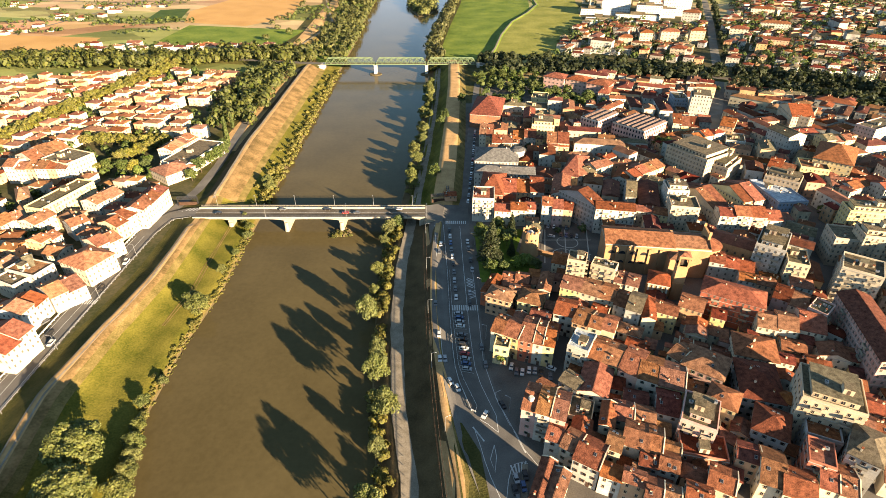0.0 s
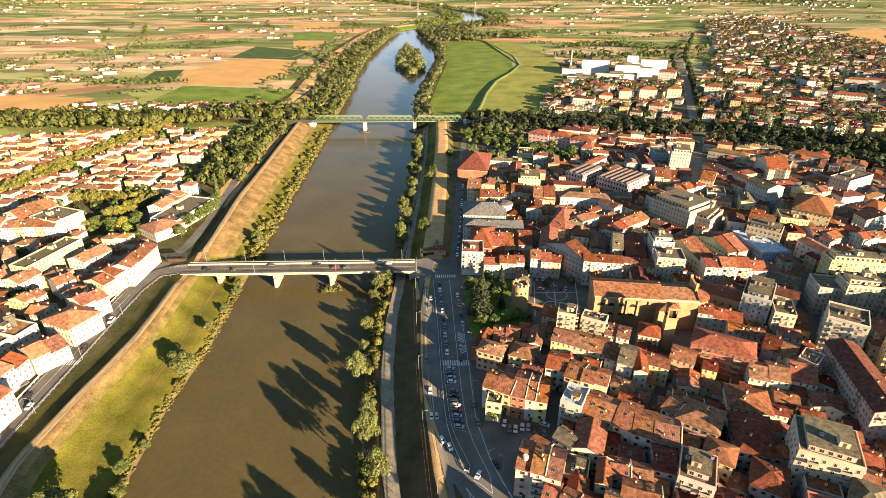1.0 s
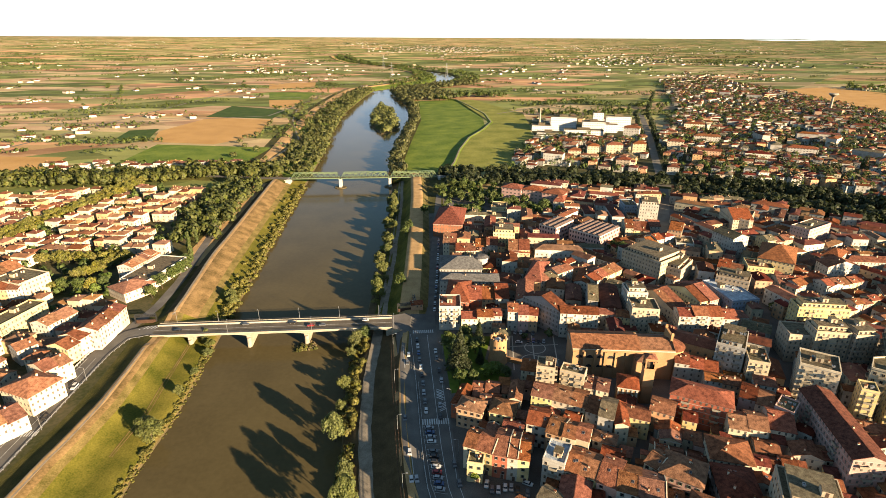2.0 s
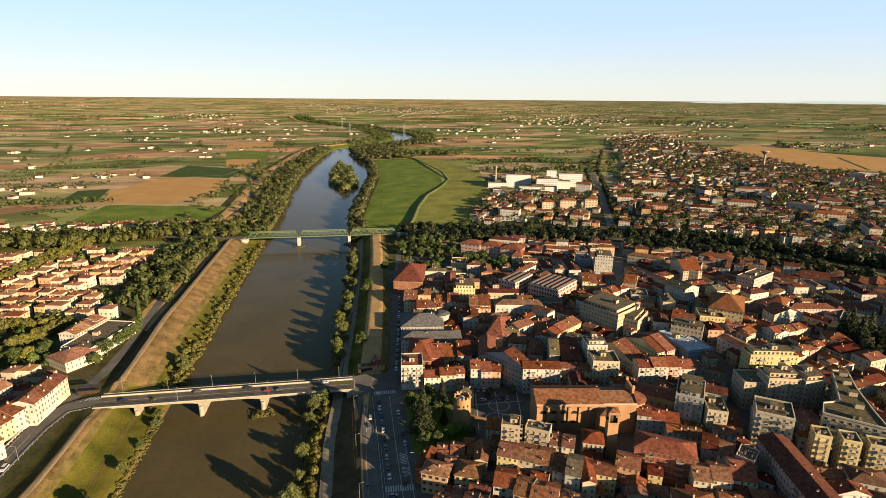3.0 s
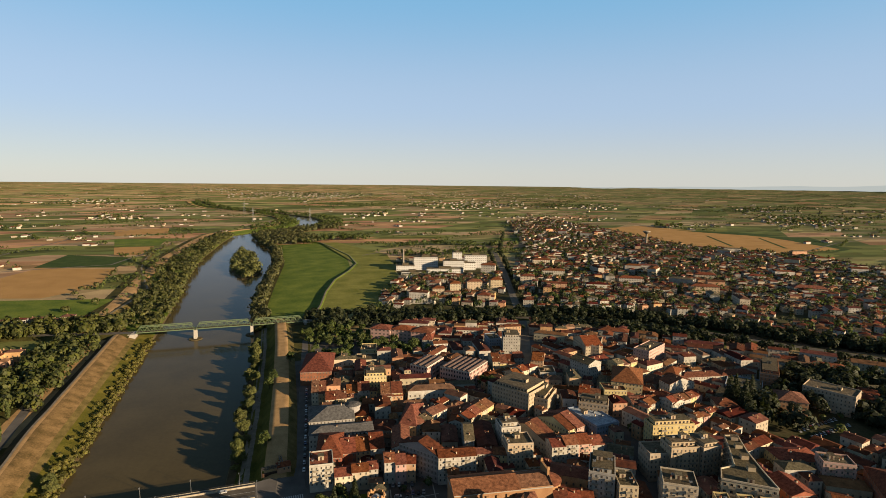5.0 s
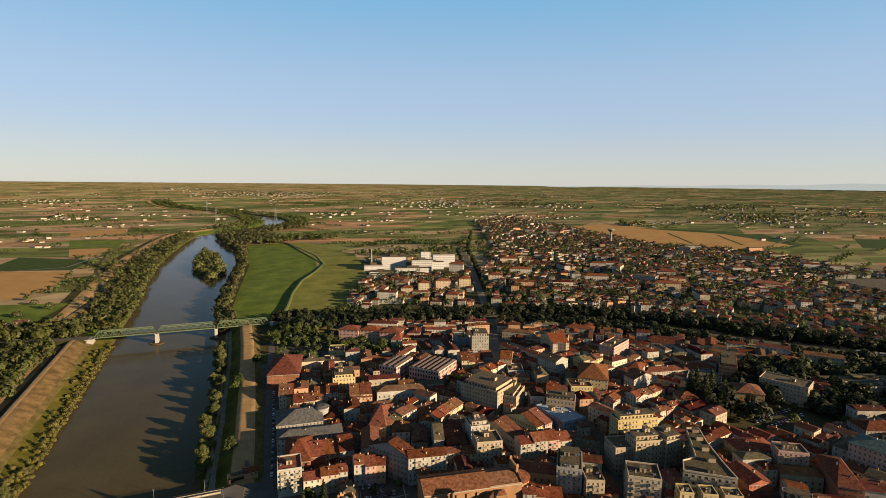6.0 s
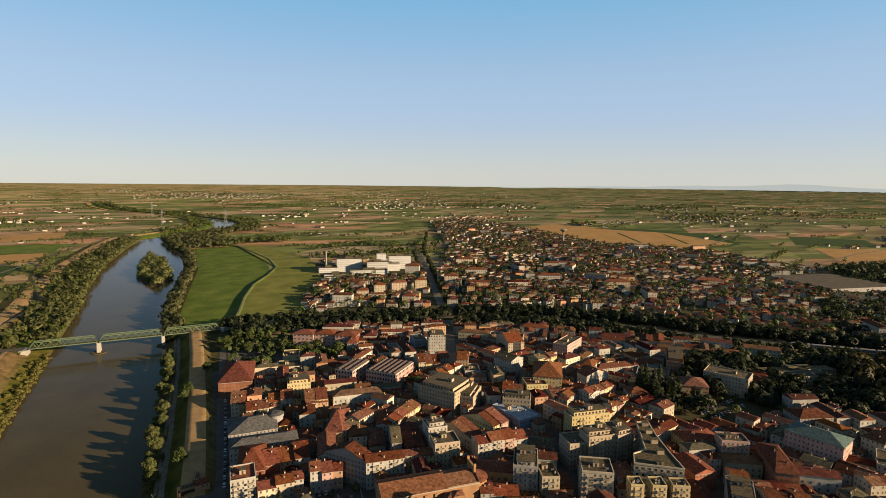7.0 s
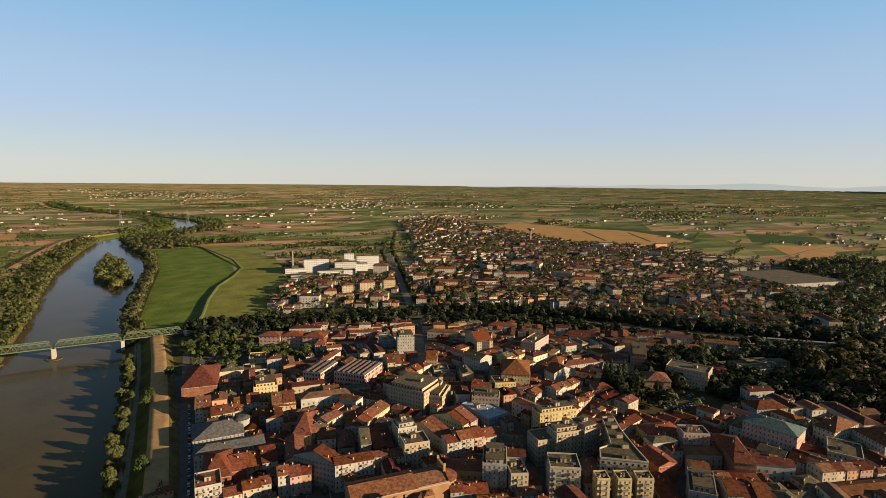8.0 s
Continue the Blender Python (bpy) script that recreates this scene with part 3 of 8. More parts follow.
# roads of the west bank
strip("road_dyke_west", [(-146, 60, 0.06), (-146, 130, 0.06), (-145.5, 170, 0.06), (-145, 210, 0.06), (-144.5, 232, 0.1), (-143, 243, 0.35), (-138.5, 250, 0.7), (-132, 253, 0.98), (-127, 253.5, 1.0)], 9.5, M["asphalt"], "asphalt road at the foot of the west dyke")
strip("road_dyke_west_north", [(-143, 252), (-140.5, 262), (-137.5, 283), (-137.5, 315), (-140, 351), (-144, 398), (-150, 440)], 5.5, M["asphalt"], "dark asphalt road behind the west dyke", step=8)


# ---- houses ----
def window_mesh(name, w, h, shutter):
    b = Build()
    b.box(-w / 2 - 0.14, w / 2 + 0.14, -0.05, 0.0, -0.16, h + 0.14, 0)
    b.box(-w / 2, w / 2, -0.065, -0.01, 0, h, 1)
    b.box(-w / 2 - 0.2, w / 2 + 0.2, -0.16, 0.0, -0.2, -0.1, 0)
    if shutter:
        b.box(-w / 2 - 0.36, -w / 2 - 0.03, -0.11, -0.02, 0, h, 2)
        b.box(w / 2 + 0.03, w / 2 + 0.36, -0.11, -0.02, 0, h, 2)
    else:
        b.box(-0.03, 0.03, -0.08, -0.03, 0, h, 0)
    return b.mesh(name, [M["stone"] if shutter else M["wall_b"], M["glass"], M["shutter_g"] if shutter == "g" else M["shutter_b"]])


WINDOWS = [window_mesh("window", 0.75, 1.3, "g"), window_mesh("window", 0.75, 1.3, "b"), window_mesh("window", 0.8, 1.35, ""), window_mesh("window", 1.2, 1.35, "")]


def chimney_mesh(h, w):
    b = Build()
    b.box(-w, w, -w * 0.8, w * 0.8, -0.8, h, 0)
    b.box(-w - 0.1, w + 0.1, -w * 0.8 - 0.1, w * 0.8 + 0.1, h, h + 0.12, 1)
    b.box(-w * 0.7, w * 0.7, -w * 0.5, w * 0.5, h + 0.12, h + 0.32, 2)
    b.box(-w - 0.06, w + 0.06, -w * 0.8 - 0.06, w * 0.8 + 0.06, h + 0.32, h + 0.42, 1, taper=0.05)
    return b.mesh("chimney", [M["wall_c"], M["tile_t"], M["brick"]])


CHIMNEYS = [chimney_mesh(1.0, 0.28), chimney_mesh(1.4, 0.34), chimney_mesh(0.8, 0.38)]


def balcony_mesh(w):
    """A slab with a solid parapet on three sides, hollow above."""
    x, y, t = w / 2, -1.2, 0.1
    v = [(-x, 0, -0.18), (x, 0, -0.18), (x, y, -0.18), (-x, y, -0.18), (-x, 0, 0.95), (x, 0, 0.95), (x, y, 0.95), (-x, y, 0.95),
         (t - x, 0, 0.95), (x - t, 0, 0.95), (x - t, y + t, 0.95), (t - x, y + t, 0.95), (t - x, 0, 0), (x - t, 0, 0), (x - t, y + t, 0), (t - x, y + t, 0)]
    b = Build()
    b.solid(v, [(0, 1, 2, 3), (1, 5, 6, 2), (2, 6, 7, 3), (3, 7, 4, 0), (5, 9, 10, 6), (6, 10, 11, 7), (7, 11, 8, 4), (9, 13, 14, 10), (10, 14, 15, 11), (11, 15, 12, 8), (12, 15, 14, 13)])
    return b.mesh("balcony", [M["concrete"]])


BALCONY = balcony_mesh(3.4)


def stair_head_mesh():
    b = Build()
    b.box(-1.6, 1.6, -1.9, 1.9, 0, 2.4, 0)
    b.box(-1.8, 1.8, -2.1, 2.1, 2.4, 2.6, 1)
    b.box(-0.5, 0.5, -1.94, -1.85, 0.05, 2.0, 2)
    return b.mesh("stair_head", [M["wall_b"], M["tile_f"], M["shutter_b"]])


STAIR_HEAD = stair_head_mesh()


def skylight_mesh():
    b = Build()
    b.box(-0.45, 0.45, -0.6, 0.6, 0, 0.12, 0)
    b.box(-0.38, 0.38, -0.53, 0.53, 0.12, 0.14, 1)
    return b.mesh("skylight", [M["pale_steel"], M["glass"]])


SKYLIGHT = skylight_mesh()


def air_unit_mesh():
    b = Build()
    b.box(-0.7, 0.7, -0.5, 0.5, 0.1, 0.95, 0)
    b.tube((0, 0, 0.95), (0, 0, 1.0), 0.38, 0.38, 10, 1)
    for x in (-0.6, 0.6):
        b.box(x - 0.05, x + 0.05, -0.45, 0.45, 0, 0.1, 1)
    return b.mesh("air_unit", [M["pale_steel"], M["dark_steel"]])


AIR_UNIT = air_unit_mesh()
FOOTPRINTS = []
SLOPE = 0.36
TRUE = Matrix.Scale(1 / UNIT, 4)  # fittings are modelled in metres
rnd = random.Random(11)


def place(name, me, parent, m):
    ob = new(name, me)
    ob.parent = parent
    ob.matrix_basis = m @ TRUE
    return ob


def roof_solid(b, a, c, h, kind, over=0.45, thick=0.22):
    """Gable (ridge along x) or hip roof on an a by c plan whose eaves lie at h. Returns the ridge's height."""
    rise = c / 2 * SLOPE
    drop = over * SLOPE
    x0, y0 = a / 2 + over * (0.55 if kind == "g" else 1), c / 2 + over
    if kind == "g":
        p = [(-y0, h - drop), (0, h + rise), (y0, h - drop), (y0, h - drop + thick), (0, h + rise + thick), (-y0, h - drop + thick)]
        v = [(-x0, y, z) for y, z in p] + [(x0, y, z) for y, z in p]
        f = [(0, 6, 7, 1), (1, 7, 8, 2), (2, 8, 9, 3), (3, 9, 10, 4), (4, 10, 11, 5), (5, 11, 6, 0), (0, 1, 4, 5), (1, 2, 3, 4), (6, 11, 10, 7), (7, 10, 9, 8)]
        b.solid(v, f)
        b.box(-x0, x0, -0.14, 0.14, h + rise + thick - 0.06, h + rise + thick + 0.1)
    else:
        k = max(0.4, (a - c) / 2 * 0.95 if a > c else 0.4)
        z0, z1 = h - drop, h + rise + thick
        v = [(-x0, -y0, z0), (x0, -y0, z0), (x0, y0, z0), (-x0, y0, z0), (-x0, -y0, z0 + thick), (x0, -y0, z0 + thick), (x0, y0, z0 + thick), (-x0, y0, z0 + thick), (-k, 0, z1), (k, 0, z1)]
        f = [(3, 2, 1, 0), (0, 1, 5, 4), (1, 2, 6, 5), (2, 3, 7, 6), (3, 0, 4, 7), (4, 5, 9, 8), (5, 6, 9), (6, 7, 8, 9), (7, 4, 8)]
        b.solid(v, f)
    return h + rise + thick


def house(x, y, w, d, h, rot, roof="g", wall="c", tile="t", base=None):
    """A town house on a w by d plan: roof g (ridge along the front), G (ridge across it), h (hipped) or f (flat with a parapet)."""
    r = rnd
    if roof == "g" and w > 8.8 and h < 13.5:
        # a terrace: narrow houses side by side, each with its own height and paint
        n = max(2, round(w / (4.9 if math.hypot(x, y) < 195 else 6.6)))
        a = radians(rot)
        for i in range(n):
            u = (i + 0.5) * w / n - w / 2
            k = r.uniform(-0.5, 0.5)
            house(x + u * math.cos(a) - k * math.sin(a), y + u * math.sin(a) + k * math.cos(a), w / n - 0.02, d * r.uniform(0.9, 1.05), h + r.uniform(-1.2, 0.9), rot, "g", wall if i == 0 else r.choice((wall, wall, "c", "w", "y", "p", "o")), r.choice((tile, tile, "l", "t")), base)
        return
    FOOTPRINTS.append((x, y, w, d, rot))
    z = ground_z(x, y) if base is None else base
    close = math.hypot(x, y) < 178
    middle = math.hypot(x, y) < 330
    block = h >= 12.5 or (roof == "f" and h >= 11)
    colour, cover = WALLS[wall][2], TILES[tile][2]
    if roof == "f":
        name, label, cat = ("apartment_block" if block else "town_building"), f"{colour} plastered {'block of flats' if block else 'building'} with a flat {'grey' if tile == 'f' else cover} roof", "apartment building" if block else "building"
    else:
        name, label, cat = "town_house", f"{colour} plastered {'tall ' if h > 11 else ''}town house with {'hipped' if roof == 'h' else 'pitched'} {cover} roof", "house"
    ob = thing(name, label, cat, "houses of the town", at=pose(x, y, z, 0, 0, rot))
    if roof == "G":
        turn, a, c = Matrix.Rotation(radians(90), 4, "Z"), d, w
    else:
        turn, a, c = Matrix.Identity(4), w, d
    rise = c / 2 * SLOPE
    # walls
    b = Build()
    v = [(-a / 2, -c / 2, -0.4), (a / 2, -c / 2, -0.4), (a / 2, c / 2, -0.4), (-a / 2, c / 2, -0.4), (-a / 2, -c / 2, h), (a / 2, -c / 2, h), (a / 2, c / 2, h), (-a / 2, c / 2, h)]
    if roof in "gG":
        v += [(-a / 2, 0, h + rise), (a / 2, 0, h + rise)]
        f = [(0, 1, 5, 4), (2, 3, 7, 6), (1, 2, 6, 9, 5), (3, 0, 4, 8, 7)]
    else:
        f = [(0, 1, 5, 4), (1, 2, 6, 5), (2, 3, 7, 6), (3, 0, 4, 7)]
    b.solid([turn @ Vector(q) for q in v], f)
    if roof == "f":
        for q in ((-w / 2, w / 2, -d / 2, -d / 2 + 0.3), (-w / 2, w / 2, d / 2 - 0.3, d / 2), (-w / 2, -w / 2 + 0.3, -d / 2 + 0.3, d / 2 - 0.3), (w / 2 - 0.3, w / 2, -d / 2 + 0.3, d / 2 - 0.3)):
            b.box(*q, h, h + 0.75)
        b.box(-w / 2 - 0.12, w / 2 + 0.12, -d / 2 - 0.12, d / 2 + 0.12, h - 0.25, h - 0.05, 2)
    else:
        b.box(-w / 2 - 0.08, w / 2 + 0.08, -d / 2 - 0.08, d / 2 + 0.08, h - 0.55, h - 0.3, 2)
    storey = 2.9 if close else 2.6
    if block:
        for s in range(1, int(h / storey)):
            zz = h - storey * s + 0.2
            b.box(-w / 2 - 0.07, w / 2 + 0.07, -d / 2 - 0.07, d / 2 + 0.07, zz - 0.16, zz, 2)
    n = max(1, int((h - 0.3) / storey))
    pane = r.choice(WINDOWS[:2]) if not block else r.choice(WINDOWS[1:])
    if r.random() < 0.25:
        pane = WINDOWS[2]
    sides = [(0, w, d / 2), (90, d, w / 2), (180, w, d / 2), (270, d, w / 2)]
    spots = []
    for ang, length, off in sides:
        cnt = max(1, int(length / (2.35 if close else 2.0)))
        for i in range(cnt):
            for s in range(n):
                zz = h - storey * (n - s) + 0.85
                if zz < 0.3 or r.random() < 0.07:
                    continue
                u = (i + 0.5) * length / cnt - length / 2
                spots.append((ang, u, off, zz, s))
    if not close:
        for ang, u, off, zz, s in spots:
            m = Matrix.Rotation(radians(ang), 4, "Z")
            b.box(u - 0.34, u + 0.34, -off - 0.05, -off + 0.02, zz, zz + 1.1, 1, m)
    part("wall", b, [M["wall_" + wall], M["far_window"], M["stone"]], ob)
    if close:
        for ang, u, off, zz, s in spots:
            if ang == 180:
                continue
            place("window", pane, ob, Matrix.Rotation(radians(ang), 4, "Z") @ pose(u, -off, zz))
        b = Build()
        b.box(-0.6, 0.6, -0.06, 0.02, 0, 2.3, 0)
        b.box(-0.75, 0.75, -0.04, 0.02, 0, 2.45, 1)
        part("door", b, [M["shutter_b"], M["stone"]], ob).matrix_basis = pose(w * 0.2, -d / 2, 0) @ TRUE
    if block and middle:
        for s in range(1, n):
            for u in ((-w / 4, w / 4) if w > 9 else (0,)):
                place("balcony", BALCONY, ob, pose(u, -d / 2, h - storey * (n - s) + 0.05))
            place("balcony", BALCONY, ob, Matrix.Rotation(radians(90), 4, "Z") @ pose(r.choice((-0.2, 0, 0.2)) * d, -w / 2, h - storey * (n - s) + 0.05))
    # roof
    b = Build()
    if roof == "f":
        b.box(-w / 2 + 0.3, w / 2 - 0.3, -d / 2 + 0.3, d / 2 - 0.3, h - 0.1, h + 0.12)
        part("roof", b, [M["tile_" + tile]], ob)
        top = h + 0.12
        if block and min(w, d) > 9 and r.random() < 0.7:
            p = Build()
            u0, v0 = w / 2 - r.uniform(1.2, 2.4), d / 2 - r.uniform(1.2, 2.4)
            p.box(-u0, u0, -v0, v0, h, h + 2.4, 0)
            attic = part("penthouse", p, [M["wall_" + wall]], ob)
            p = Build()
            p.box(-u0 - 0.5, u0 + 0.5, -v0 - 0.5, v0 + 0.5, h + 2.4, h + 2.62)
            part("penthouse_roof", p, [M["tile_f"]], attic)
            for q in range(int(u0 * 2 / 2.2)):
                place("window", WINDOWS[3], attic, pose(-u0 + 1.15 + 2.2 * q, -v0, h + 0.5))
            top = h + 2.62
        if min(w, d) > 7:
            place("stair_head", STAIR_HEAD, ob, pose(r.uniform(-w / 5, w / 5), r.uniform(-d / 6, d / 5), top))
        for i in range(r.randint(1, 3) if middle else 0):
            place("air_unit", AIR_UNIT, ob, pose(r.uniform(-w / 2 + 1.2, w / 2 - 1.2), r.uniform(-d / 2 + 1.2, d / 2 - 1.2) * 0.6, top, 0, 0, r.choice((0, 90))))
        for i in range(2):
            place("chimney", r.choice(CHIMNEYS), ob, pose(r.uniform(-w / 2 + 1, w / 2 - 1), r.uniform(-d / 2 + 1, d / 2 - 1), h + 0.3))
        return ob
    top = roof_solid(b, a, c, h, "h" if roof == "h" else "g")
    part("roof", b, [M["tile_" + tile]], ob).matrix_basis = turn
    if close and roof in "gG" and r.random() < 0.4:
        b = Build()
        for q in (-1, 1):
            b.beam((a / 2, q * (c / 2 + 0.3), h + 0.14), (a / 2, 0, h + rise + 0.26), 0.3, 0.3)
        part("coping", b, [M["wall_c"]], ob, "pale plastered fire-wall coping").matrix_basis = turn
    for i in range(r.randint(0, 2) if close else r.randint(1, 2)):
        u, v2 = r.uniform(-a / 2 + 0.7, a / 2 - 0.7) * (0.5 if roof == "h" else 1), r.uniform(-c / 2.6, c / 2.6)
        place("chimney", r.choice(CHIMNEYS), ob, turn @ pose(u, v2, h + rise * (1 - abs(v2) * 2 / c) + 0.1, 0, 0, r.choice((0, 90))))
    if close:
        for i in range(r.randint(0, 2)):
            v2 = r.choice((-1, 1)) * r.uniform(0.15, 0.35) * c
            u = r.uniform(-a / 2 + 1, a / 2 - 1) * (0.4 if roof == "h" else 1)
            place("skylight", SKYLIGHT, ob, turn @ pose(u, v2, h + rise * (1 - abs(v2) * 2 / c) + 0.24, math.degrees(math.atan(SLOPE)) * (1 if v2 < 0 else -1)))
    return ob


house(25.9, 171.7, 10.1, 7.6, 9, -25, "h", "o", "l")
house(37.9, 169.4, 9.4, 8.8, 9, -22, "h", "y", "l")
house(45.3, 180.6, 5, 12.6, 8, -18, "G", "c", "l")
house(34.1, 187.7, 11.1, 7.6, 6, -13, "g", "w", "t")
house(23, 180.7, 4.4, 13.3, 7, -25, "G", "r", "d")
house(23.9, 152, 4.3, 9.8, 10, -25, "g", "c", "t")
house(29.1, 149.8, 6.3, 10.6, 10, -29, "g", "y", "l")
house(34, 149.1, 5.1, 13.6, 10, -20, "g", "r", "t")
house(37.8, 147.4, 3.6, 12.9, 10, -19, "g", "w", "t")
house(41, 145.9, 3.9, 12, 10, -17, "g", "y", "t")
house(23.7, 143.9, 5.4, 5.2, 8, -16, "f", "y", "f")
house(49.8, 161.5, 7.6, 10.2, 10, -23, "g", "w", "t")
house(55.9, 177.8, 8.2, 10.8, 10, -25, "g", "y", "l")
house(63.2, 173.9, 7.5, 10.5, 10, -29, "g", "c", "l")
house(68.8, 171.1, 5.5, 10.9, 10, -27, "g", "c", "l")
house(57.9, 184, 7.4, 7.4, 18, -19, "f", "b", "f")
house(69.2, 183, 9.9, 5.9, 15, -29, "f", "b", "f")
house(55.5, 156.1, 6, 10.1, 10, -32, "g", "o", "l")
house(61.6, 152.1, 9.2, 9.3, 10, -28, "g", "c", "l")
house(78.4, 179.3, 9.6, 8.7, 10, -26, "g", "c", "l")
house(73.6, 166.4, 5.5, 10.6, 10, -34, "g", "w", "t")
house(77.1, 163.4, 5.6, 12.4, 11, -29, "g", "w", "f")
house(80.9, 160.9, 4.8, 13.3, 10, -16, "G", "c", "t")
house(88.5, 162.1, 8.5, 7.4, 9, -26, "g", "y", "l")
house(99.1, 164.2, 8.7, 9.2, 10, -31, "g", "o", "t")
house(115.6, 167.1, 22.1, 11.5, 13, -30, "h", "r", "t")
house(127.5, 193.1, 17.5, 10.4, 10, -23, "g", "w", "t")
house(145.5, 197.4, 11.3, 17.7, 18, -36, "f", "w", "f")
house(150.1, 186.5, 8.1, 12.7, 16, -24, "f", "b", "f")
house(139.4, 167.9, 11.6, 11.5, 10, -37, "g", "g", "d")
house(145, 158.5, 6.5, 9, 12, -49, "f", "p", "f")
house(126.5, 154.3, 13.3, 11.3, 9, -21, "g", "c", "t")
house(139.8, 155.3, 8.5, 15.5, 9, -22, "g", "c", "t")
house(169.4, 175.9, 13.9, 13.4, 19, -35, "f", "c", "f")
house(155.5, 145.4, 38.6, 11.1, 14, -103, "g", "p", "d")
house(50.8, 140.7, 7.3, 10.3, 12, -30, "f", "w", "s")
house(56.6, 138.9, 4.8, 12.1, 10, -27, "g", "c", "l")
house(61.2, 136.2, 5.3, 11.8, 10, -30, "g", "y", "l")
house(66.9, 133, 6.4, 13.5, 10, -34, "g", "p", "l")
house(71.4, 129.4, 6.7, 12.3, 10, -26, "g", "w", "l")
house(77.4, 126.3, 8, 12, 10, -21, "g", "y", "l")
house(44.7, 125.4, 6.6, 6.2, 9, -42, "g", "g", "f")
house(52.1, 125.2, 9.2, 13.6, 9, -24, "G", "c", "t")
house(34, 113.9, 13.2, 11.1, 12, -21, "g", "p", "l")
house(45.4, 115, 7.2, 8.3, 7, -21, "f", "b", "f")
house(90.5, 131.4, 13, 11.9, 11, -36, "h", "p", "l")
house(84.6, 137, 5, 9.3, 10, -54, "g", "c", "l")
house(89.6, 116.3, 8.7, 8.6, 11, -36, "h", "y", "l")
house(79.4, 109.7, 10, 12.4, 12, -28, "f", "p", "f")
house(61.1, 112.7, 12.2, 8.2, 9, -17, "g", "c", "l")
house(72.3, 115.8, 6.8, 10.1, 9, -19, "g", "g", "d")
house(104.5, 123.9, 12.4, 17.6, 10, -17, "h", "g", "d")
house(111, 139.5, 13.5, 12.1, 10, -20, "h", "c", "l")
house(108.4, 116.9, 8.4, 5.2, 10, -21, "g", "w", "t")
house(118.3, 112.7, 16.3, 15.2, 18, -27, "f", "b", "f")
house(35.6, 105.1, 4.5, 7.4, 9, -26, "g", "w", "t")
house(39.9, 101.8, 5.1, 7.6, 9, -34, "g", "c", "l")
house(44.3, 98, 7.6, 9.6, 9, -32, "g", "w", "t")
house(29.5, 90.2, 4, 13.8, 8, -24, "G", "k", "d")
house(33, 88.4, 4.3, 10.6, 8, -27, "G", "c", "l")
house(51.4, 91.2, 11.6, 4.8, 9, -24, "g", "w", "l")
house(58.9, 103.7, 7, 9.4, 9, -24, "g", "w", "l")
house(63.9, 101.9, 4.1, 9.5, 9, -22, "g", "c", "l")
house(62.9, 95.6, 10.4, 6.2, 8, -22, "g", "g", "d")
house(77.8, 101.3, 12.8, 8.5, 7, -14, "f", "r", "t")
house(77.7, 89.3, 6.9, 8, 9, -29, "g", "c", "t")
house(69.5, 84.7, 6.5, 6.6, 9, -24, "g", "c", "t")
house(88.8, 97.6, 6, 6.5, 9, -25, "g", "o", "d")
house(106.8, 95, 6.6, 9.1, 12, -27, "f", "r", "t")
house(119.8, 96.2, 7.7, 13.2, 14, -40, "h", "w", "f")
house(114.6, 106.5, 9.2, 12.2, 10, -25, "f", "g", "t")
house(100.2, 107.4, 9.5, 11.4, 10, -32, "h", "g", "d")
house(92.9, 92.8, 6.1, 12.7, 9, -25, "g", "c", "l")
house(97.4, 87.7, 7.8, 9.7, 9, -24, "g", "c", "t")
house(108.6, 89, 9, 9.6, 9, -24, "g", "c", "t")
house(60.4, 85.5, 9, 7.4, 9, -23, "g", "c", "d")
house(52.6, 111.4, 4.1, 9.9, 9, -21, "G", "c", "t")
house(52.1, 101.8, 4.4, 7.1, 9, -26, "g", "c", "l")
house(24.5, 251.1, 11, 13.6, 13, -5, "f", "w", "t")
house(38.1, 245.4, 16, 9.2, 9, -6, "g", "c", "t")
house(48.4, 245.6, 5.1, 8.6, 9, -8, "g", "w", "t")
house(59.4, 245.8, 10.5, 11.3, 11, -8, "g", "w", "t")
house(67.4, 243.3, 4.5, 9.3, 10, -17, "g", "o", "t")
house(31.1, 269.7, 12.7, 27.1, 10, -10, "h", "r", "t")
house(47.5, 270.2, 22.2, 20.1, 9, -5, "g", "r", "d")
house(67.6, 265.3, 8.9, 24.3, 11, -14, "G", "w", "l")
house(39.5, 288, 34.5, 11.5, 9.5, -7, "h", "w", "z")
house(37, 313, 26, 22, 8.5, -5, "h", "g", "z")
house(88.1, 235.7, 18.7, 9, 14, -10, "g", "w", "d")
house(74, 245.9, 7.7, 23.8, 14, 37, "g", "g", "d")
house(102.6, 257, 5.1, 20.6, 13, -16, "g", "g", "f")
house(104.9, 240.3, 8.8, 6.9, 10, -13, "g", "w", "t")
house(113.2, 237, 8, 8.1, 10, -23, "g", "y", "t")
house(121.5, 235.3, 13.2, 12.2, 16, -12, "f", "b", "f")
house(125.4, 254.9, 10.8, 11.8, 15, -8, "f", "w", "f")
house(141.5, 231.8, 7.3, 10.2, 13, -10, "g", "w", "d")
house(155.7, 231, 21.6, 12.5, 13, -7, "g", "w", "t")
house(184.1, 261.3, 16.2, 27.2, 9, 5, "f", "s", "s")
house(191.8, 271.5, 17.2, 11.8, 13, -38, "f", "b", "f")
house(156.1, 300.9, 27.1, 24.8, 17, -58, "f", "b", "f")
house(167.9, 291.9, 11.7, 21.1, 13, -45, "f", "b", "f")
house(197, 399, 14, 18, 19, -21, "f", "w", "f")
house(190.1, 421, 10.4, 17.8, 12, -9, "f", "s", "f")
house(38.9, 402.6, 21.9, 42.4, 10, -11, "h", "k", "d")
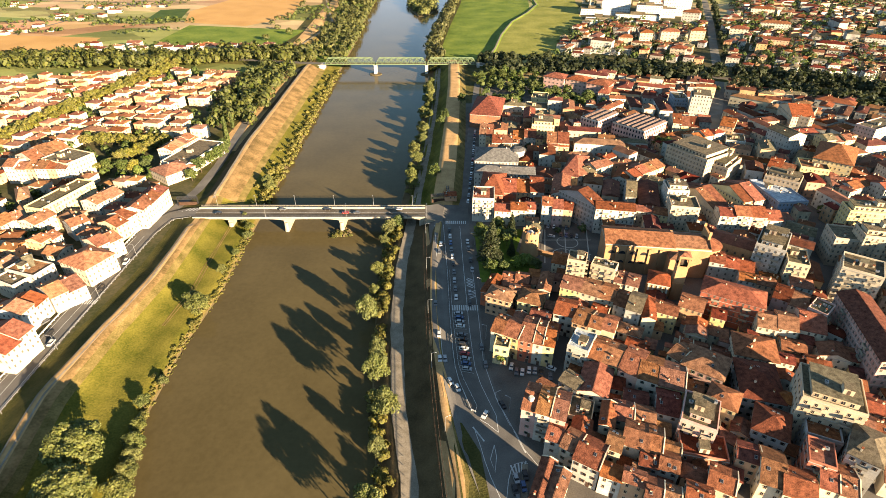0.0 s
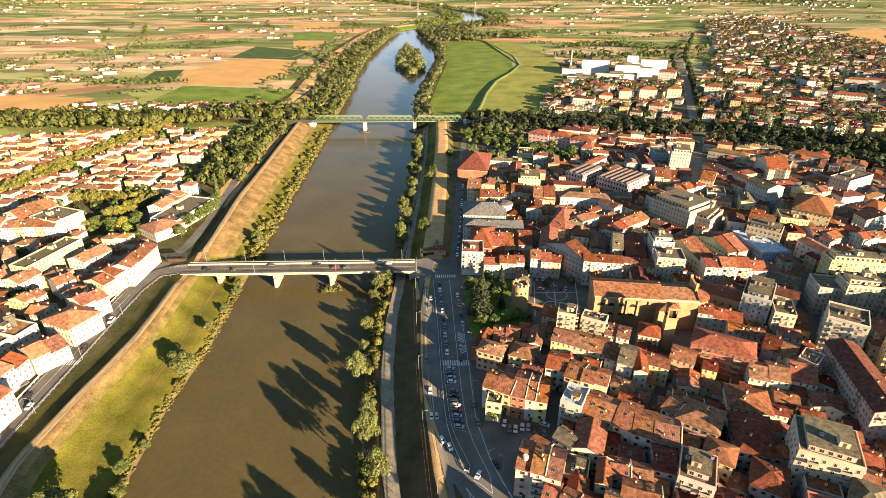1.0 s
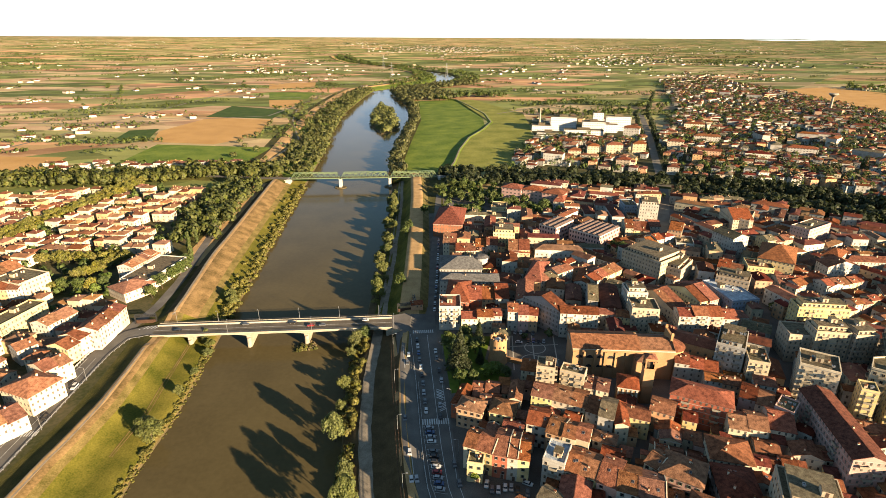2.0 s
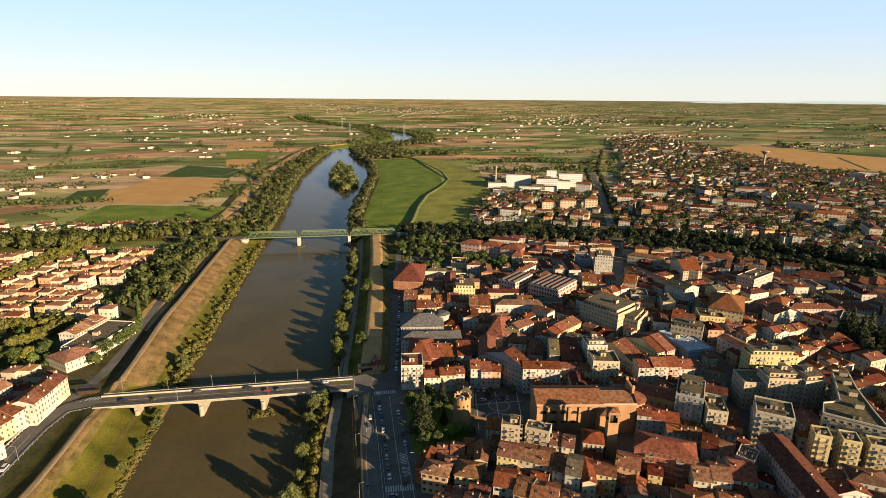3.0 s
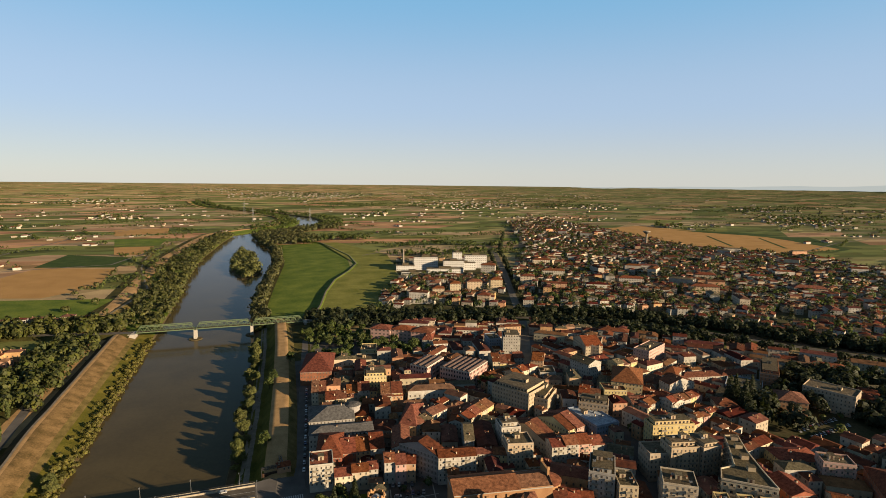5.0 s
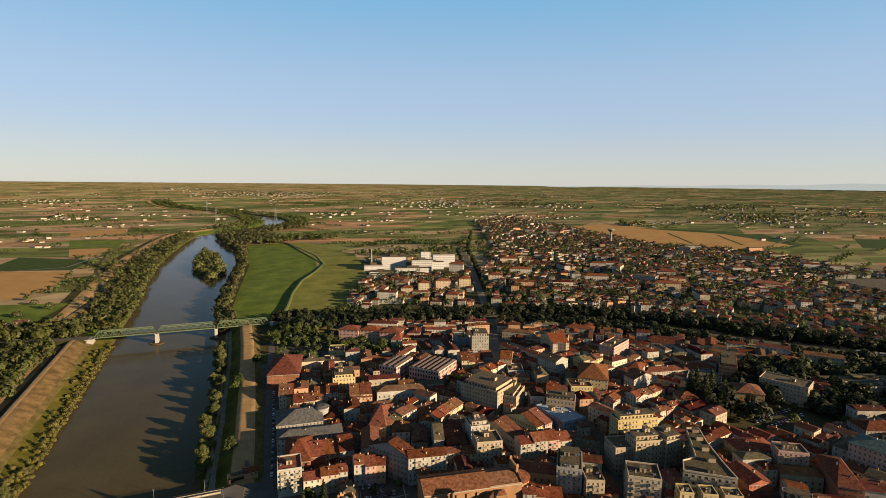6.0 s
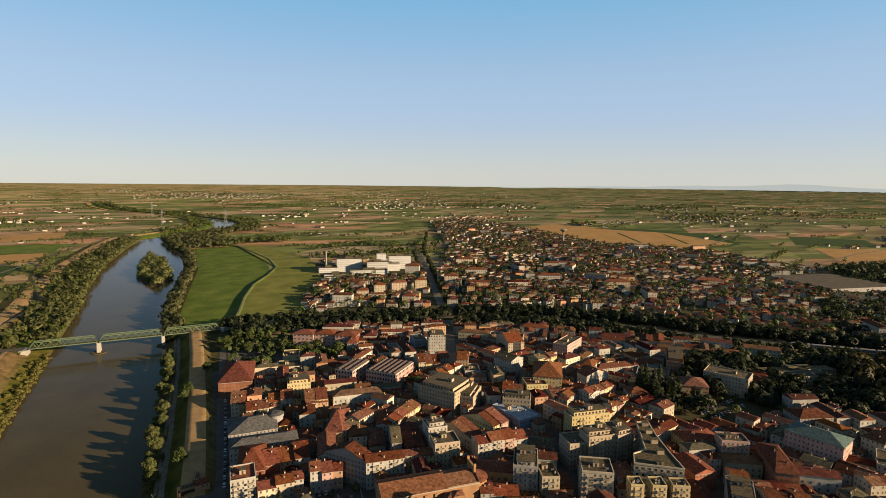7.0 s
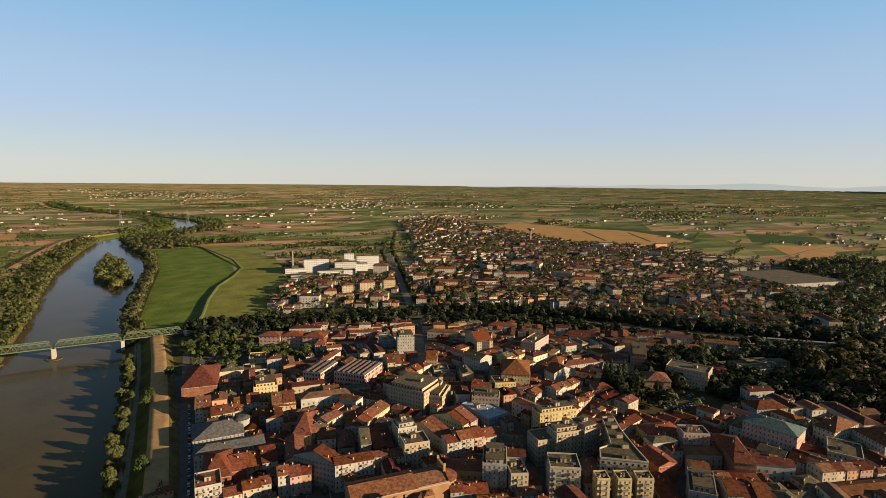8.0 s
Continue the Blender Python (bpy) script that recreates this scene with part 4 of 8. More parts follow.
house(77.9, 414.7, 17.6, 16.3, 6, -10, "f", "c", "f")
house(84.6, 441, 12.6, 16.7, 6, -15, "f", "y", "f")
house(73.6, 361.2, 15.2, 14.2, 12, -10, "f", "y", "t")
house(78.7, 334.8, 13.7, 20.8, 12, -10, "g", "o", "t")
house(77.7, 327.6, 13.7, 7, 9, -9, "g", "c", "t")
house(34.5, 357.1, 8.9, 23.6, 8, -8, "g", "c", "t")
house(59.4, 349.8, 15.2, 17.5, 8, -9, "g", "w", "t")
house(43.2, 338.5, 13, 13.4, 8, -6, "g", "c", "d")
house(81.5, 293.8, 9.8, 31.7, 10, -24, "h", "o", "t")
house(89, 290.4, 28.6, 10.4, 10, 34, "g", "w", "f")
house(107.6, 285.1, 8, 18.7, 9, -29, "G", "w", "t")
house(117.2, 289.6, 8.1, 17.4, 9, -30, "G", "w", "t")
house(119.5, 289.7, 28.2, 12.2, 9, 37, "g", "c", "t")
house(139.8, 255.1, 10.6, 33.7, 9, 22, "g", "c", "d")
house(160.3, 258.1, 12.8, 24.6, 10, 19, "g", "y", "d")
house(203.3, 292.5, 13.5, 16.2, 10, -38, "g", "w", "t")
house(218.8, 289.5, 14.6, 14.1, 12, -21, "f", "y", "l")
house(237.4, 299.3, 19.7, 32.1, 15, -38, "h", "y", "t")
house(258, 331.9, 20.9, 11.5, 12, 10, "g", "y", "f")
house(299.5, 352, 12.9, 30.5, 14, -63, "f", "p", "f")
house(264.6, 282.4, 10.6, 19.6, 14, -92, "g", "w", "t")
house(227.4, 273.9, 14.4, 14.5, 9, -13, "g", "c", "t")
house(237.5, 289.4, 24.7, 11.3, 9, 0, "g", "c", "d")
house(210.4, 228, 24.2, 9.6, 16, -11, "f", "y", "f")
house(194.8, 203.1, 14.5, 11.1, 18, -13, "f", "b", "f")
house(227.5, 334.9, 17.8, 13.8, 15, -74, "g", "w", "f")
house(200.4, 357.5, 8.7, 18.3, 13, -33, "g", "o", "t")
house(198.9, 342.2, 11.5, 15.9, 8, -22, "f", "w", "f")
house(176.4, 373.2, 17.3, 20.8, 9, -13, "g", "c", "d")
house(191.7, 377, 7.9, 14.4, 9, -10, "g", "w", "t")
house(176.1, 345.5, 13.7, 13, 9, 21, "g", "c", "t")
house(140.4, 448.7, 8.4, 23.6, 9, -24, "h", "w", "t")
house(264.8, 375.7, 7.9, 29.1, 14, -40, "f", "b", "f")
house(258.9, 379.4, 14.4, 27.8, 14, -11, "g", "b", "t")
house(206.9, 200.4, 10.6, 12.9, 18, -3, "f", "b", "f")
house(191.7, 207.2, 25.1, 12.8, 14, -14, "f", "b", "f")
house(254.6, 188.5, 21.5, 14.5, 10, -18, "h", "y", "t")
house(228, 169, 12.1, 17, 9, -14, "G", "r", "t")
house(261.7, 173, 13.9, 10.4, 14, -34, "f", "p", "f")
house(266.1, 151.7, 10.2, 30.9, 12, -41, "h", "k", "d")
house(304.1, 152.9, 26.6, 16.6, 16, -77, "h", "p", "n")
house(345.3, 140.1, 11.1, 25.5, 12, -92, "h", "c", "t")
house(355.7, 117.5, 21.1, 28.3, 12, -115, "h", "c", "t")
house(354, 241, 29, 17, 13.5, -66, "f", "b", "f")
house(350, 283.9, 11.6, 36.1, 14, -49, "f", "k", "f")
house(323.5, 245.8, 16.3, 19, 10, -40, "h", "o", "l")
house(298.9, 299, 31.4, 10.5, 9, -9, "h", "w", "t")
house(328.1, 294.8, 27.8, 11, 9, -8, "h", "w", "t")
house(318.8, 276.9, 22.2, 22.7, 8, -51, "f", "s", "f")
house(295.6, 262.7, 19.9, 19.5, 8, -62, "g", "g", "f")
house(254.8, 266.9, 29.8, 9.3, 10, 10, "g", "w", "t")
house(246.2, 268.7, 16.3, 12.9, 10, -77, "g", "w", "t")
house(270.1, 293.2, 9.1, 20.7, 16, -52, "h", "w", "t")
house(231.7, 270.7, 9.6, 14.2, 9, -66, "G", "w", "t")
house(248.5, 243.7, 17.1, 7.3, 10, 11, "g", "c", "t")
house(276.9, 253.5, 12.8, 14.6, 9, -29, "h", "c", "t")
house(415.6, 222.2, 34.1, 12.8, 9, -12, "f", "b", "f")
house(376, 234.2, 8.8, 10.7, 8, -36, "h", "w", "t")
house(238.5, 153.1, 8.2, 16.3, 8, -40, "g", "c", "t")
house(245, 138.9, 20.7, 11.4, 9, -27, "g", "w", "d")
house(238.3, 130.7, 19.3, 16.8, 9, -36, "g", "w", "d")
house(221.4, 140.3, 11.3, 21.7, 12, -52, "f", "g", "f")
house(196.2, 152.4, 7.4, 6.6, 16, -31, "f", "y", "f")
house(187.9, 157.2, 6.2, 7.4, 16, -29, "f", "y", "f")
house(179.5, 161.8, 5.8, 7, 16, -29, "f", "y", "f")
house(294.6, 130, 14.7, 13.6, 9, -78, "g", "w", "d")
house(297.8, 117.5, 28.7, 9.2, 10, -21, "g", "c", "d")
house(323.5, 126.2, 15.3, 19.9, 9, -64, "f", "c", "f")
house(342.5, 179.2, 21.4, 14.3, 10, -22, "h", "g", "d")
house(-152.3, 198.3, 14.3, 16.7, 9, 65, "h", "c", "m")
house(-156.6, 233.7, 13.7, 12.8, 9, 69, "g", "y", "m")
house(-150.1, 250.7, 26.5, 11.3, 11, 86, "g", "w", "t")
house(-176.2, 256.7, 16.4, 12.2, 9, 70, "g", "w", "m")
house(-195.9, 254.7, 33.3, 10.5, 11, 74, "f", "y", "f")
house(-196.3, 234.5, 11.9, 11.8, 8, 69, "g", "c", "m")
house(-176.4, 232.1, 8.5, 9.9, 8, 51, "g", "w", "t")
house(-172.1, 190.5, 9.6, 15.9, 9, 72, "f", "w", "m")
house(-153.2, 179.5, 12.9, 13.5, 8, 54, "g", "w", "m")
house(-160, 165.4, 13.2, 12.9, 9, 83, "g", "w", "m")
house(-152.9, 145.2, 13.3, 13.7, 10, 80, "g", "c", "t")
house(-153.2, 213.2, 11.3, 12.9, 9, 59, "g", "c", "m")
house(-183.5, 217.7, 10.4, 9.8, 8, 75, "g", "o", "m")
house(-175.8, 183.6, 6.9, 12.6, 8, 65, "f", "c", "f")
house(-175.9, 195.6, 3.4, 12.6, 9, 38, "g", "w", "f")
house(-230.6, 295, 38.1, 12.2, 10, -4, "g", "w", "m")
house(-239, 310.6, 21.7, 21.1, 12, 61, "g", "w", "m")
house(-218.7, 301.7, 17.8, 21, 12, 68, "f", "b", "f")
house(-153.2, 321.1, 37.4, 18.3, 7, 75, "f", "w", "f")
house(-157.5, 299.6, 18.8, 16.9, 6, 53, "h", "c", "m")
house(-166.3, 330.7, 25.7, 11.7, 9, 75, "g", "w", "m")
house(-165.4, 335.9, 12.1, 10.5, 9, 77, "g", "c", "m")
house(-205.1, 264.7, 4.2, 11, 8, 52, "g", "w", "t")
house(-221.5, 261.8, 5.5, 17.1, 8, 36, "h", "o", "m")
house(-214, 232.6, 8.6, 12.2, 8, 75, "g", "w", "m")
house(-209, 237.8, 4, 11.2, 8, 44, "g", "w", "m")


# ---- college of two blocks whose roofs are laid in long ribs, and the drum of the hall by the dyke ----
def ribbed_block(x, y, w, d, h, rot, bays, label):
    ob = thing("college_block", label, "school building", "houses of the town", at=pose(x, y, 0, 0, 0, rot))
    b = Build()
    b.box(-w / 2, w / 2, -d / 2, d / 2, -0.4, h)
    for ang, length, off in ((0, w, d / 2), (90, d, w / 2), (180, w, d / 2), (270, d, w / 2)):
        m = Matrix.Rotation(radians(ang), 4, "Z")
        cnt = int(length / 2.1)
        for s in range(4):
            for i in range(cnt):
                u = (i + 0.5) * length / cnt - length / 2
                b.box(u - 0.5, u + 0.5, -off - 0.05, -off, h * (s + 0.3) / 4, h * (s + 0.3) / 4 + 1.6, 1, m)
        b.box(-length / 2 - 0.05, length / 2 + 0.05, -off - 0.12, -off, h - 0.5, h + 0.3, 2, m)
    part("wall", b, [M["wall_p"], M["glass"], M["wall_w"]], ob)
    step = d / bays
    for i in range(bays):
        b = Build()
        y0, y1 = -d / 2 + i * step, -d / 2 + (i + 1) * step - 0.35
        b.solid([(-w / 2 + 0.2, y0, h), (w / 2 - 0.2, y0, h), (w / 2 - 0.2, y1, h), (-w / 2 + 0.2, y1, h), (-w / 2 + 0.2, (y0 + y1) / 2, h + 1.1), (w / 2 - 0.2, (y0 + y1) / 2, h + 1.1)], [(0, 1, 5, 4), (2, 3, 4, 5), (1, 2, 5), (3, 0, 4)])
        part("roof_bay", b, [M["tile_q"]], ob, "dark brown ribbed roof bay")
    FOOTPRINTS.append((x, y, w, d, rot))


ribbed_block(115.5, 373, 26, 14, 13, 44, 3, "pink-grey college block with a ribbed brown roof")
ribbed_block(139.5, 358.5, 29, 24, 13, 41, 6, "pink-grey college block with a ribbed brown roof")
b = Build()
b.tube((0, 0, -0.4), (0, 0, 10.4), 4.6, 4.6, 20, 0)
b.tube((0, 0, 10.4), (0, 0, 11.4), 4.8, 2.4, 20, 1)
single("hall_drum", b, [M["wall_g"], M["tile_z"]], "grey round drum with a low metal roof", "building", at=pose(50.7, 317, 0))


# ---- wedge-shaped block of flats ----
def wedge_block(pts, h, storeys, label):
    ob = thing("apartment_block", label, "apartment building", "houses of the town")
    b, rim = Build(), Build()
    n = len(pts)
    b.solid([(x, y, -0.4) for x, y in pts] + [(x, y, h) for x, y in pts], [(i, (i + 1) % n, n + (i + 1) % n, n + i) for i in range(n)])
    part("wall", b, [M["wall_c"]], ob)
    b = Build()
    b.solid([(x, y, h - 0.3) for x, y in pts] + [(x, y, h + 0.15) for x, y in pts], [tuple(range(n, 2 * n))] + [(i, (i + 1) % n, n + (i + 1) % n, n + i) for i in range(n)])
    part("roof", b, [M["tile_f"]], ob)
    for (x0, y0), (x1, y1) in zip(pts, pts[1:] + pts[:1]):
        rim = Build()
        rim.beam((x0, y0, h + 0.4), (x1, y1, h + 0.4), 0.35, 0.8)
        part("parapet", rim, [M["wall_c"]], ob)
        length, ang = math.dist((x0, y0), (x1, y1)), math.degrees(math.atan2(y1 - y0, x1 - x0))
        cnt = int(length / 2.6)
        for s in range(storeys):
            for i in range(cnt):
                k = (i + 0.5) / cnt
                m = pose(x0 + (x1 - x0) * k, y0 + (y1 - y0) * k, h * (s + 0.3) / storeys, 0, 0, ang)
                place("window", WINDOWS[3], ob, m)
                if i % 2 and s and length > 9:
                    place("balcony", BALCONY, ob, pose(m.translation.x, m.translation.y, h * (s + 0.08) / storeys, 0, 0, ang))
    for x, y, r in ((197, 164, -40), (205, 171, 60), (211, 180, 60), (217, 189, 60), (222, 196, 55)):
        place("stair_head", STAIR_HEAD, ob, pose(x, y, h + 0.15, 0, 0, r))
        FOOTPRINTS.append((x, y, 14, 12, r))


wedge_block([(186.4, 169.2), (202.9, 155.2), (209, 168), (217.4, 184), (227, 198.7), (220.6, 200.6), (210, 187), (201, 176), (193, 176)], 19, 6, "beige wedge-shaped block of flats with roof terraces")


# ---- infill of the old town and the west town: plain houses between the known ones ----
PARK = [(17, 188), (47, 192), (47, 238), (17, 243)]
SQUARE = [(45, 198), (73, 198), (82, 242), (50, 242)]
CHURCH_YARD = [(64, 176), (128, 170), (134, 212), (70, 220)]
CAR_PARK = [(22, 127), (46, 130), (48, 144), (24, 146)]
NORTH_GARDENS = [(36, 424), (128, 418), (145, 446), (122, 520), (30, 530), (40, 470)]
GROVE = [(270, 214), (280, 262), (330, 290), (420, 300), (620, 215), (420, 110), (380, 170), (362, 200), (312, 190)]
STREETS = [[(41, 129), (44, 140), (51, 158), (47, 191), (50, 204)], [(183, 218), (159, 167), (152, 142), (145, 121)], [(83, 148), (93, 161), (118, 199), (129, 218)],
           [(97, 115), (111, 142), (113, 157)], [(74, 211), (79, 240), (77, 278)], [(141, 350), (141, 307), (157, 272), (160, 234)], [(259, 489), (216, 409), (178, 371)],
           [(183, 218), (196, 236), (201, 259), (209, 296)], [(219, 167), (223, 153), (260, 150), (291, 167)], [(15, 250), (24, 400)], [(29, 104.5), (68, 70.7)]]


def free(x, y, size):
    for fx, fy, fw, fd, fr in FOOTPRINTS:
        a = radians(-fr)
        dx, dy = x - fx, y - fy
        u, v = dx * math.cos(a) - dy * math.sin(a), dx * math.sin(a) + dy * math.cos(a)
        if abs(u) < fw / 2 + size * 0.46 and abs(v) < fd / 2 + size * 0.46:
            return False
    return True


def nearest_rot(x, y):
    return min(FOOTPRINTS, key=lambda f: (f[0] - x) ** 2 + (f[1] - y) ** 2)[4]


JOINED = []


def infill(x, y, w, d, h, rot, reach, walls="ccwwcyopb", tiles="tttlld"):
    """A house of its own near the river, one of the joined crowd further off."""
    if math.hypot(x, y) < reach:
        house(x, y, w, d, h, rot, rnd.choice("gggGh"), rnd.choice(walls), rnd.choice(tiles))
    else:
        FOOTPRINTS.append((x, y, w, d, rot))
        if near_line(x, y, [(190, 360), (214, 404), (232, 440), (262, 505)]) > d / 2 + 5:
            JOINED.append((x, y, w, d, h, rot))


spots = [(x, y) for y in range(88, 512, 4) for x in range(24, 516, 4)]
for sweep in range(2):
    rnd.shuffle(spots)
    for x, y in spots:
        if not inside(x, y, OLD_TOWN) or any(inside(x, y, p) for p in (PARK, SQUARE, CHURCH_YARD, CAR_PARK, GROVE, NORTH_GARDENS)) or x < np.interp(y, [88, 106, 127, 250, 420], [44, 36, 28, 26, 36]) + 2:
            continue
        away = math.hypot(x, y)
        size = rnd.uniform(5.0, 7.5) if away < 150 or sweep else rnd.uniform(6.5, 9.5) if away < 230 else rnd.uniform(8.5, 13)
        lean = round(nearest_rot(x, y)) + rnd.choice((0, 0, 90))
        row = rnd.choice((1.0, 1.5, 2.0, 2.4)) if away > 200 and not sweep else 1.0
        ends = [(x + k * (row - 1) * size * 0.5 * math.cos(radians(lean)), y + k * (row - 1) * size * 0.5 * math.sin(radians(lean))) for k in (-1, 0, 1)]
        if any(near_line(*e, s) < size * 0.5 + 2.2 for s in STREETS for e in ends) or not all(free(*e, size) and inside(*e, OLD_TOWN) and not inside(*e, SQUARE) for e in ends):
            continue
        if y > 380 and rnd.random() < 0.25 or (x > 330 and rnd.random() < 0.75):
            continue
        tall = 0 if away < 200 else rnd.choice((0, 1, 2, 3.5)) if not sweep else rnd.choice((-1, 0, 1))
        infill(x, y, size * row * rnd.uniform(1.0, 1.15), size * rnd.uniform(0.75, 0.95), rnd.choice((5.5, 6, 6.5, 7, 7.5, 8)) + tall, lean, 205 if sweep else 232)
# low outbuildings and lean-tos in the courts behind the houses
courts = [(x, y) for y in range(90, 215, 3) for x in range(30, 190, 3)]
rnd.shuffle(courts)
sheds = 0
for x, y in courts:
    if sheds > 130 or math.hypot(x, y) > 205 or not inside(x, y, OLD_TOWN) or any(inside(x, y, p) for p in (PARK, SQUARE, CHURCH_YARD, CAR_PARK, GROVE)) or x < np.interp(y, [88, 106, 127, 250], [44, 36, 28, 26]) + 2:
        continue
    size = rnd.uniform(3.0, 4.6)
    if any(near_line(x, y, s) < size * 0.5 + 1.6 for s in STREETS) or not free(x, y, size * 0.75):
        continue
    sheds += 1
    rot, h, t = round(nearest_rot(x, y)), rnd.uniform(3.4, 6.2), rnd.choice("tlltd")
    FOOTPRINTS.append((x, y, size, size, rot))
    ob = thing("outbuilding", f"low plastered outbuilding with a lean-to {TILES[t][2]} roof", "outbuilding", "houses of the town", at=pose(x, y, 0, 0, 0, rot))
    s, up = size / 2 * 1.05, h + size * 0.26
    b = Build()
    b.solid([(-s, -s, -0.4), (s, -s, -0.4), (s, s, -0.4), (-s, s, -0.4), (-s, -s, h), (s, -s, h), (s, s, up), (-s, s, up)], [(0, 1, 5, 4), (1, 2, 6, 5), (2, 3, 7, 6), (3, 0, 4, 7)])
    b.box(-0.35, 0.35, -s - 0.04, -s + 0.02, h - 1.9, h - 0.8, 1)
    part("wall", b, [M["wall_" + rnd.choice("cwyobp")], M["glass"]], ob)
    b = Build()
    o = 0.3
    b.solid([(-s - o, -s - o, h - 0.08), (s + o, -s - o, h - 0.08), (s + o, s + o, up + 0.08), (-s - o, s + o, up + 0.08), (-s - o, -s - o, h + 0.12), (s + o, -s - o, h + 0.12), (s + o, s + o, up + 0.28), (-s - o, s + o, up + 0.28)],
            [(3, 2, 1, 0), (4, 5, 6, 7), (0, 1, 5, 4), (1, 2, 6, 5), (2, 3, 7, 6), (3, 0, 4, 7)])
    part("roof", b, [M["tile_" + t]], ob)
WEST_BLANK = [[(-245, 300), (-170, 290), (-160, 360), (-245, 366)], [(-250, 280), (-205, 280), (-205, 330), (-262, 330)]]
AVENUE_WEST = [(-300, 330), (-285, 409), (-267, 493), (-262, 560)]
for row in range(95, 532, 14):
    x = -402.0 + rnd.uniform(0, 10)
    while x < -150:
        deep, lean = rnd.uniform(7.5, 9.5), rnd.choice((-8, -10, -12))
        if rnd.random() < 0.16:
            x += rnd.uniform(8, 16)
        for _ in range(rnd.choice((1, 2, 2, 3, 4))):
            wide = rnd.uniform(6.5, 12)
            xx, yy = x + wide / 2, row + 0.12 * (x + 250) * -1 % 6 + rnd.uniform(-1.2, 1.2)
            x += wide + 0.1
            if not inside(xx, yy, TOWN_WEST) or xx > water_left(yy) - (56 if yy < 270 else 58 if yy < 375 else 86) or any(inside(xx, yy, p) for p in WEST_BLANK) or near_line(xx, yy, AVENUE_WEST) < 11:
                continue
            if not free(xx, yy, min(wide, deep) - 0.6) or xx < -215 - 0.62 * (yy - 95) * (1 if yy < 330 else 0.9):
                continue
            infill(xx, yy, wide, deep, rnd.choice((5, 5.5, 6, 7, 8)), lean + (90 if rnd.random() < 0.12 else 0), 285, "wwwccyw", "mmlmmt")
        x += rnd.uniform(2.5, 8)


# ---- church with its bell tower ----
def lunette(b, u, y, z, r, slot):
    pts = [(u + r * math.cos(math.pi * i / 10), z + r * math.sin(math.pi * i / 10)) for i in range(11)]
    b.solid([(p, y - 0.05, q) for p, q in pts] + [(p, y + 0.1, q) for p, q in pts], [tuple(range(11))] + [(i + 1, i, i + 11, i + 12) for i in range(10)], slot)


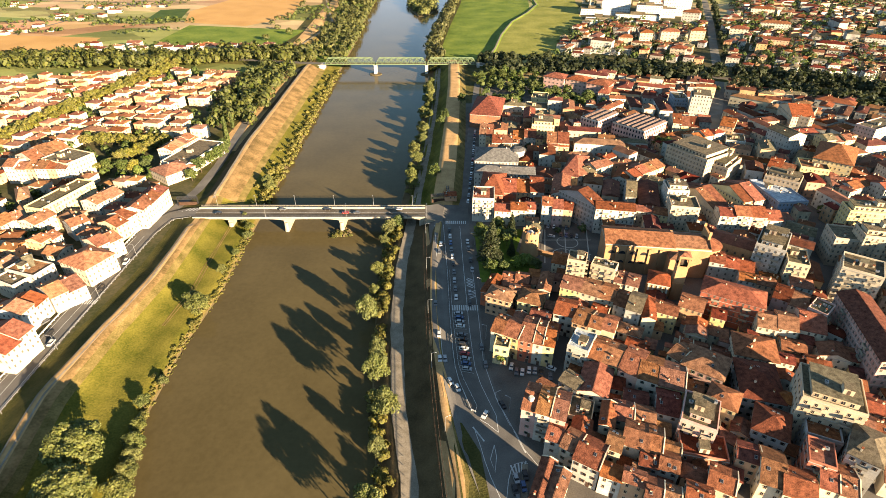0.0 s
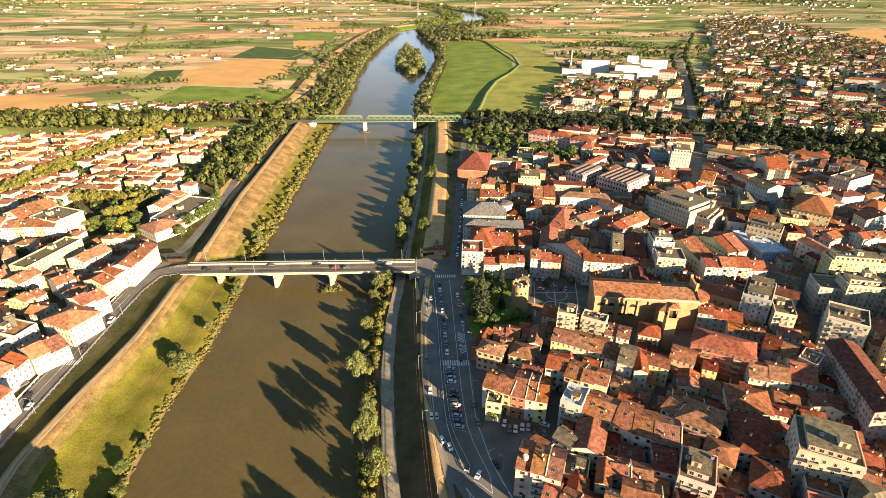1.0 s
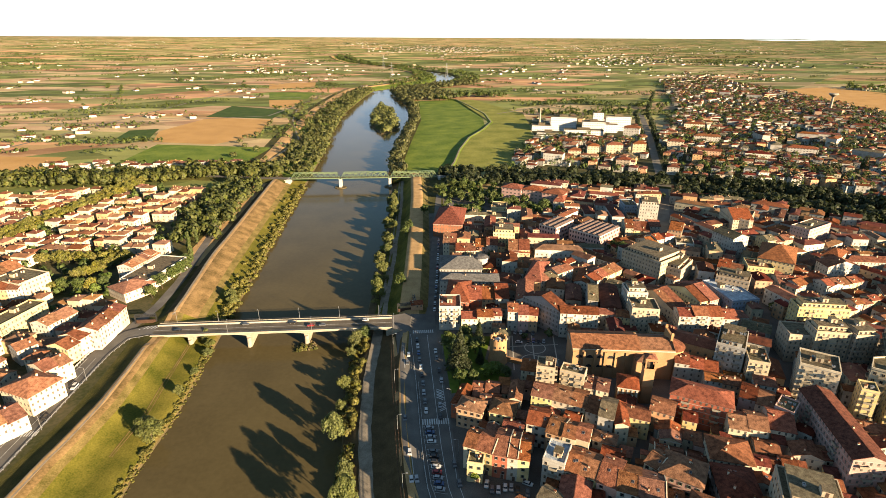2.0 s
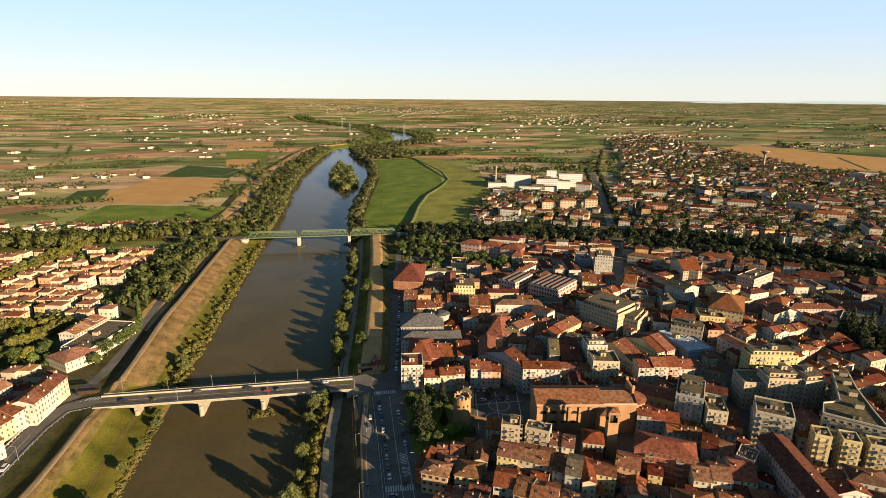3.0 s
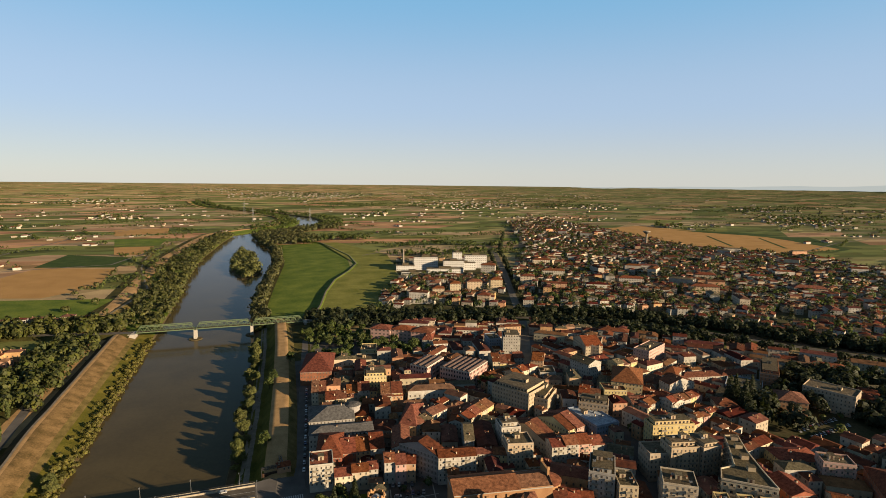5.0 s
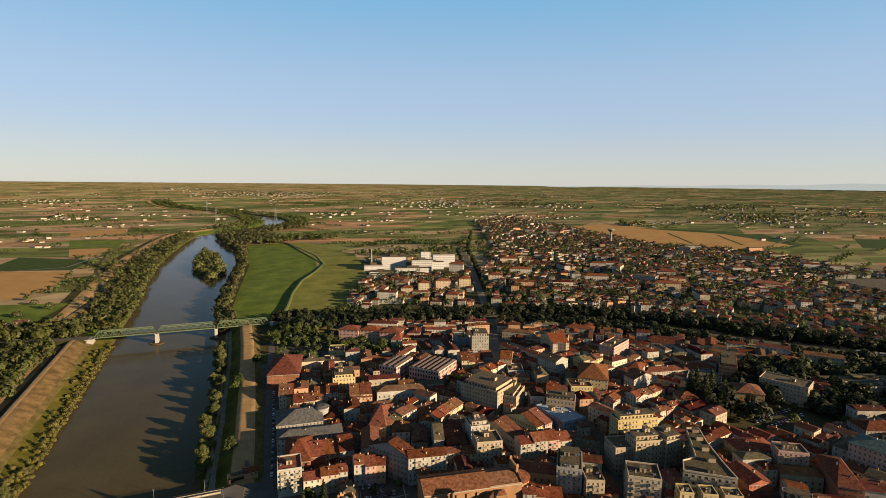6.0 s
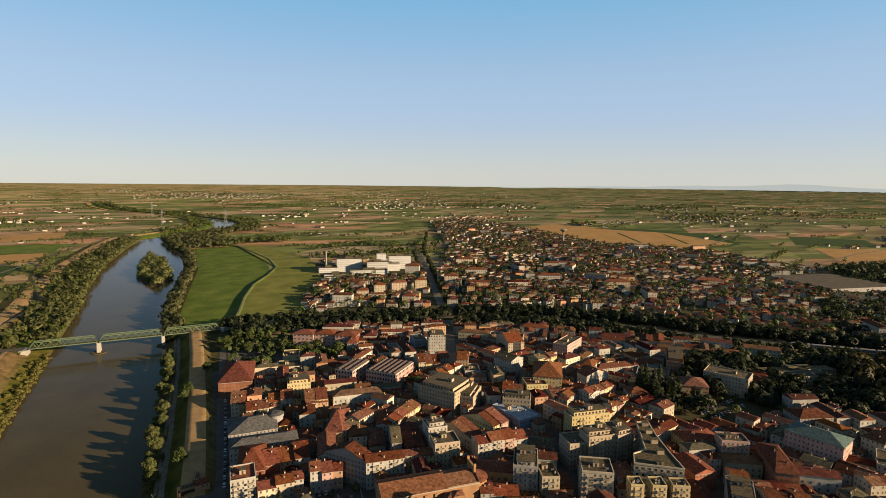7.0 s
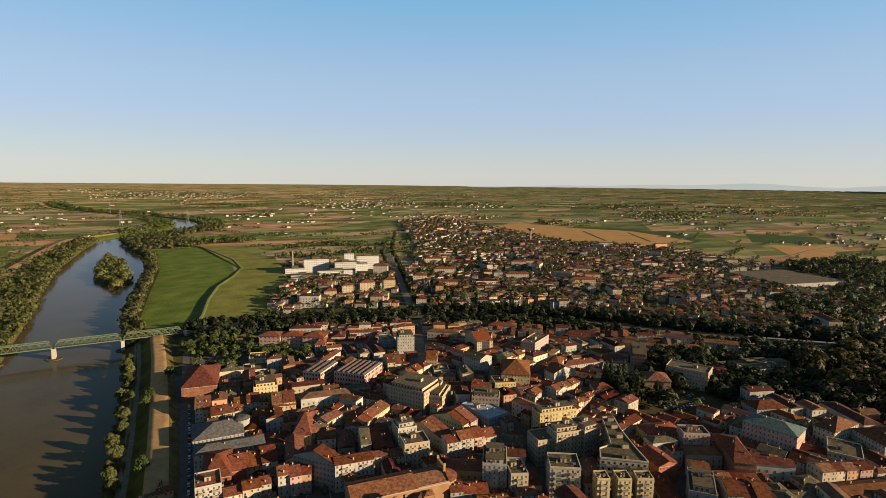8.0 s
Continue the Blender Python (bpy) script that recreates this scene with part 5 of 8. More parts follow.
def church():
    ob = thing("church", "large ochre brick church with a long terracotta roof", "church", at=pose(97, 204, 0, 0, 0, -8))
    w, d, h = 44, 14.5, 15
    b = Build()
    b.solid([(-w / 2, -d / 2, -0.4), (w / 2, -d / 2, -0.4), (w / 2, d / 2, -0.4), (-w / 2, d / 2, -0.4), (-w / 2, -d / 2, h), (w / 2, -d / 2, h), (w / 2, d / 2, h), (-w / 2, d / 2, h), (-w / 2, 0, h + 2.9), (w / 2, 0, h + 2.9)],
            [(0, 1, 5, 4), (2, 3, 7, 6), (1, 2, 6, 9, 5), (3, 0, 4, 8, 7)])
    b.box(-w / 2 - 0.15, w / 2 + 0.15, -d / 2 - 0.25, d / 2 + 0.25, h - 0.9, h - 0.45, 1)
    part("nave_wall", b, [M["brick"], M["stone"]], ob)
    b = Build()
    roof_solid(b, 29, d, h, "g", 0.7, 0.3)
    part("nave_roof", b, [M["tile_l"]], ob).matrix_basis = pose(-7.6, 0, 0)
    b = Build()
    roof_solid(b, 15, d - 0.8, h - 0.7, "g", 0.6, 0.3)
    part("choir_roof", b, [M["tile_l"]], ob).matrix_basis = pose(14.6, 0, 0)
    for i in range(7):
        b = Build()
        b.box(-0.5, 0.5, -0.55, 0.05, 0, h - 2.2, 0)
        b.box(-0.55, 0.55, -0.6, 0.05, h - 2.2, h - 1.9, 0)
        part("buttress", b, [M["brick"], M["stone"]], ob).matrix_basis = pose(-w / 2 + 0.6 + i * 4.6, -d / 2, 0)
    for i in range(4):
        b = Build()
        lunette(b, 0, 0, 0, 1.5, 0)
        part("lunette_window", b, [M["glass"]], ob).matrix_basis = pose(-w / 2 + 3 + i * 4.6, -d / 2, 9.8)
    for i in range(4):
        b = Build()
        lunette(b, 0, 0, 0, 1.3, 0)
        part("lunette_window", b, [M["glass"]], ob).matrix_basis = pose(-w / 2 + 3 + i * 4.6, -d / 2, 5.2)
    # transept with a hipped roof
    b = Build()
    b.box(-4, 4, -5.5, 0, -0.4, 12.5)
    lunette(b, 0, -5.5, 8.0, 1.6, 1)
    part("transept_wall", b, [M["brick"], M["glass"]], ob).matrix_basis = pose(8.5, -d / 2, 0)
    b = Build()
    roof_solid(b, 8, 6, 12.5, "h", 0.5, 0.25)
    part("transept_roof", b, [M["tile_l"]], ob).matrix_basis = pose(8.5, -d / 2 - 2.6, 0)
    # round apse
    n, ra = 12, 6.2
    ring = [(ra * math.sin(math.pi * i / n), -ra * math.cos(math.pi * i / n)) for i in range(n + 1)]
    b = Build()
    for (x0, y0), (x1, y1) in zip(ring, ring[1:]):
        b.face([(x0, y0, -0.4), (x1, y1, -0.4), (x1, y1, h - 1.2), (x0, y0, h - 1.2)])
    part("apse_wall", b, [M["brick"]], ob).matrix_basis = pose(w / 2, 0, 0)
    b = Build()
    for (x0, y0), (x1, y1) in zip(ring, ring[1:]):
        b.face([(x0 * 1.08, y0 * 1.08, h - 1.2), (x1 * 1.08, y1 * 1.08, h - 1.2), (0, 0, h + 1.6)])
        b.face([(x1 * 1.08, y1 * 1.08, h - 1.4), (x0 * 1.08, y0 * 1.08, h - 1.4), (x0 * 1.08, y0 * 1.08, h - 1.2), (x1 * 1.08, y1 * 1.08, h - 1.2)])
    part("apse_roof", b, [M["tile_t"]], ob).matrix_basis = pose(w / 2, 0, 0)
    # raised gable at the choir end
    b = Build()
    b.box(-0.5, 0.5, -4.2, 4.2, h - 2, h + 4.2)
    b.box(-0.65, 0.65, -4.4, -3.6, h + 4.2, h + 5.6, taper=0.15)
    b.box(-0.65, 0.65, 3.6, 4.4, h + 4.2, h + 5.6, taper=0.15)
    part("choir_gable", b, [M["brick"]], ob).matrix_basis = pose(w / 2 - 0.2, 2, 0)
    t = thing("bell_tower", "slender ochre brick bell tower beside the church", "tower", at=pose(99.7, 180.5, 0, 0, 0, -12))
    b = Build()
    b.box(-2.1, 2.1, -2.1, 2.1, -0.4, 17)
    part("shaft", b, [M["brick"]], t)
    for s in (-1, 1):
        for q in (-1, 1):
            b = Build()
            b.box(s * 2.1 - (0.6 if s > 0 else 0), s * 2.1 + (0 if s > 0 else 0.6), q * 2.1 - (0.6 if q > 0 else 0), q * 2.1 + (0 if q > 0 else 0.6), 17, 20.4)
            part("corner_pier", b, [M["brick"]], t)
    b = Build()
    b.box(-1.1, 1.1, -1.1, 1.1, 17, 20.4)
    part("belfry_core", b, [M["bark"]], t, "dark core filling the belfry openings")
    b = Build()
    b.box(-2.1, 2.1, -2.1, 2.1, 20.4, 21.2)
    part("belfry_head", b, [M["brick"]], t)
    for z0 in (8.2, 16.6, 21.2):
        b = Build()
        b.box(-2.35, 2.35, -2.35, 2.35, z0, z0 + 0.4)
        part("cornice", b, [M["brick"]], t)
    b = Build()
    b.box(-2.3, 2.3, -2.3, 2.3, 21.6, 22.6, taper=1.6)
    part("tower_roof", b, [M["tile_l"]], t)
    c = thing("sacristy", "brick chapel with stone pilasters below the bell tower", "chapel", at=pose(91, 179, 0, 0, 0, -20))
    b = Build()
    b.box(-4, 4, -4.5, 4.5, -0.4, 11)
    part("wall", b, [M["brick"]], c)
    for i in range(5):
        b = Build()
        b.box(-3.9 + i * 1.75, -3.3 + i * 1.75, -4.75, -4.5, 0, 10.2)
        part("pilaster", b, [M["stone"]], c)
    b = Build()
    b.box(-4.2, 4.2, -4.8, 4.7, 10.2, 10.8)
    part("cornice", b, [M["stone"]], c)
    b = Build()
    roof_solid(b, 8, 9, 11, "h", 0.5, 0.25)
    part("roof", b, [M["tile_t"]], c)


church()


def round_tower():
    ob = thing("round_tower", "ruined round fortress tower of pale weathered brick", "tower", at=pose(43.8, 214.5, 0))
    b = Build()
    n = 24
    for r0, r1, z0, z1 in ((4.7, 4.0, 0, 3.5), (4.0, 3.8, 3.5, 12.2)):
        for i in range(n):
            a, c = 2 * math.pi * i / n, 2 * math.pi * (i + 1) / n
            b.face([(r0 * math.cos(a), r0 * math.sin(a), z0), (r0 * math.cos(c), r0 * math.sin(c), z0), (r1 * math.cos(c), r1 * math.sin(c), z1), (r1 * math.cos(a), r1 * math.sin(a), z1)])
    for i in range(n):
        a, c = 2 * math.pi * i / n, 2 * math.pi * (i + 1) / n
        b.face([(3.1 * math.cos(c), 3.1 * math.sin(c), 12.2), (3.1 * math.cos(a), 3.1 * math.sin(a), 12.2), (3.1 * math.cos(a), 3.1 * math.sin(a), 11.2), (3.1 * math.cos(c), 3.1 * math.sin(c), 11.2)])
        b.face([(3.8 * math.cos(a), 3.8 * math.sin(a), 12.2), (3.8 * math.cos(c), 3.8 * math.sin(c), 12.2), (3.1 * math.cos(c), 3.1 * math.sin(c), 12.2), (3.1 * math.cos(a), 3.1 * math.sin(a), 12.2)])
    b.face([(3.1 * math.cos(2 * math.pi * i / n), 3.1 * math.sin(2 * math.pi * i / n), 11.2) for i in range(n)], 1)
    part("drum", b, [M["brick"], M["mud"]], ob)
    for i in range(12):
        b = Build()
        b.box(-0.45, 0.45, -0.35, 0.35, 0, rnd.uniform(0.6, 1.1), taper=0.06)
        a = 2 * math.pi * i / 12
        part("merlon", b, [M["brick"]], ob).matrix_basis = pose(3.45 * math.cos(a), 3.45 * math.sin(a), 12.18, 0, 0, math.degrees(a) + 90)
    for a in (-120, -90, -60, 0):
        b = Build()
        b.box(-0.35, 0.35, -0.08, 0.1, 0, 1.0)
        part("embrasure", b, [M["glass"]], ob).matrix_basis = Matrix.Rotation(radians(a + 90), 4, "Z") @ pose(0, -3.9, 8.5)
    b = Build()
    b.tube((0, 0, 11.2), (0, 0, 12.6), 2.4, 0.4, 14)
    part("cap", b, [M["pale_steel"]], ob)
    b = Build()
    for i in range(8):
        b.box(-0.6, 0.6, -0.6, 0.6, -0.2, 2.4, 0, pose(4.8 + i * 1.1, -1.2 - 0.55 * i, 0, 0, 0, -26))
    single("ruined_wall", b, [M["brick"]], "stub of old brick fortress wall beside the tower", "wall", at=pose(43.8, 214.5, 0))


round_tower()


# ---- road bridge ----
def road_bridge():
    ob = thing("road_bridge", "pale concrete road bridge on two river piers", "bridge")
    x0, x1, y0, y1, z = -127.0, -6.0, 247.0, 260.0, 1.0
    b = Build()
    b.box(x0, x1, y0, y1, z - 0.55, z - 0.02)
    part("deck", b, [M["concrete"]], ob)
    b = Build()
    b.box(x0, x1, y0 + 1.4, y1 - 3.2, z - 0.02, z + 0.02)
    part("carriageway", b, [M["bridge_road"]], ob, "worn brownish asphalt carriageway")
    for y in (y0 + 1.7, y1 - 3.6, (y0 + y1) / 2 - 1.0):
        b = Build()
        b.box(x0, x1, y, y + 0.14, z + 0.02, z + 0.026)
        part("lane_line", b, [M["white_line"]], ob)
    for ya, yb in ((y0 + 0.35, y0 + 1.4), (y1 - 2.75, y1 - 0.35)):
        b = Build()
        b.box(x0, x1, ya, yb, z - 0.02, z + 0.16)
        part("footway", b, [M["asphalt"]], ob)
    for i in range(11):
        b = Build()
        b.box(x0 + 11 * i + 0.03, x0 + 11 * i + 10.97, y1 - 3.2, y1 - 2.75, z - 0.02, z + 0.75, taper=0.06)
        part("barrier", b, [M["barrier"]], ob, "cream concrete barrier between road and footway")
    piers = [-108.0, -79.0, -50.0, -21.0]
    edges = [x0 + 3] + piers + [x1 - 2]
    for ya in (y0 + 0.4, y0 + 4.2, y1 - 5.2, y1 - 1.4):
        for a, c in zip(edges, edges[1:]):
            n = 10
            v = []
            for i in range(n + 1):
                x, low = a + (c - a) * i / n, z - 1.05 - 1.0 * (2 * i / n - 1) ** 4
                v += [(x, ya, low), (x, ya + 1.0, low), (x, ya + 1.0, z - 0.5), (x, ya, z - 0.5)]
            b = Build()
            b.solid(v, [(4 * i + k, 4 * i + (k + 1) % 4, 4 * i + 4 + (k + 1) % 4, 4 * i + 4 + k) for i in range(n) for k in (0, 1, 3)])
            part("girder", b, [M["concrete"]], ob)
    for x in piers:
        b = Build()
        base = -10.5 if -100 < x < -22 else ground_z(x, 253) - 0.6
        b.box(x - 1.3, x + 1.3, y0 + 0.6, y1 - 0.6, base, z - 2.2, taper=0.25)
        b.tube((x, y0 + 0.8, base), (x, y0 + 0.8, z - 3.2), 1.3, 1.1, 12)
        b.tube((x, y1 - 0.8, base), (x, y1 - 0.8, z - 3.2), 1.3, 1.1, 12)
        part("pier", b, [M["concrete"]], ob)
    for a in (x0, x1 - 3.0):
        b = Build()
        b.box(a, a + 3.0, y0 + 0.2, y1 - 0.2, -6, z - 0.5)
        part("abutment", b, [M["concrete"]], ob)
    for y in (y0 + 0.15, y1 - 0.27):
        b = Build()
        b.box(x0, x1, y - 0.1, y + 0.22, z - 0.3, z + 0.3)
        b.box(x0, x1, y, y + 0.1, z + 1.05, z + 1.13, 1)
        b.box(x0, x1, y + 0.02, y + 0.08, z + 0.66, z + 0.71, 1)
        for i in range(121):
            x = x0 + 0.1 + i * (x1 - x0 - 0.2) / 120
            b.box(x - 0.05, x + 0.05, y, y + 0.1, z + 0.3, z + 1.05, 1)
        part("railing", b, [M["barrier"], M["dark_steel"]], ob)
    b = Build()
    r = random.Random(3)
    for i in range(150):
        a, q = r.uniform(0, 6.3), r.random() ** 0.6
        px, py, s = -50 + 5.2 * q * math.cos(a), 246.5 + 4.5 * q * math.sin(a), r.uniform(0.3, 0.9)
        b.box(-s, s, -s * 0.8, s * 0.8, -s * 0.5, s * 0.5, 0, pose(px, py, WATER_Z + 0.3 - 0.25 * q, r.uniform(0, 40), r.uniform(0, 40), r.uniform(0, 180)), taper=s * 0.25)
    single("driftwood_and_rubble", b, [M["mud"]], "heap of rubble and silt round the bridge pier", "rubble", kind="stuff")


road_bridge()


# raised junction between the bridge and the riverside road
b = Build()
top = [(-6.0, 246.8, 0.99), (-6.0, 260.2, 0.99), (3.5, 263.5, 0.56), (3.5, 243.5, 0.56)]
b.solid([(x, y, -4.5) for x, y, z in top] + top, [(0, 3, 7, 4), (3, 2, 6, 7), (2, 1, 5, 6), (1, 0, 4, 5)], 1)
b.solid(top, [(3, 2, 1, 0)], 0)
tagged(new("road_bridge_head", b.mesh("road_bridge_head", [M["asphalt"], M["concrete"]])), "asphalt junction between the bridge and the riverside road", "road", kind="structure")


# ---- green railway truss bridge ----
def truss_bridge():
    ob = thing("railway_bridge", "green painted steel truss railway bridge over the river", "bridge")
    ends = [-113.0, -62.0, -10.5, 40.0]
    zb, zt, ys = 2.4, 7.6, (557.0, 563.0)
    for a, c in zip(ends, ends[1:]):
        span = part("span", Build(), [M["green_steel"]], ob)
        a, c = a + 0.6, c - 0.6
        n = 8
        p = (c - a) / n
        for y in ys:
            b = Build()
            b.beam((a, y, zb), (c, y, zb), 0.55, 0.7)
            b.beam((a + p * 0.5, y, zt), (c - p * 0.5, y, zt), 0.5, 0.5)
            for i in range(n):
                b.beam((a + i * p, y, zb), (a + (i + 0.5) * p, y, zt), 0.34, 0.34)
                b.beam((a + (i + 0.5) * p, y, zt), (a + (i + 1) * p, y, zb), 0.34, 0.34)
                b.beam((a + (i + 0.5) * p, y, zb), (a + (i + 0.5) * p, y, zt), 0.2, 0.2)
            part("truss", b, [M["green_steel"]], span)
        bars = [((a + i * p, ys[0], zb), (a + i * p, ys[1], zb), 0.5) for i in range(n + 1)]
        bars += [((a + (i + 0.5) * p, ys[0], zt), (a + (i + 0.5) * p, ys[1], zt), 0.35) for i in range(n)]
        bars += [((a + (i + 0.5) * p, ys[0], zt), (a + (i + 1.5) * p, ys[1], zt), 0.25) for i in range(n - 1)]
        for q0, q1, thick in bars:
            b = Build()
            b.beam(q0, q1, thick, thick)
            part("cross_brace", b, [M["green_steel"]], span)

        b = Build()
        b.box(a, c, 558, 562, zb + 0.1, zb + 0.4)
        part("track_deck", b, [M["bark"]], span, "dark timber track deck")
    for x in ends[1:3]:
        b = Build()
        b.box(x - 1.6, x + 1.6, 555.5, 564.5, -10.5, zb - 0.4, taper=0.35)
        b.box(x - 1.7, x + 1.7, 555.3, 564.7, zb - 0.75, zb - 0.4)
        part("pier", b, [M["stone"]], ob, "pale stone pier")
    for x in (ends[0] - 3, ends[3] + 3):
        b = Build()
        b.box(x - 3, x + 3, 554, 566, -4, zb - 0.4)
        part("abutment", b, [M["stone"]], ob)


truss_bridge()
for sx, dx in ((-1, -116), (1, 43)):
    pts = [(dx, 560)] + ([(-150, 566), (-270, 590), (-430, 600), (-700, 590), (-1400, 520)] if sx < 0 else [(90, 556), (160, 545), (270, 512), (345, 470), (410, 415), (455, 350), (505, 289), (555, 237), (640, 150), (1000, -200)])
    left, right = [], []
    for i, p in enumerate(pts):
        a, c = pts[max(0, i - 1)], pts[min(len(pts) - 1, i + 1)]
        k = 1 / math.hypot(c[0] - a[0], c[1] - a[1])
        nx, ny = -(c[1] - a[1]) * k, (c[0] - a[0]) * k
        left.append((p[0], p[1], nx, ny))
    v, f = [], []
    for x, y, nx, ny in left:
        top = 2.3 if x < 100 else 1.0
        for o, z in ((-11, -0.2), (-4, top), (4, top), (11, -0.2)):
            v.append((x + nx * o, y + ny * o, z))
    for i in range(len(left) - 1):
        for k in range(3):
            f.append((4 * i + k, 4 * i + k + 1, 4 * i + k + 5, 4 * i + k + 4))
    me = mesh_from("railway_embankment", v, f, [M["grass"], M["ballast"]], [(1 if k == 1 else 0) for i in range(len(left) - 1) for k in range(3)])
    tagged(new("railway_embankment", me), "grassy railway embankment with a ballast bed", "embankment", kind="structure")
    for o in (-0.75, 0.75):
        strip("rail", [(x + nx * o, y + ny * o, 2.42 if x < 100 else 1.12) for x, y, nx, ny in left], 0.14, M["dark_steel"], "steel rail of the railway line", category="rail")


# ---- hospital and large far buildings ----
def big_block(x, y, w, d, h, rot, wall, label, storeys, name="hospital_wing", category="building", gable=False, base=0.0):
    ob = thing(name, label, category, at=pose(x, y, base, 0, 0, rot))
    b = Build()
    b.box(-w / 2, w / 2, -d / 2, d / 2, -0.5, h)
    for ang, length, off in ((0, w, d / 2), (90, d, w / 2), (180, w, d / 2), (270, d, w / 2)):
        m = Matrix.Rotation(radians(ang), 4, "Z")
        n = max(1, int(length / 3.4))
        for s in range(storeys):
            z = h * (s + 0.35) / storeys
            for i in range(n):
                u = (i + 0.5) * length / n - length / 2
                b.box(u - 0.75, u + 0.75, -off - 0.06, -off, z, z + h / storeys * 0.36, 1, m)
    part("wall", b, [M["wall_" + wall], M["far_window"]], ob)
    b = Build()
    if gable:
        roof_solid(b, w, d, h, "h", 0.6, 0.3)
    else:
        b.box(-w / 2 - 0.15, w / 2 + 0.15, -d / 2 - 0.15, d / 2 + 0.15, h, h + 0.6)
        b.box(-w / 6, w / 6, -d / 4, d / 5, h + 0.6, h + 3.2)
    part("roof", b, [M["tile_t" if gable else "tile_f"]], ob)
    FOOTPRINTS.append((x, y, w, d, rot))
    return ob


for x, y, w, d, h, rot, n in ((278, 806, 58, 12, 9, -14, 3), (300, 826, 34, 14, 18, -14, 5), (262, 858, 40, 16, 21, -14, 6), (318, 858, 16, 12, 27, -14, 7), (349, 852, 38, 14, 22, -14, 6), (322, 838, 40, 12, 12, -14, 4), (222, 782, 40, 9, 6, -14, 2), (226, 812, 34, 16, 5, -14, 1), (268, 782, 40, 8, 5, -14, 1), (228, 862, 30, 20, 8, -14, 2)):
    big_block(x, y, w, d, h, rot, "h", "white modern hospital wing with a flat roof", n)
for x, y, w, d, h, rot in ((212, 640, 15, 13, 13, -12), (240, 655, 14, 13, 15, -12), (270, 662, 20, 13, 15, -12), (302, 662, 16, 14, 16, -15), (254, 590, 15, 12, 12, -28), (338, 770, 22, 14, 18, -30), (365, 690, 20, 13, 13, -28), (430, 730, 34, 12, 12, -25), (505, 640, 34, 12, 12, -30), (560, 560, 36, 13, 12, -30), (470, 840, 30, 12, 12, -25), (640, 640, 30, 14, 11, -35), (700, 520, 40, 16, 10, -35)):
    big_block(x, y, w, d, h, rot, rnd.choice("bcwb"), "pale block of flats with a hipped tile roof", 5, "apartment_block", "apartment building", True)
for k in (-1, 0, 1):
    big_block(121 + 16.2 * k + 1.4 * (k == 0), 467 - 10.6 * k + 2.2 * (k == 0), 18.6, 14, 12.5, -33, "p", "pink-grey institution block with a red hipped roof", 4, "institution_building", "building", True)
big_block(430, 236, 58, 10, 6, -20, "b", "long low station building with a flat brown roof", 2, "station_building", "station", False)
big_block(420, 292, 26, 10, 6, -46, "o", "brick-coloured station annexe beside the line", 2, "station_annexe", "building", True)
house(388, 240, 12, 9, 8, -60, "h", "o", "t")
ob = thing("factory_hall", "wide factory hall with a brown flat roof", "factory", at=pose(885, 452, 0, 0, 0, -14))
b = Build()
b.box(-58, 58, -55, 55, -0.5, 6)
part("wall", b, [M["wall_g"]], ob)
for i in range(9):
    b = Build()
    y = -55 + i * 110 / 9
    b.solid([(-58.4, y, 6), (58.4, y, 6), (58.4, y + 12.2, 6), (-58.4, y + 12.2, 6), (-58.4, y + 6.1, 6.8), (58.4, y + 6.1, 6.8)], [(0, 1, 5, 4), (2, 3, 4, 5), (1, 2, 5), (3, 0, 4)])
    part("roof_bay", b, [M["bridge_road"]], ob)
for i in range(3):
    big_block(765 + i * 14, 362 + i * 10, 36, 9, 7, -38, "w", "low white industrial shed", 2, "industrial_shed", "shed")
ob = thing("water_tower", "tall concrete mushroom water tower in the fields", "water tower", at=pose(842, 1020, 0))
b = Build()
b.tube((0, 0, 0), (0, 0, 32), 2.6, 2.0, 12)
part("stem", b, [M["concrete"]], ob)
b = Build()
b.tube((0, 0, 32), (0, 0, 37), 2.5, 8.5, 16)
b.tube((0, 0, 37), (0, 0, 39), 8.5, 7.5, 16)
part("tank", b, [M["concrete"]], ob)
for x, y, h in ((182, 2100, 52), (-60, 2500, 55), (-20, 1985, 50), (226, 868, 34)):
    ob = thing("lattice_mast" if h > 40 else "chimney_stack", "slender steel lattice power mast" if h > 40 else "tall concrete chimney stack of the hospital", "mast" if h > 40 else "chimney", at=pose(x, y, ground_z(x, y)))
    b = Build()
    if h > 40:
        for s in (-1, 1):
            for q in (-1, 1):
                b.beam((s * 4, q * 4, 0), (s * 0.8, q * 0.8, h), 0.5, 0.5)
        for k in range(6):
            z0, z1 = h * k / 6, h * (k + 1) / 6
            r0, r1 = 4 - 3.2 * k / 6, 4 - 3.2 * (k + 1) / 6
            for s in (-1, 1):
                b.beam((s * r0, -r0, z0), (s * r1, r1, z1), 0.35, 0.35)
                b.beam((-r0, s * r0, z0), (r1, s * r1, z1), 0.35, 0.35)
        b.box(-9, 9, -0.4, 0.4, h * 0.8, h * 0.8 + 0.7)
    else:
        b.tube((0, 0, 0), (0, 0, h), 1.8, 1.3, 12)
    part("lattice" if h > 40 else "stack", b, [M["pale_steel"] if h > 40 else M["concrete"]], ob)


# ---- fields that stand out in the plain ----
FIELDS = []


def field(name, pts, mat, label, lift=0.12):
    FIELDS.append(pts)
    v = [(x, y, lift) for x, y in pts]
    tagged(new(name, mesh_from(name, v, [tuple(range(len(v)))], [mat])), label, "field", kind="structure")


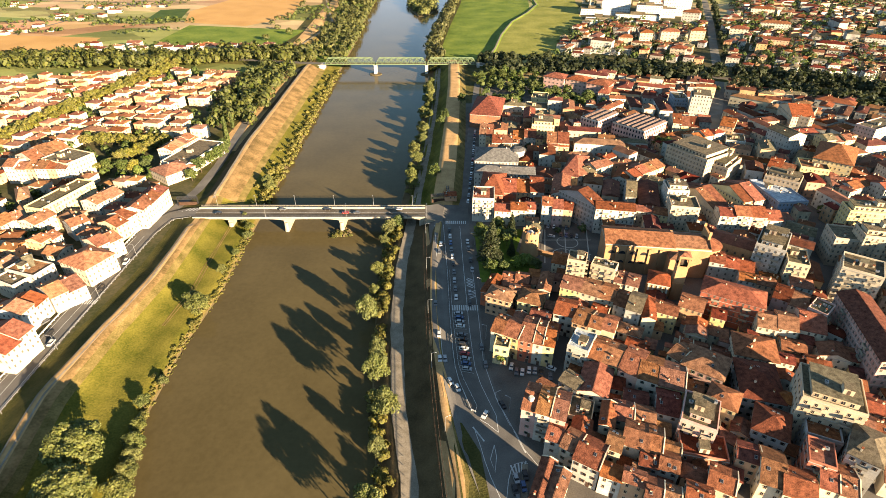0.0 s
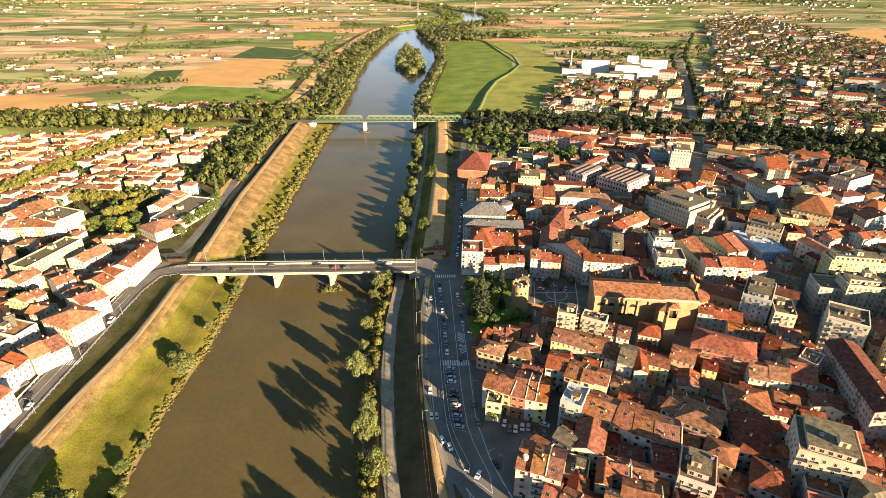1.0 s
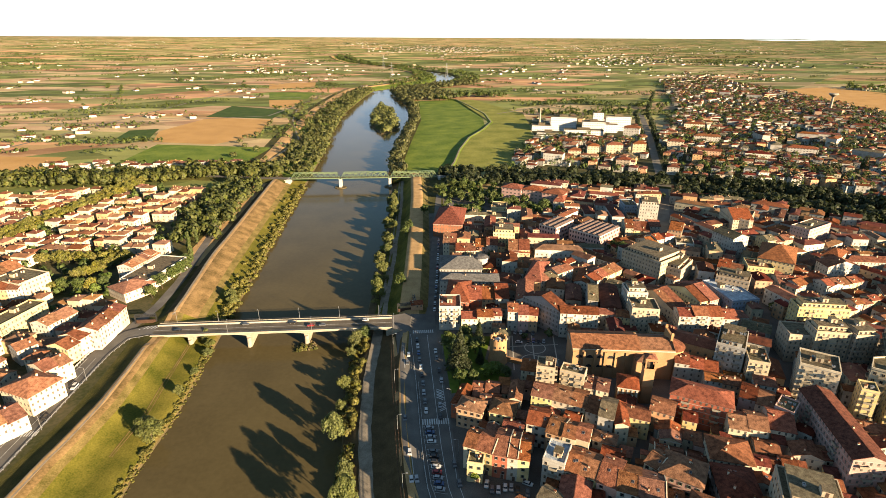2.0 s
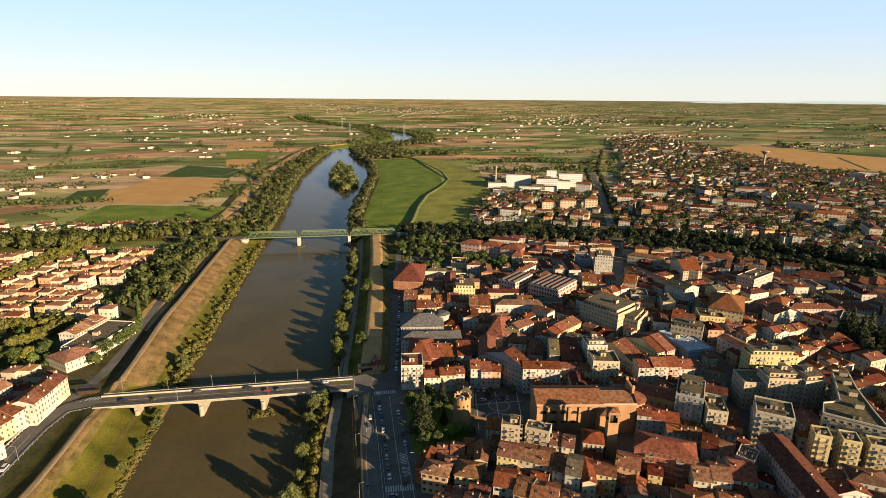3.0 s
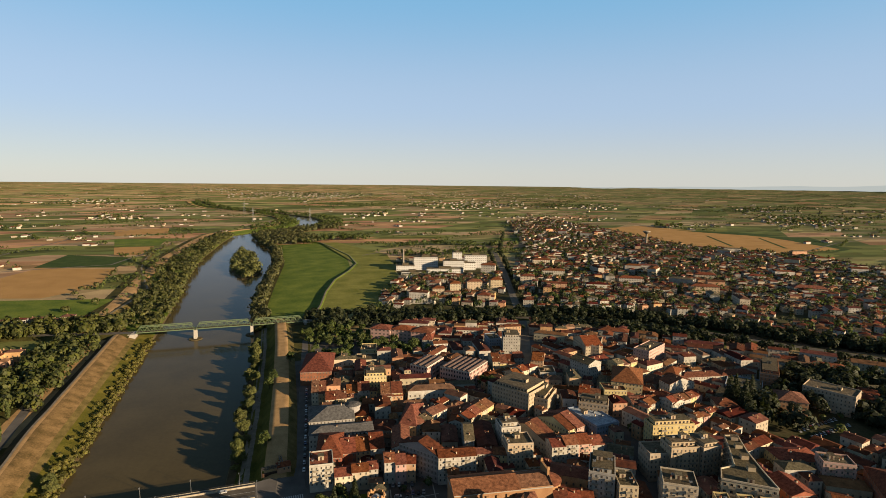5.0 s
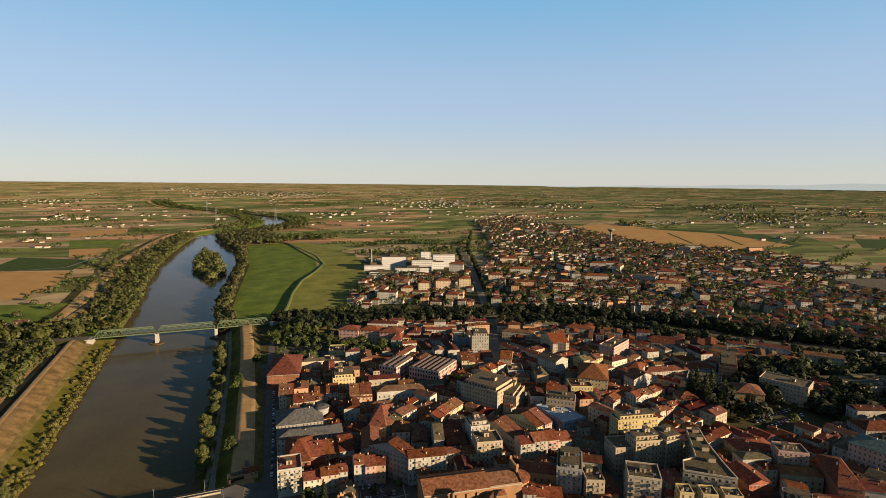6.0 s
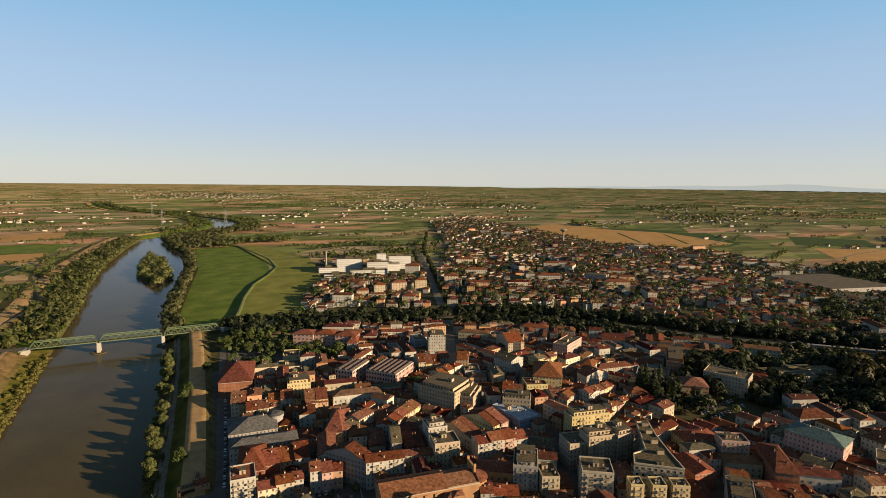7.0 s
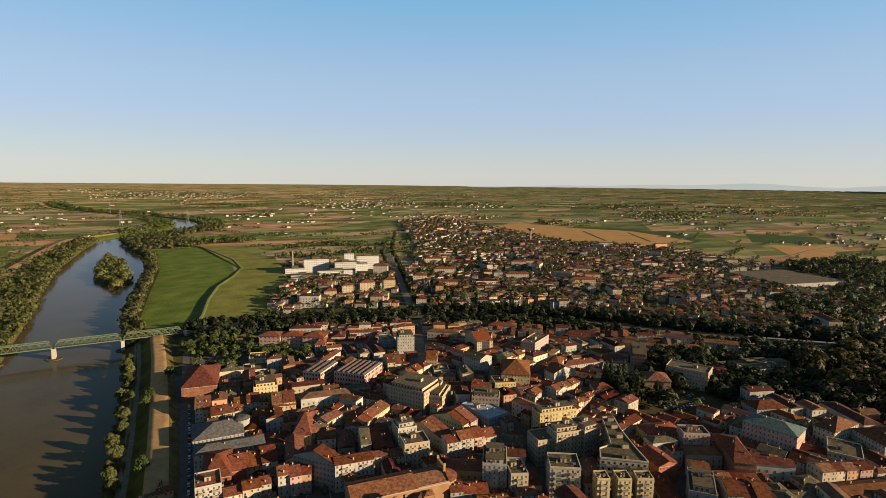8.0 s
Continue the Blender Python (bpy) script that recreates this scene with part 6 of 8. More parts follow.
field("field_stubble", [(890, 1436), (1264, 1571), (1359, 1145), (1278, 884), (1029, 845), (910, 1095)], M["stubble"], "harvested orange stubble field beyond the suburb")
field("field_crop_east", [(1367, 1156), (1479, 1114), (1292, 870), (1165, 834), (1288, 888)], M["crop"], "green crop field beside the stubble", 0.2)
field("field_crop_far", [(1620, 950), (1720, 800), (1560, 690), (1400, 800)], M["crop"], "broad green crop field east of the suburb")
for pts in ([(1217, 1221), (1071, 993)], [(1312, 1130), (1163, 927)], [(1094, 1465), (985, 1300)]):
    strip("field_ditch", pts, 7, M["crop"], "dark overgrown ditch across the stubble", 0.3, category="ditch", step=60)
field("field_stubble_east", [(1370, 741), (1515, 659), (1253, 542), (1200, 600)], M["stubble"], "pale stubble field beside the factory", 0.2)
field("field_grass_edge", [(879, 843), (962, 819), (1062, 592), (1010, 600), (933, 700)], M["meadow"], "strip of green grass along the suburb", 0.25)
field("field_crop_north", [(1258, 1400), (1400, 1284), (1450, 1170), (1370, 1160), (1290, 1300)], M["crop"], "dark green crop field behind the stubble", 0.2)
field("field_stubble_north", [(-293, 1298), (-217, 1303), (-219, 1164), (-263, 1161)], M["stubble"], "small orange stubble field by the dyke")
field("field_stubble_distant", [(-387, 1732), (-255, 1782), (-232, 1612), (-347, 1550)], M["stubble"], "tan stubble field far up the river")
field("field_meadow_west", [(-330, 1472), (-212, 1472), (-210, 1319), (-297, 1318)], M["meadow"], "green meadow beside the far dyke")
field("field_stubble_west", [(-345, 790), (-254, 766), (-210, 830), (-214, 877), (-221, 990), (-339, 1028), (-371, 880)], M["stubble"], "harvested orange stubble field by the dyke")
field("field_stubble_edge", [(-640, 600), (-450, 605), (-397, 616), (-406, 691), (-516, 705), (-700, 720)], M["stubble"], "harvested orange stubble field beyond the poplars")
field("field_vines", [(-350, 1035), (-225, 1005), (-220, 1124), (-347, 1195)], M["crop"], "dark green orchard in rows")
field("field_crop", [(-405, 806), (-360, 815), (-380, 904), (-420, 890)], M["crop"], "green crop field")
field("field_pasture", [(60, 600), (140, 590), (185, 650), (196, 745), (205, 834), (222, 924), (240, 1050), (175, 1290), (135, 1288), (160, 944), (103, 796), (65, 633)], M["sunlit_dry_meadow"], "sunlit pasture outside the dyke", 0.3)
field("field_green_east", [(640, 1150), (900, 1120), (880, 1260), (560, 1300)], M["meadow"], "green meadow beyond the hospital")
field("field_west_green", [(-330, 640), (-180, 660), (-170, 740), (-330, 770)], M["meadow"], "rough green pasture near the dyke")


def ridge(name, pts, label, top=2.4, base=15.0, h=0.5):
    v, f = [], []
    for i, p in enumerate(pts):
        a, c = pts[max(0, i - 1)], pts[min(len(pts) - 1, i + 1)]
        k = 1 / math.hypot(c[0] - a[0], c[1] - a[1])
        nx, ny = -(c[1] - a[1]) * k, (c[0] - a[0]) * k
        g = max(0.1, ground_z(*p))
        for o, z in ((-base / 2, -0.2), (-top / 2, h), (top / 2, h), (base / 2, -0.2)):
            x, y = p[0] + nx * o, p[1] + ny * o
            v.append((x, y, min(g, ground_z(x, y)) + z if z < 0 else g + z))
    for i in range(len(pts) - 1):
        for k in range(3):
            f.append((4 * i + k, 4 * i + k + 1, 4 * i + k + 5, 4 * i + k + 4))
    me = mesh_from(name, v, f, [M["meadow"] if h > 1 else M["dry_grass"], M["path"]], [(1 if k == 1 else 0) for i in range(len(pts) - 1) for k in range(3)])
    tagged(new(name, me), label, "dyke", kind="structure")


ridge("dyke_east", [(50, 575), (65, 633), (80, 710), (103, 796), (135, 870), (160, 944), (165, 1050), (150, 1180), (135, 1288), (68, 1400)], "winding grassy flood dyke with a path on top", 1.8, 11.0, 1.1)
ridge("dyke_west", [(-130, 575), (-157, 650), (-148, 720), (-144, 797), (-165, 890), (-186, 989), (-200, 1110), (-205, 1237), (-180, 1400), (-140, 1553)], "winding grassy flood dyke with a gravel path")


# ---- trees ----
def cards(rng, centre, normal, size):
    """Small leaf clumps: one bent quad at each centre."""
    n = len(centre)
    t = rng.normal(size=(n, 3))
    t -= (t * normal).sum(1, keepdims=True) * normal
    t /= np.linalg.norm(t, axis=1, keepdims=True) + 1e-9
    s = np.cross(normal, t)
    k = size[:, None]
    a = rng.uniform(0.6, 1.15, (n, 4, 1))
    v = np.stack([centre + t * k * a[:, 0], centre + s * k * a[:, 1], centre - t * k * a[:, 2], centre - s * k * a[:, 3]], 1)
    v[:, 0] -= normal * k * 0.35
    v[:, 2] -= normal * k * 0.35
    return v.reshape(-1, 3)


def quads_mesh(name, v, mat, normals=None):
    n = len(v) // 4
    me = bpy.data.meshes.new(name)
    me.vertices.add(len(v))
    me.vertices.foreach_set("co", v.astype(np.float32).ravel())
    me.loops.add(4 * n)
    me.loops.foreach_set("vertex_index", np.arange(4 * n, dtype=np.int32))
    me.polygons.add(n)
    me.polygons.foreach_set("loop_start", np.arange(0, 4 * n, 4, dtype=np.int32))
    me.materials.append(mat)
    me.update(calc_edges=True)
    if normals is not None:
        me.normals_split_custom_set_from_vertices(np.repeat(normals, 4, axis=0).astype(np.float32))
    return me


def crown_mesh(name, seed, lobes, count, leaf, mat):
    rng = np.random.default_rng(seed)
    vol = np.array([l[3] * l[4] * l[5] for l in lobes]) ** 0.67
    pick = rng.choice(len(lobes), count, p=vol / vol.sum())
    L = np.array(lobes)[pick]
    d = rng.normal(size=(count, 3))
    d[:, 2] = np.where(d[:, 2] < -0.6, -d[:, 2], d[:, 2])
    d /= np.linalg.norm(d, axis=1, keepdims=True)
    c = L[:, :3] + d * L[:, 3:] * rng.uniform(0.72, 1.06, (count, 1))
    nrm = d / L[:, 3:] + rng.normal(size=(count, 3)) * 0.25
    nrm /= np.linalg.norm(nrm, axis=1, keepdims=True)
    soft = nrm + rng.normal(size=(count, 3)) * 0.2 + np.array((0, 0, 0.25))
    soft /= np.linalg.norm(soft, axis=1, keepdims=True)
    return quads_mesh(name, cards(rng, c, nrm, leaf * rng.uniform(0.6, 1.3, count)), mat, soft)


def tree_lobes(seed, kind, h, r):
    g = random.Random(seed)
    out = []
    if kind == "conifer":
        for i in range(9):
            k = i / 8
            out.append((g.uniform(-0.3, 0.3), g.uniform(-0.3, 0.3), h * (0.16 + 0.8 * k), r * (1.02 - 0.88 * k) * g.uniform(0.85, 1.1), r * (1.02 - 0.88 * k) * g.uniform(0.85, 1.1), h * 0.1))
    elif kind == "poplar":
        for i in range(6):
            k = i / 5
            out.append((g.uniform(-0.3, 0.3), g.uniform(-0.3, 0.3), h * (0.2 + 0.68 * k), r * (1.0 - 0.55 * abs(k - 0.35)) * 0.8, r * (1.0 - 0.55 * abs(k - 0.35)) * 0.8, h * 0.14))
    elif kind == "great":
        out.append((0, 0, h * 0.55, r * 0.8, r * 0.8, h * 0.36))
        for i in range(34):
            a, q = 2.4 * i, math.sqrt((i + 0.5) / 34)
            out.append((r * 0.78 * q * math.cos(a), r * 0.78 * q * math.sin(a), h * (0.56 + 0.34 * math.sqrt(1 - q * q)) * g.uniform(0.9, 1.05), r * g.uniform(0.2, 0.3), r * g.uniform(0.2, 0.3), h * g.uniform(0.08, 0.13)))
    else:
        out.append((0, 0, h * 0.58, r * 0.75, r * 0.75, h * 0.3))
        for i in range(9):
            a, q = 2 * math.pi * i / 9 + g.uniform(-0.3, 0.3), g.uniform(0.4, 0.7)
            out.append((r * q * math.cos(a), r * q * math.sin(a), h * g.uniform(0.34, 0.8), r * g.uniform(0.32, 0.5), r * g.uniform(0.32, 0.5), h * g.uniform(0.11, 0.19)))
        out.append((g.uniform(-0.5, 0.5), g.uniform(-0.5, 0.5), h * 0.84, r * 0.4, r * 0.4, h * 0.15))
    return out


def trunk_mesh(h, kind, seed):
    g = random.Random(seed)
    b = Build()
    t = h * (0.92 if kind in ("conifer", "poplar") else 0.5)
    b.tube((0, 0, -0.6), (0.1, 0, t * 0.5), 0.026 * h, 0.019 * h, 8)
    b.tube((0.1, 0, t * 0.5), (0.15, 0.1, t), 0.019 * h, 0.006 * h, 8)
    if kind not in ("conifer", "poplar"):
        for i in range(5):
            a = i * 1.26 + g.uniform(-0.3, 0.3)
            b.tube((0.1, 0, t * g.uniform(0.5, 0.95)), (h * 0.2 * math.cos(a), h * 0.2 * math.sin(a), h * g.uniform(0.6, 0.75)), 0.011 * h, 0.003 * h, 6)
    return b.mesh("trunk", [M["bark"]])


TREE_KINDS = {
    "willow": ("leaf_willow", "willow", "pale green riverside willow tree in full leaf", 10, 4.6, 3600, 0.28),
    "great": ("leaf_willow", "willow", "huge round old willow with dense pale foliage", 17, 9.0, 12000, 0.42),
    "broad": ("leaf_green", "broadleaf", "dense green broadleaf tree", 9, 4.0, 1500, 0.38),
    "autumn": ("leaf_autumn", "broadleaf", "plane tree with yellowing leaves", 9, 4.2, 1200, 0.43),
    "bright": ("leaf_bright", "broadleaf", "bright green young tree in the park", 8, 3.4, 1000, 0.42),
    "conifer": ("leaf_dark", "conifer", "tall dark green cedar in the park", 18, 4.6, 2800, 0.37),
    "poplar": ("leaf_green", "poplar", "slim upright poplar tree", 14, 2.2, 800, 0.45),
    "shrub": ("leaf_shrub", "shrub", "rounded yellow-green riverside bush", 4.5, 3.0, 700, 0.3),
}
PROTO = {}
for _i, (_k, (_mat, _cat, _label, _h, _r, _n, _leaf)) in enumerate(TREE_KINDS.items()):
    for _v in range(3):
        shape = "conifer" if _k == "conifer" else _k if _k in ("poplar", "great") else "round"
        PROTO[_k, _v] = (trunk_mesh(_h, shape, 7 * _i + _v), crown_mesh("crown", 31 * _i + _v, tree_lobes(13 * _i + _v, shape, _h, _r), _n, _leaf, M[_mat]))


def tree(kind, x, y, height=None, spread=1.0, group=""):
    g = rnd
    base_h = TREE_KINDS[kind][3]
    h = height or base_h * g.uniform(0.8, 1.15)
    k = h / base_h
    _, cat, label, *_ = TREE_KINDS[kind]
    ob = thing("bush" if kind == "shrub" else "tree", label, "bush" if kind == "shrub" else "tree", group, at=pose(x, y, max(ground_z(x, y), WATER_Z) - 0.1, 0, 0, g.uniform(0, 360)) @ Matrix.Diagonal((k * spread, k * spread * g.uniform(0.9, 1.1), k, 1)))
    t, c = PROTO[kind, g.randrange(3)]
    part("trunk", t, [], ob)
    part("crown", c, [], ob)
    return ob


# willows along the water, east bank
for x, y, h in ((-19, 89, 14.5), (-13, 76, 14), (-16.6, 121, 15), (-18, 108.5, 9.5), (-21, 139, 14.5), (-22.2, 151, 11), (-28, 174, 14.5), (-27.4, 190, 8), (-27, 205, 9.5), (-24.6, 240, 11.5), (-25.8, 231, 8)):
    tree("willow", x, y, h, 0.72, "riverside trees")
for y in np.arange(285, 550, 6.0):
    if y > 518:
        continue
    if rnd.random() < 0.8:
        tree("willow", water_right(y) + rnd.uniform(1.5, 8), y, rnd.uniform(6, 12), 0.85, "riverside trees")
    if rnd.random() < 0.6:
        tree("shrub", water_right(y) + rnd.uniform(0.5, 9), y + 2, rnd.uniform(2.5, 4.5), 1.1, "riverside bushes")
for x, y in ((3, 387), (6, 392), (-1, 298), (20, 432), (-20, 246)):
    tree("broad", x, y, 9, 0.9, "riverside trees")
# west bank
# the four southernmost stand out of view, added to shade the bank
for x, y, h in ((-105.5, 103, 17), (-100.5, 88.5, 17), (-97, 73, 18), (-108, 66, 18), (-93, 60, 17), (-118, 70, 16)):
    tree("great", x, y, h, 1.0, "riverside trees")
for x, y, h in ((-99, 178, 11), (-101, 181, 9), (-99, 206, 5.5), (-98, 222, 4.5), (-100, 128, 6), (-98, 139, 5), (-92, 100, 9), (-93.5, 106, 8), (-95, 112, 8), (-97, 118, 7), (-91, 94, 10), (-101, 251, 7.5), (-98, 246, 6), (-99, 291, 8), (-101, 296, 8.5), (-97, 238, 6)):
    tree("willow", x, y, h, 1.0, "riverside trees")
far_shrubs = []
for y in np.arange(90, 560, 3.4):
    for q in range(2):
        if rnd.random() < (0.75 if y > 275 else 0.1):
            if y > 275:
                far_shrubs.append((water_left(y) - rnd.uniform(0.3, 4.5), y + rnd.uniform(-2, 2), rnd.uniform(0.8, 2.2), rnd.uniform(1.4, 4.0)))
                continue
            tree("shrub", water_left(y) - rnd.uniform(0.3, 4.8), y + rnd.uniform(-2, 2), rnd.uniform(1.4, 3.0), 1.25, "riverside bushes")
# the park by the round tower
for kind, x, y, h in (("conifer", 24.5, 205.5, 23), ("broad", 30, 224, 9), ("conifer", 37, 230, 13), ("bright", 39, 203, 7.5), ("bright", 42, 204, 6.5), ("bright", 36, 202, 7), ("conifer", 35, 212, 9), ("broad", 24, 216, 11), ("broad", 22, 226, 10), ("broad", 31, 234, 9),
                      ("broad", 24, 197, 8), ("broad", 30, 198, 7), ("broad", 45, 200, 6.5), ("broad", 34, 221, 9), ("bright", 23.5, 142, 5), ("broad", 92, 106, 6.5), ("broad", 93.5, 109, 6)):
    tree(kind, x, y, h, 1.0, "trees in the park")
# avenue and squares of the west town
for i in range(40):
    k = i / 39
    x, y = np.interp(k, [0, 0.33, 0.75, 1], [-297, -285, -267, -262]), 335 + 215 * k
    for o in (-4.5, 4.5):
        tree("autumn", x + o + rnd.uniform(-1, 1), y + rnd.uniform(-1.5, 1.5), rnd.uniform(7.5, 10.5), 1.05, "avenue trees")
for i in range(20):
    tree("autumn", -238 + i * 2.9, 350 + rnd.uniform(-3, 4), rnd.uniform(7, 9), 1.0, "trees on the square")
for i in range(16):
    tree("autumn", -207 + i * 1.7, 306 + i * 3.0 + rnd.uniform(-2, 2), rnd.uniform(6, 9), 1.0, "trees on the square")
for x, y, k in ((-180, 302, "bright"), (-184, 305, "autumn"), (-190, 304, "broad"), (-200, 306, "broad"), (-178, 308, "broad"), (-140, 346, "poplar"), (-151, 373, "poplar"), (-148, 380, "poplar"), (-143, 352, "poplar"), (-142, 318, "broad"), (-144, 306, "broad"), (-139, 332, "broad"), (-145, 294, "broad"), (-140, 325, "broad"), (-141, 340, "broad")):
    tree(k, x, y, None, 1.0, "trees of the west town")
# gardens by the institutions north of the old town
for x, y in ((54, 427), (60, 432), (66, 412), (55, 475), (65, 474), (72, 470), (48, 480), (84, 470), (96, 426), (103, 432), (110, 440), (123, 440), (116, 428), (92, 452), (100, 455), (150, 330), (152, 336), (148, 342), (115, 318), (120, 322), (40, 500), (52, 512), (60, 505), (70, 515), (82, 522)):
    tree("broad", x, y, rnd.uniform(8, 12), 1.1, "garden trees")


def woodland(name, label, places, mat, seed, n_cards=44, category="trees", leaf=0.42):
    """Many trees as one mesh of leaf clumps. places: x, y, crown radius, height."""
    rng = np.random.default_rng(seed)
    P = np.array([(x, y, ground_z(x, y), r, h) for x, y, r, h in places])
    n = len(P)
    d = rng.normal(size=(n, n_cards, 3))
    d[..., 2] = np.abs(d[..., 2]) * np.where(rng.random((n, n_cards)) < 0.25, -0.5, 1)
    d /= np.linalg.norm(d, axis=2, keepdims=True)
    lump = 1 + 0.28 * np.sin(d[..., 0] * 4 + rng.uniform(0, 6, (n, 1))) * np.cos(d[..., 1] * 5 + rng.uniform(0, 6, (n, 1)))
    c = np.empty_like(d)
    c[..., 0] = P[:, None, 0] + d[..., 0] * P[:, None, 3] * lump
    c[..., 1] = P[:, None, 1] + d[..., 1] * P[:, None, 3] * lump
    c[..., 2] = P[:, None, 2] + P[:, None, 4] * (0.55 + 0.45 * d[..., 2] * lump)
    nrm = d + rng.normal(size=d.shape) * 0.25
    nrm /= np.linalg.norm(nrm, axis=2, keepdims=True)
    size = np.repeat(P[:, 3] * leaf, n_cards) * rng.uniform(0.6, 1.3, n * n_cards)
    soft = d + rng.normal(size=d.shape) * 0.22 + np.array((0, 0, 0.25))
    soft /= np.linalg.norm(soft, axis=2, keepdims=True)
    me = quads_mesh(name, cards(rng, c.reshape(-1, 3), nrm.reshape(-1, 3), size), mat, soft.reshape(-1, 3))
    return tagged(new(name, me), label, category, kind="stuff")


def along(pts, width, count, rmin, rmax, hk=2.1):
    out = []
    seg = [math.dist(a, c) for a, c in zip(pts, pts[1:])]
    for _ in range(count):
        t = rnd.uniform(0, sum(seg))
        i = 0
        while t > seg[i] and i < len(seg) - 1:
            t -= seg[i]
            i += 1
        (x0, y0), (x1, y1) = pts[i], pts[i + 1]
        k = t / seg[i]
        o = rnd.uniform(-width / 2, width / 2)
        r = rnd.uniform(rmin, rmax)
        out.append((x0 + (x1 - x0) * k - (y1 - y0) / seg[i] * o, y0 + (y1 - y0) * k + (x1 - x0) / seg[i] * o, r, r * hk * rnd.uniform(0.9, 1.3)))
    return out


def scatter(poly, count, rmin, rmax, hk=2.1, keep=None):
    xs, ys = [p[0] for p in poly], [p[1] for p in poly]
    out = []
    while len(out) < count:
        x, y = rnd.uniform(min(xs), max(xs)), rnd.uniform(min(ys), max(ys))
        if inside(x, y, poly) and (keep is None or keep(x, y)):
            r = rnd.uniform(rmin, rmax)
            out.append((x, y, r, r * hk * rnd.uniform(0.9, 1.3)))
    return out


BELT_EAST = [(55, 530), (120, 528), (175, 535), (270, 508), (345, 470), (410, 418), (460, 352), (510, 290), (560, 238), (650, 140)]
woodland("railway_wood", "dense dark belt of trees along the railway", [q for q in along([(240, 490), (300, 460), (365, 416), (400, 385)], 30, 280, 2.6, 4.8) + along([(400, 390), (430, 345), (480, 290), (530, 235)], 12, 50, 2.4, 4.0) + along([(285, 528), (365, 488), (430, 425), (478, 360), (530, 298), (620, 205)], 26, 430, 2.6, 4.8) + along([(50, 540), (110, 535), (170, 528), (240, 508)], 26, 150, 3, 5) if near_line(q[0], q[1], [(200, 360), (232, 435), (265, 511), (321, 654)]) > 9], M["leaf_dark"], 1, 60, leaf=0.34)
woodland("dyke_wood", "mixed green wood where the dyke meets the railway", along([(45, 585), (100, 570), (170, 553), (275, 526)], 24, 170, 2.4, 4.6), M["leaf_dark"], 41, 70, leaf=0.31)
woodland("north_garden_trees", "green trees in the gardens north of the old town", scatter(NORTH_GARDENS, 60, 2.2, 4, 2.1, lambda x, y: free(x, y, 5)), M["leaf_green"], 21)
woodland("poplar_belt", "tall green belt of trees beyond the west town", along([(-620, 545), (-433, 560), (-352, 565), (-271, 570), (-210, 588), (-128, 588)], 40, 640, 3.0, 5.2, 2.4), M["leaf_olive"], 2, 70, leaf=0.34)
west_wood = []
north_wood = along([(-146, 385), (-160, 440), (-156, 500), (-148, 550)], 40, 150, 2.6, 4.8) + [(water_left(y) - rnd.uniform(2, 26), y, rnd.uniform(3, 6.5), rnd.uniform(8, 15)) for y in np.arange(585, 1600, 4.2)]
west_wood += [(water_left(y) - 2 - 44 * rnd.random() ** 1.6, y, rnd.uniform(2.2, 6.5), rnd.uniform(5, 14)) for y in np.arange(588, 1580, 2.2)] + [(water_left(y) - rnd.uniform(60, 130), y, rnd.uniform(2.5, 4.5), rnd.uniform(6, 9)) for y in np.arange(590, 1600, 30.0)]
woodland("dyke_wood_west", "green trees between the west town and the dyke", [q for q in north_wood if q[0] < water_left(q[1]) - 38], M["leaf_olive"], 31, 70, leaf=0.32)
woodland("riverside_wood_west", "pale willows along the far west bank", west_wood, M["leaf_river"], 3, 60, leaf=0.31)
east_wood = [(water_right(y) + rnd.uniform(1, 17), y, rnd.uniform(3, 5.5), rnd.uniform(7, 12)) for y in np.arange(600, 1300, 3.6)] + [(water_right(y) + rnd.uniform(1, 130), y, rnd.uniform(4, 7), rnd.uniform(9, 15)) for y in np.arange(1300, 1760, 1.3)]
woodland("riverside_wood_east", "pale willows along the far east bank", east_wood, M["leaf_river"], 4, 60, leaf=0.34)
island = [(-28, 880), (-47, 960), (-49, 1100), (-38, 1240), (-10, 1110), (-2, 940), (-16, 886)]
v = [(x * 1.0, y, WATER_Z + 0.7) for x, y in island] + [(-26 + (x + 26) * 1.1, 1060 + (y - 1060) * 1.03, WATER_Z - 1.0) for x, y in island]
n = len(island)
tagged(new("river_island", mesh_from("river_island", v, [tuple(range(n))] + [(i, (i + 1) % n, n + (i + 1) % n, n + i) for i in range(n)], [M["mud"]])), "low muddy island in the river", "island", kind="structure")
for k, y in ((-62, 560), (-10.5, 560)):
    b = Build()
    b.tube((k, y - 3, WATER_Z - 2), (k, y - 3, WATER_Z + 0.6), 8, 6, 12)
    single("river_islet", b, [M["mud"]], "silt islet round a bridge pier", "islet")
woodland("island_trees", "dense willows on the river island", [(x, y, r * 1.0, h) for x, y, r, h in scatter(island, 150, 4, 6.5)], M["leaf_willow"], 5, 90, leaf=0.28)
far_shrubs += [(water_left(y) - rnd.uniform(0.3, 6), y, rnd.uniform(0.8, 2.0), rnd.uniform(1.0, 3.6)) for y in np.arange(270, 560, 2.2) if abs(y - 253) > 9 and noise.noise(Vector((y / 14, 2, 0))) > -0.22]
east_shrubs = [(water_right(y) + rnd.uniform(0.2, 6.0), y, rnd.uniform(0.9, 2.1), rnd.uniform(1.6, 4.2)) for y in np.arange(64, 247, 1.1) if noise.noise(Vector((y / 11, 7, 0))) > -0.3]
woodland("east_bank_bushes", "bushes and saplings between the towpath and the water", east_shrubs, M["leaf_shrub"], 23, 80, leaf=0.32)
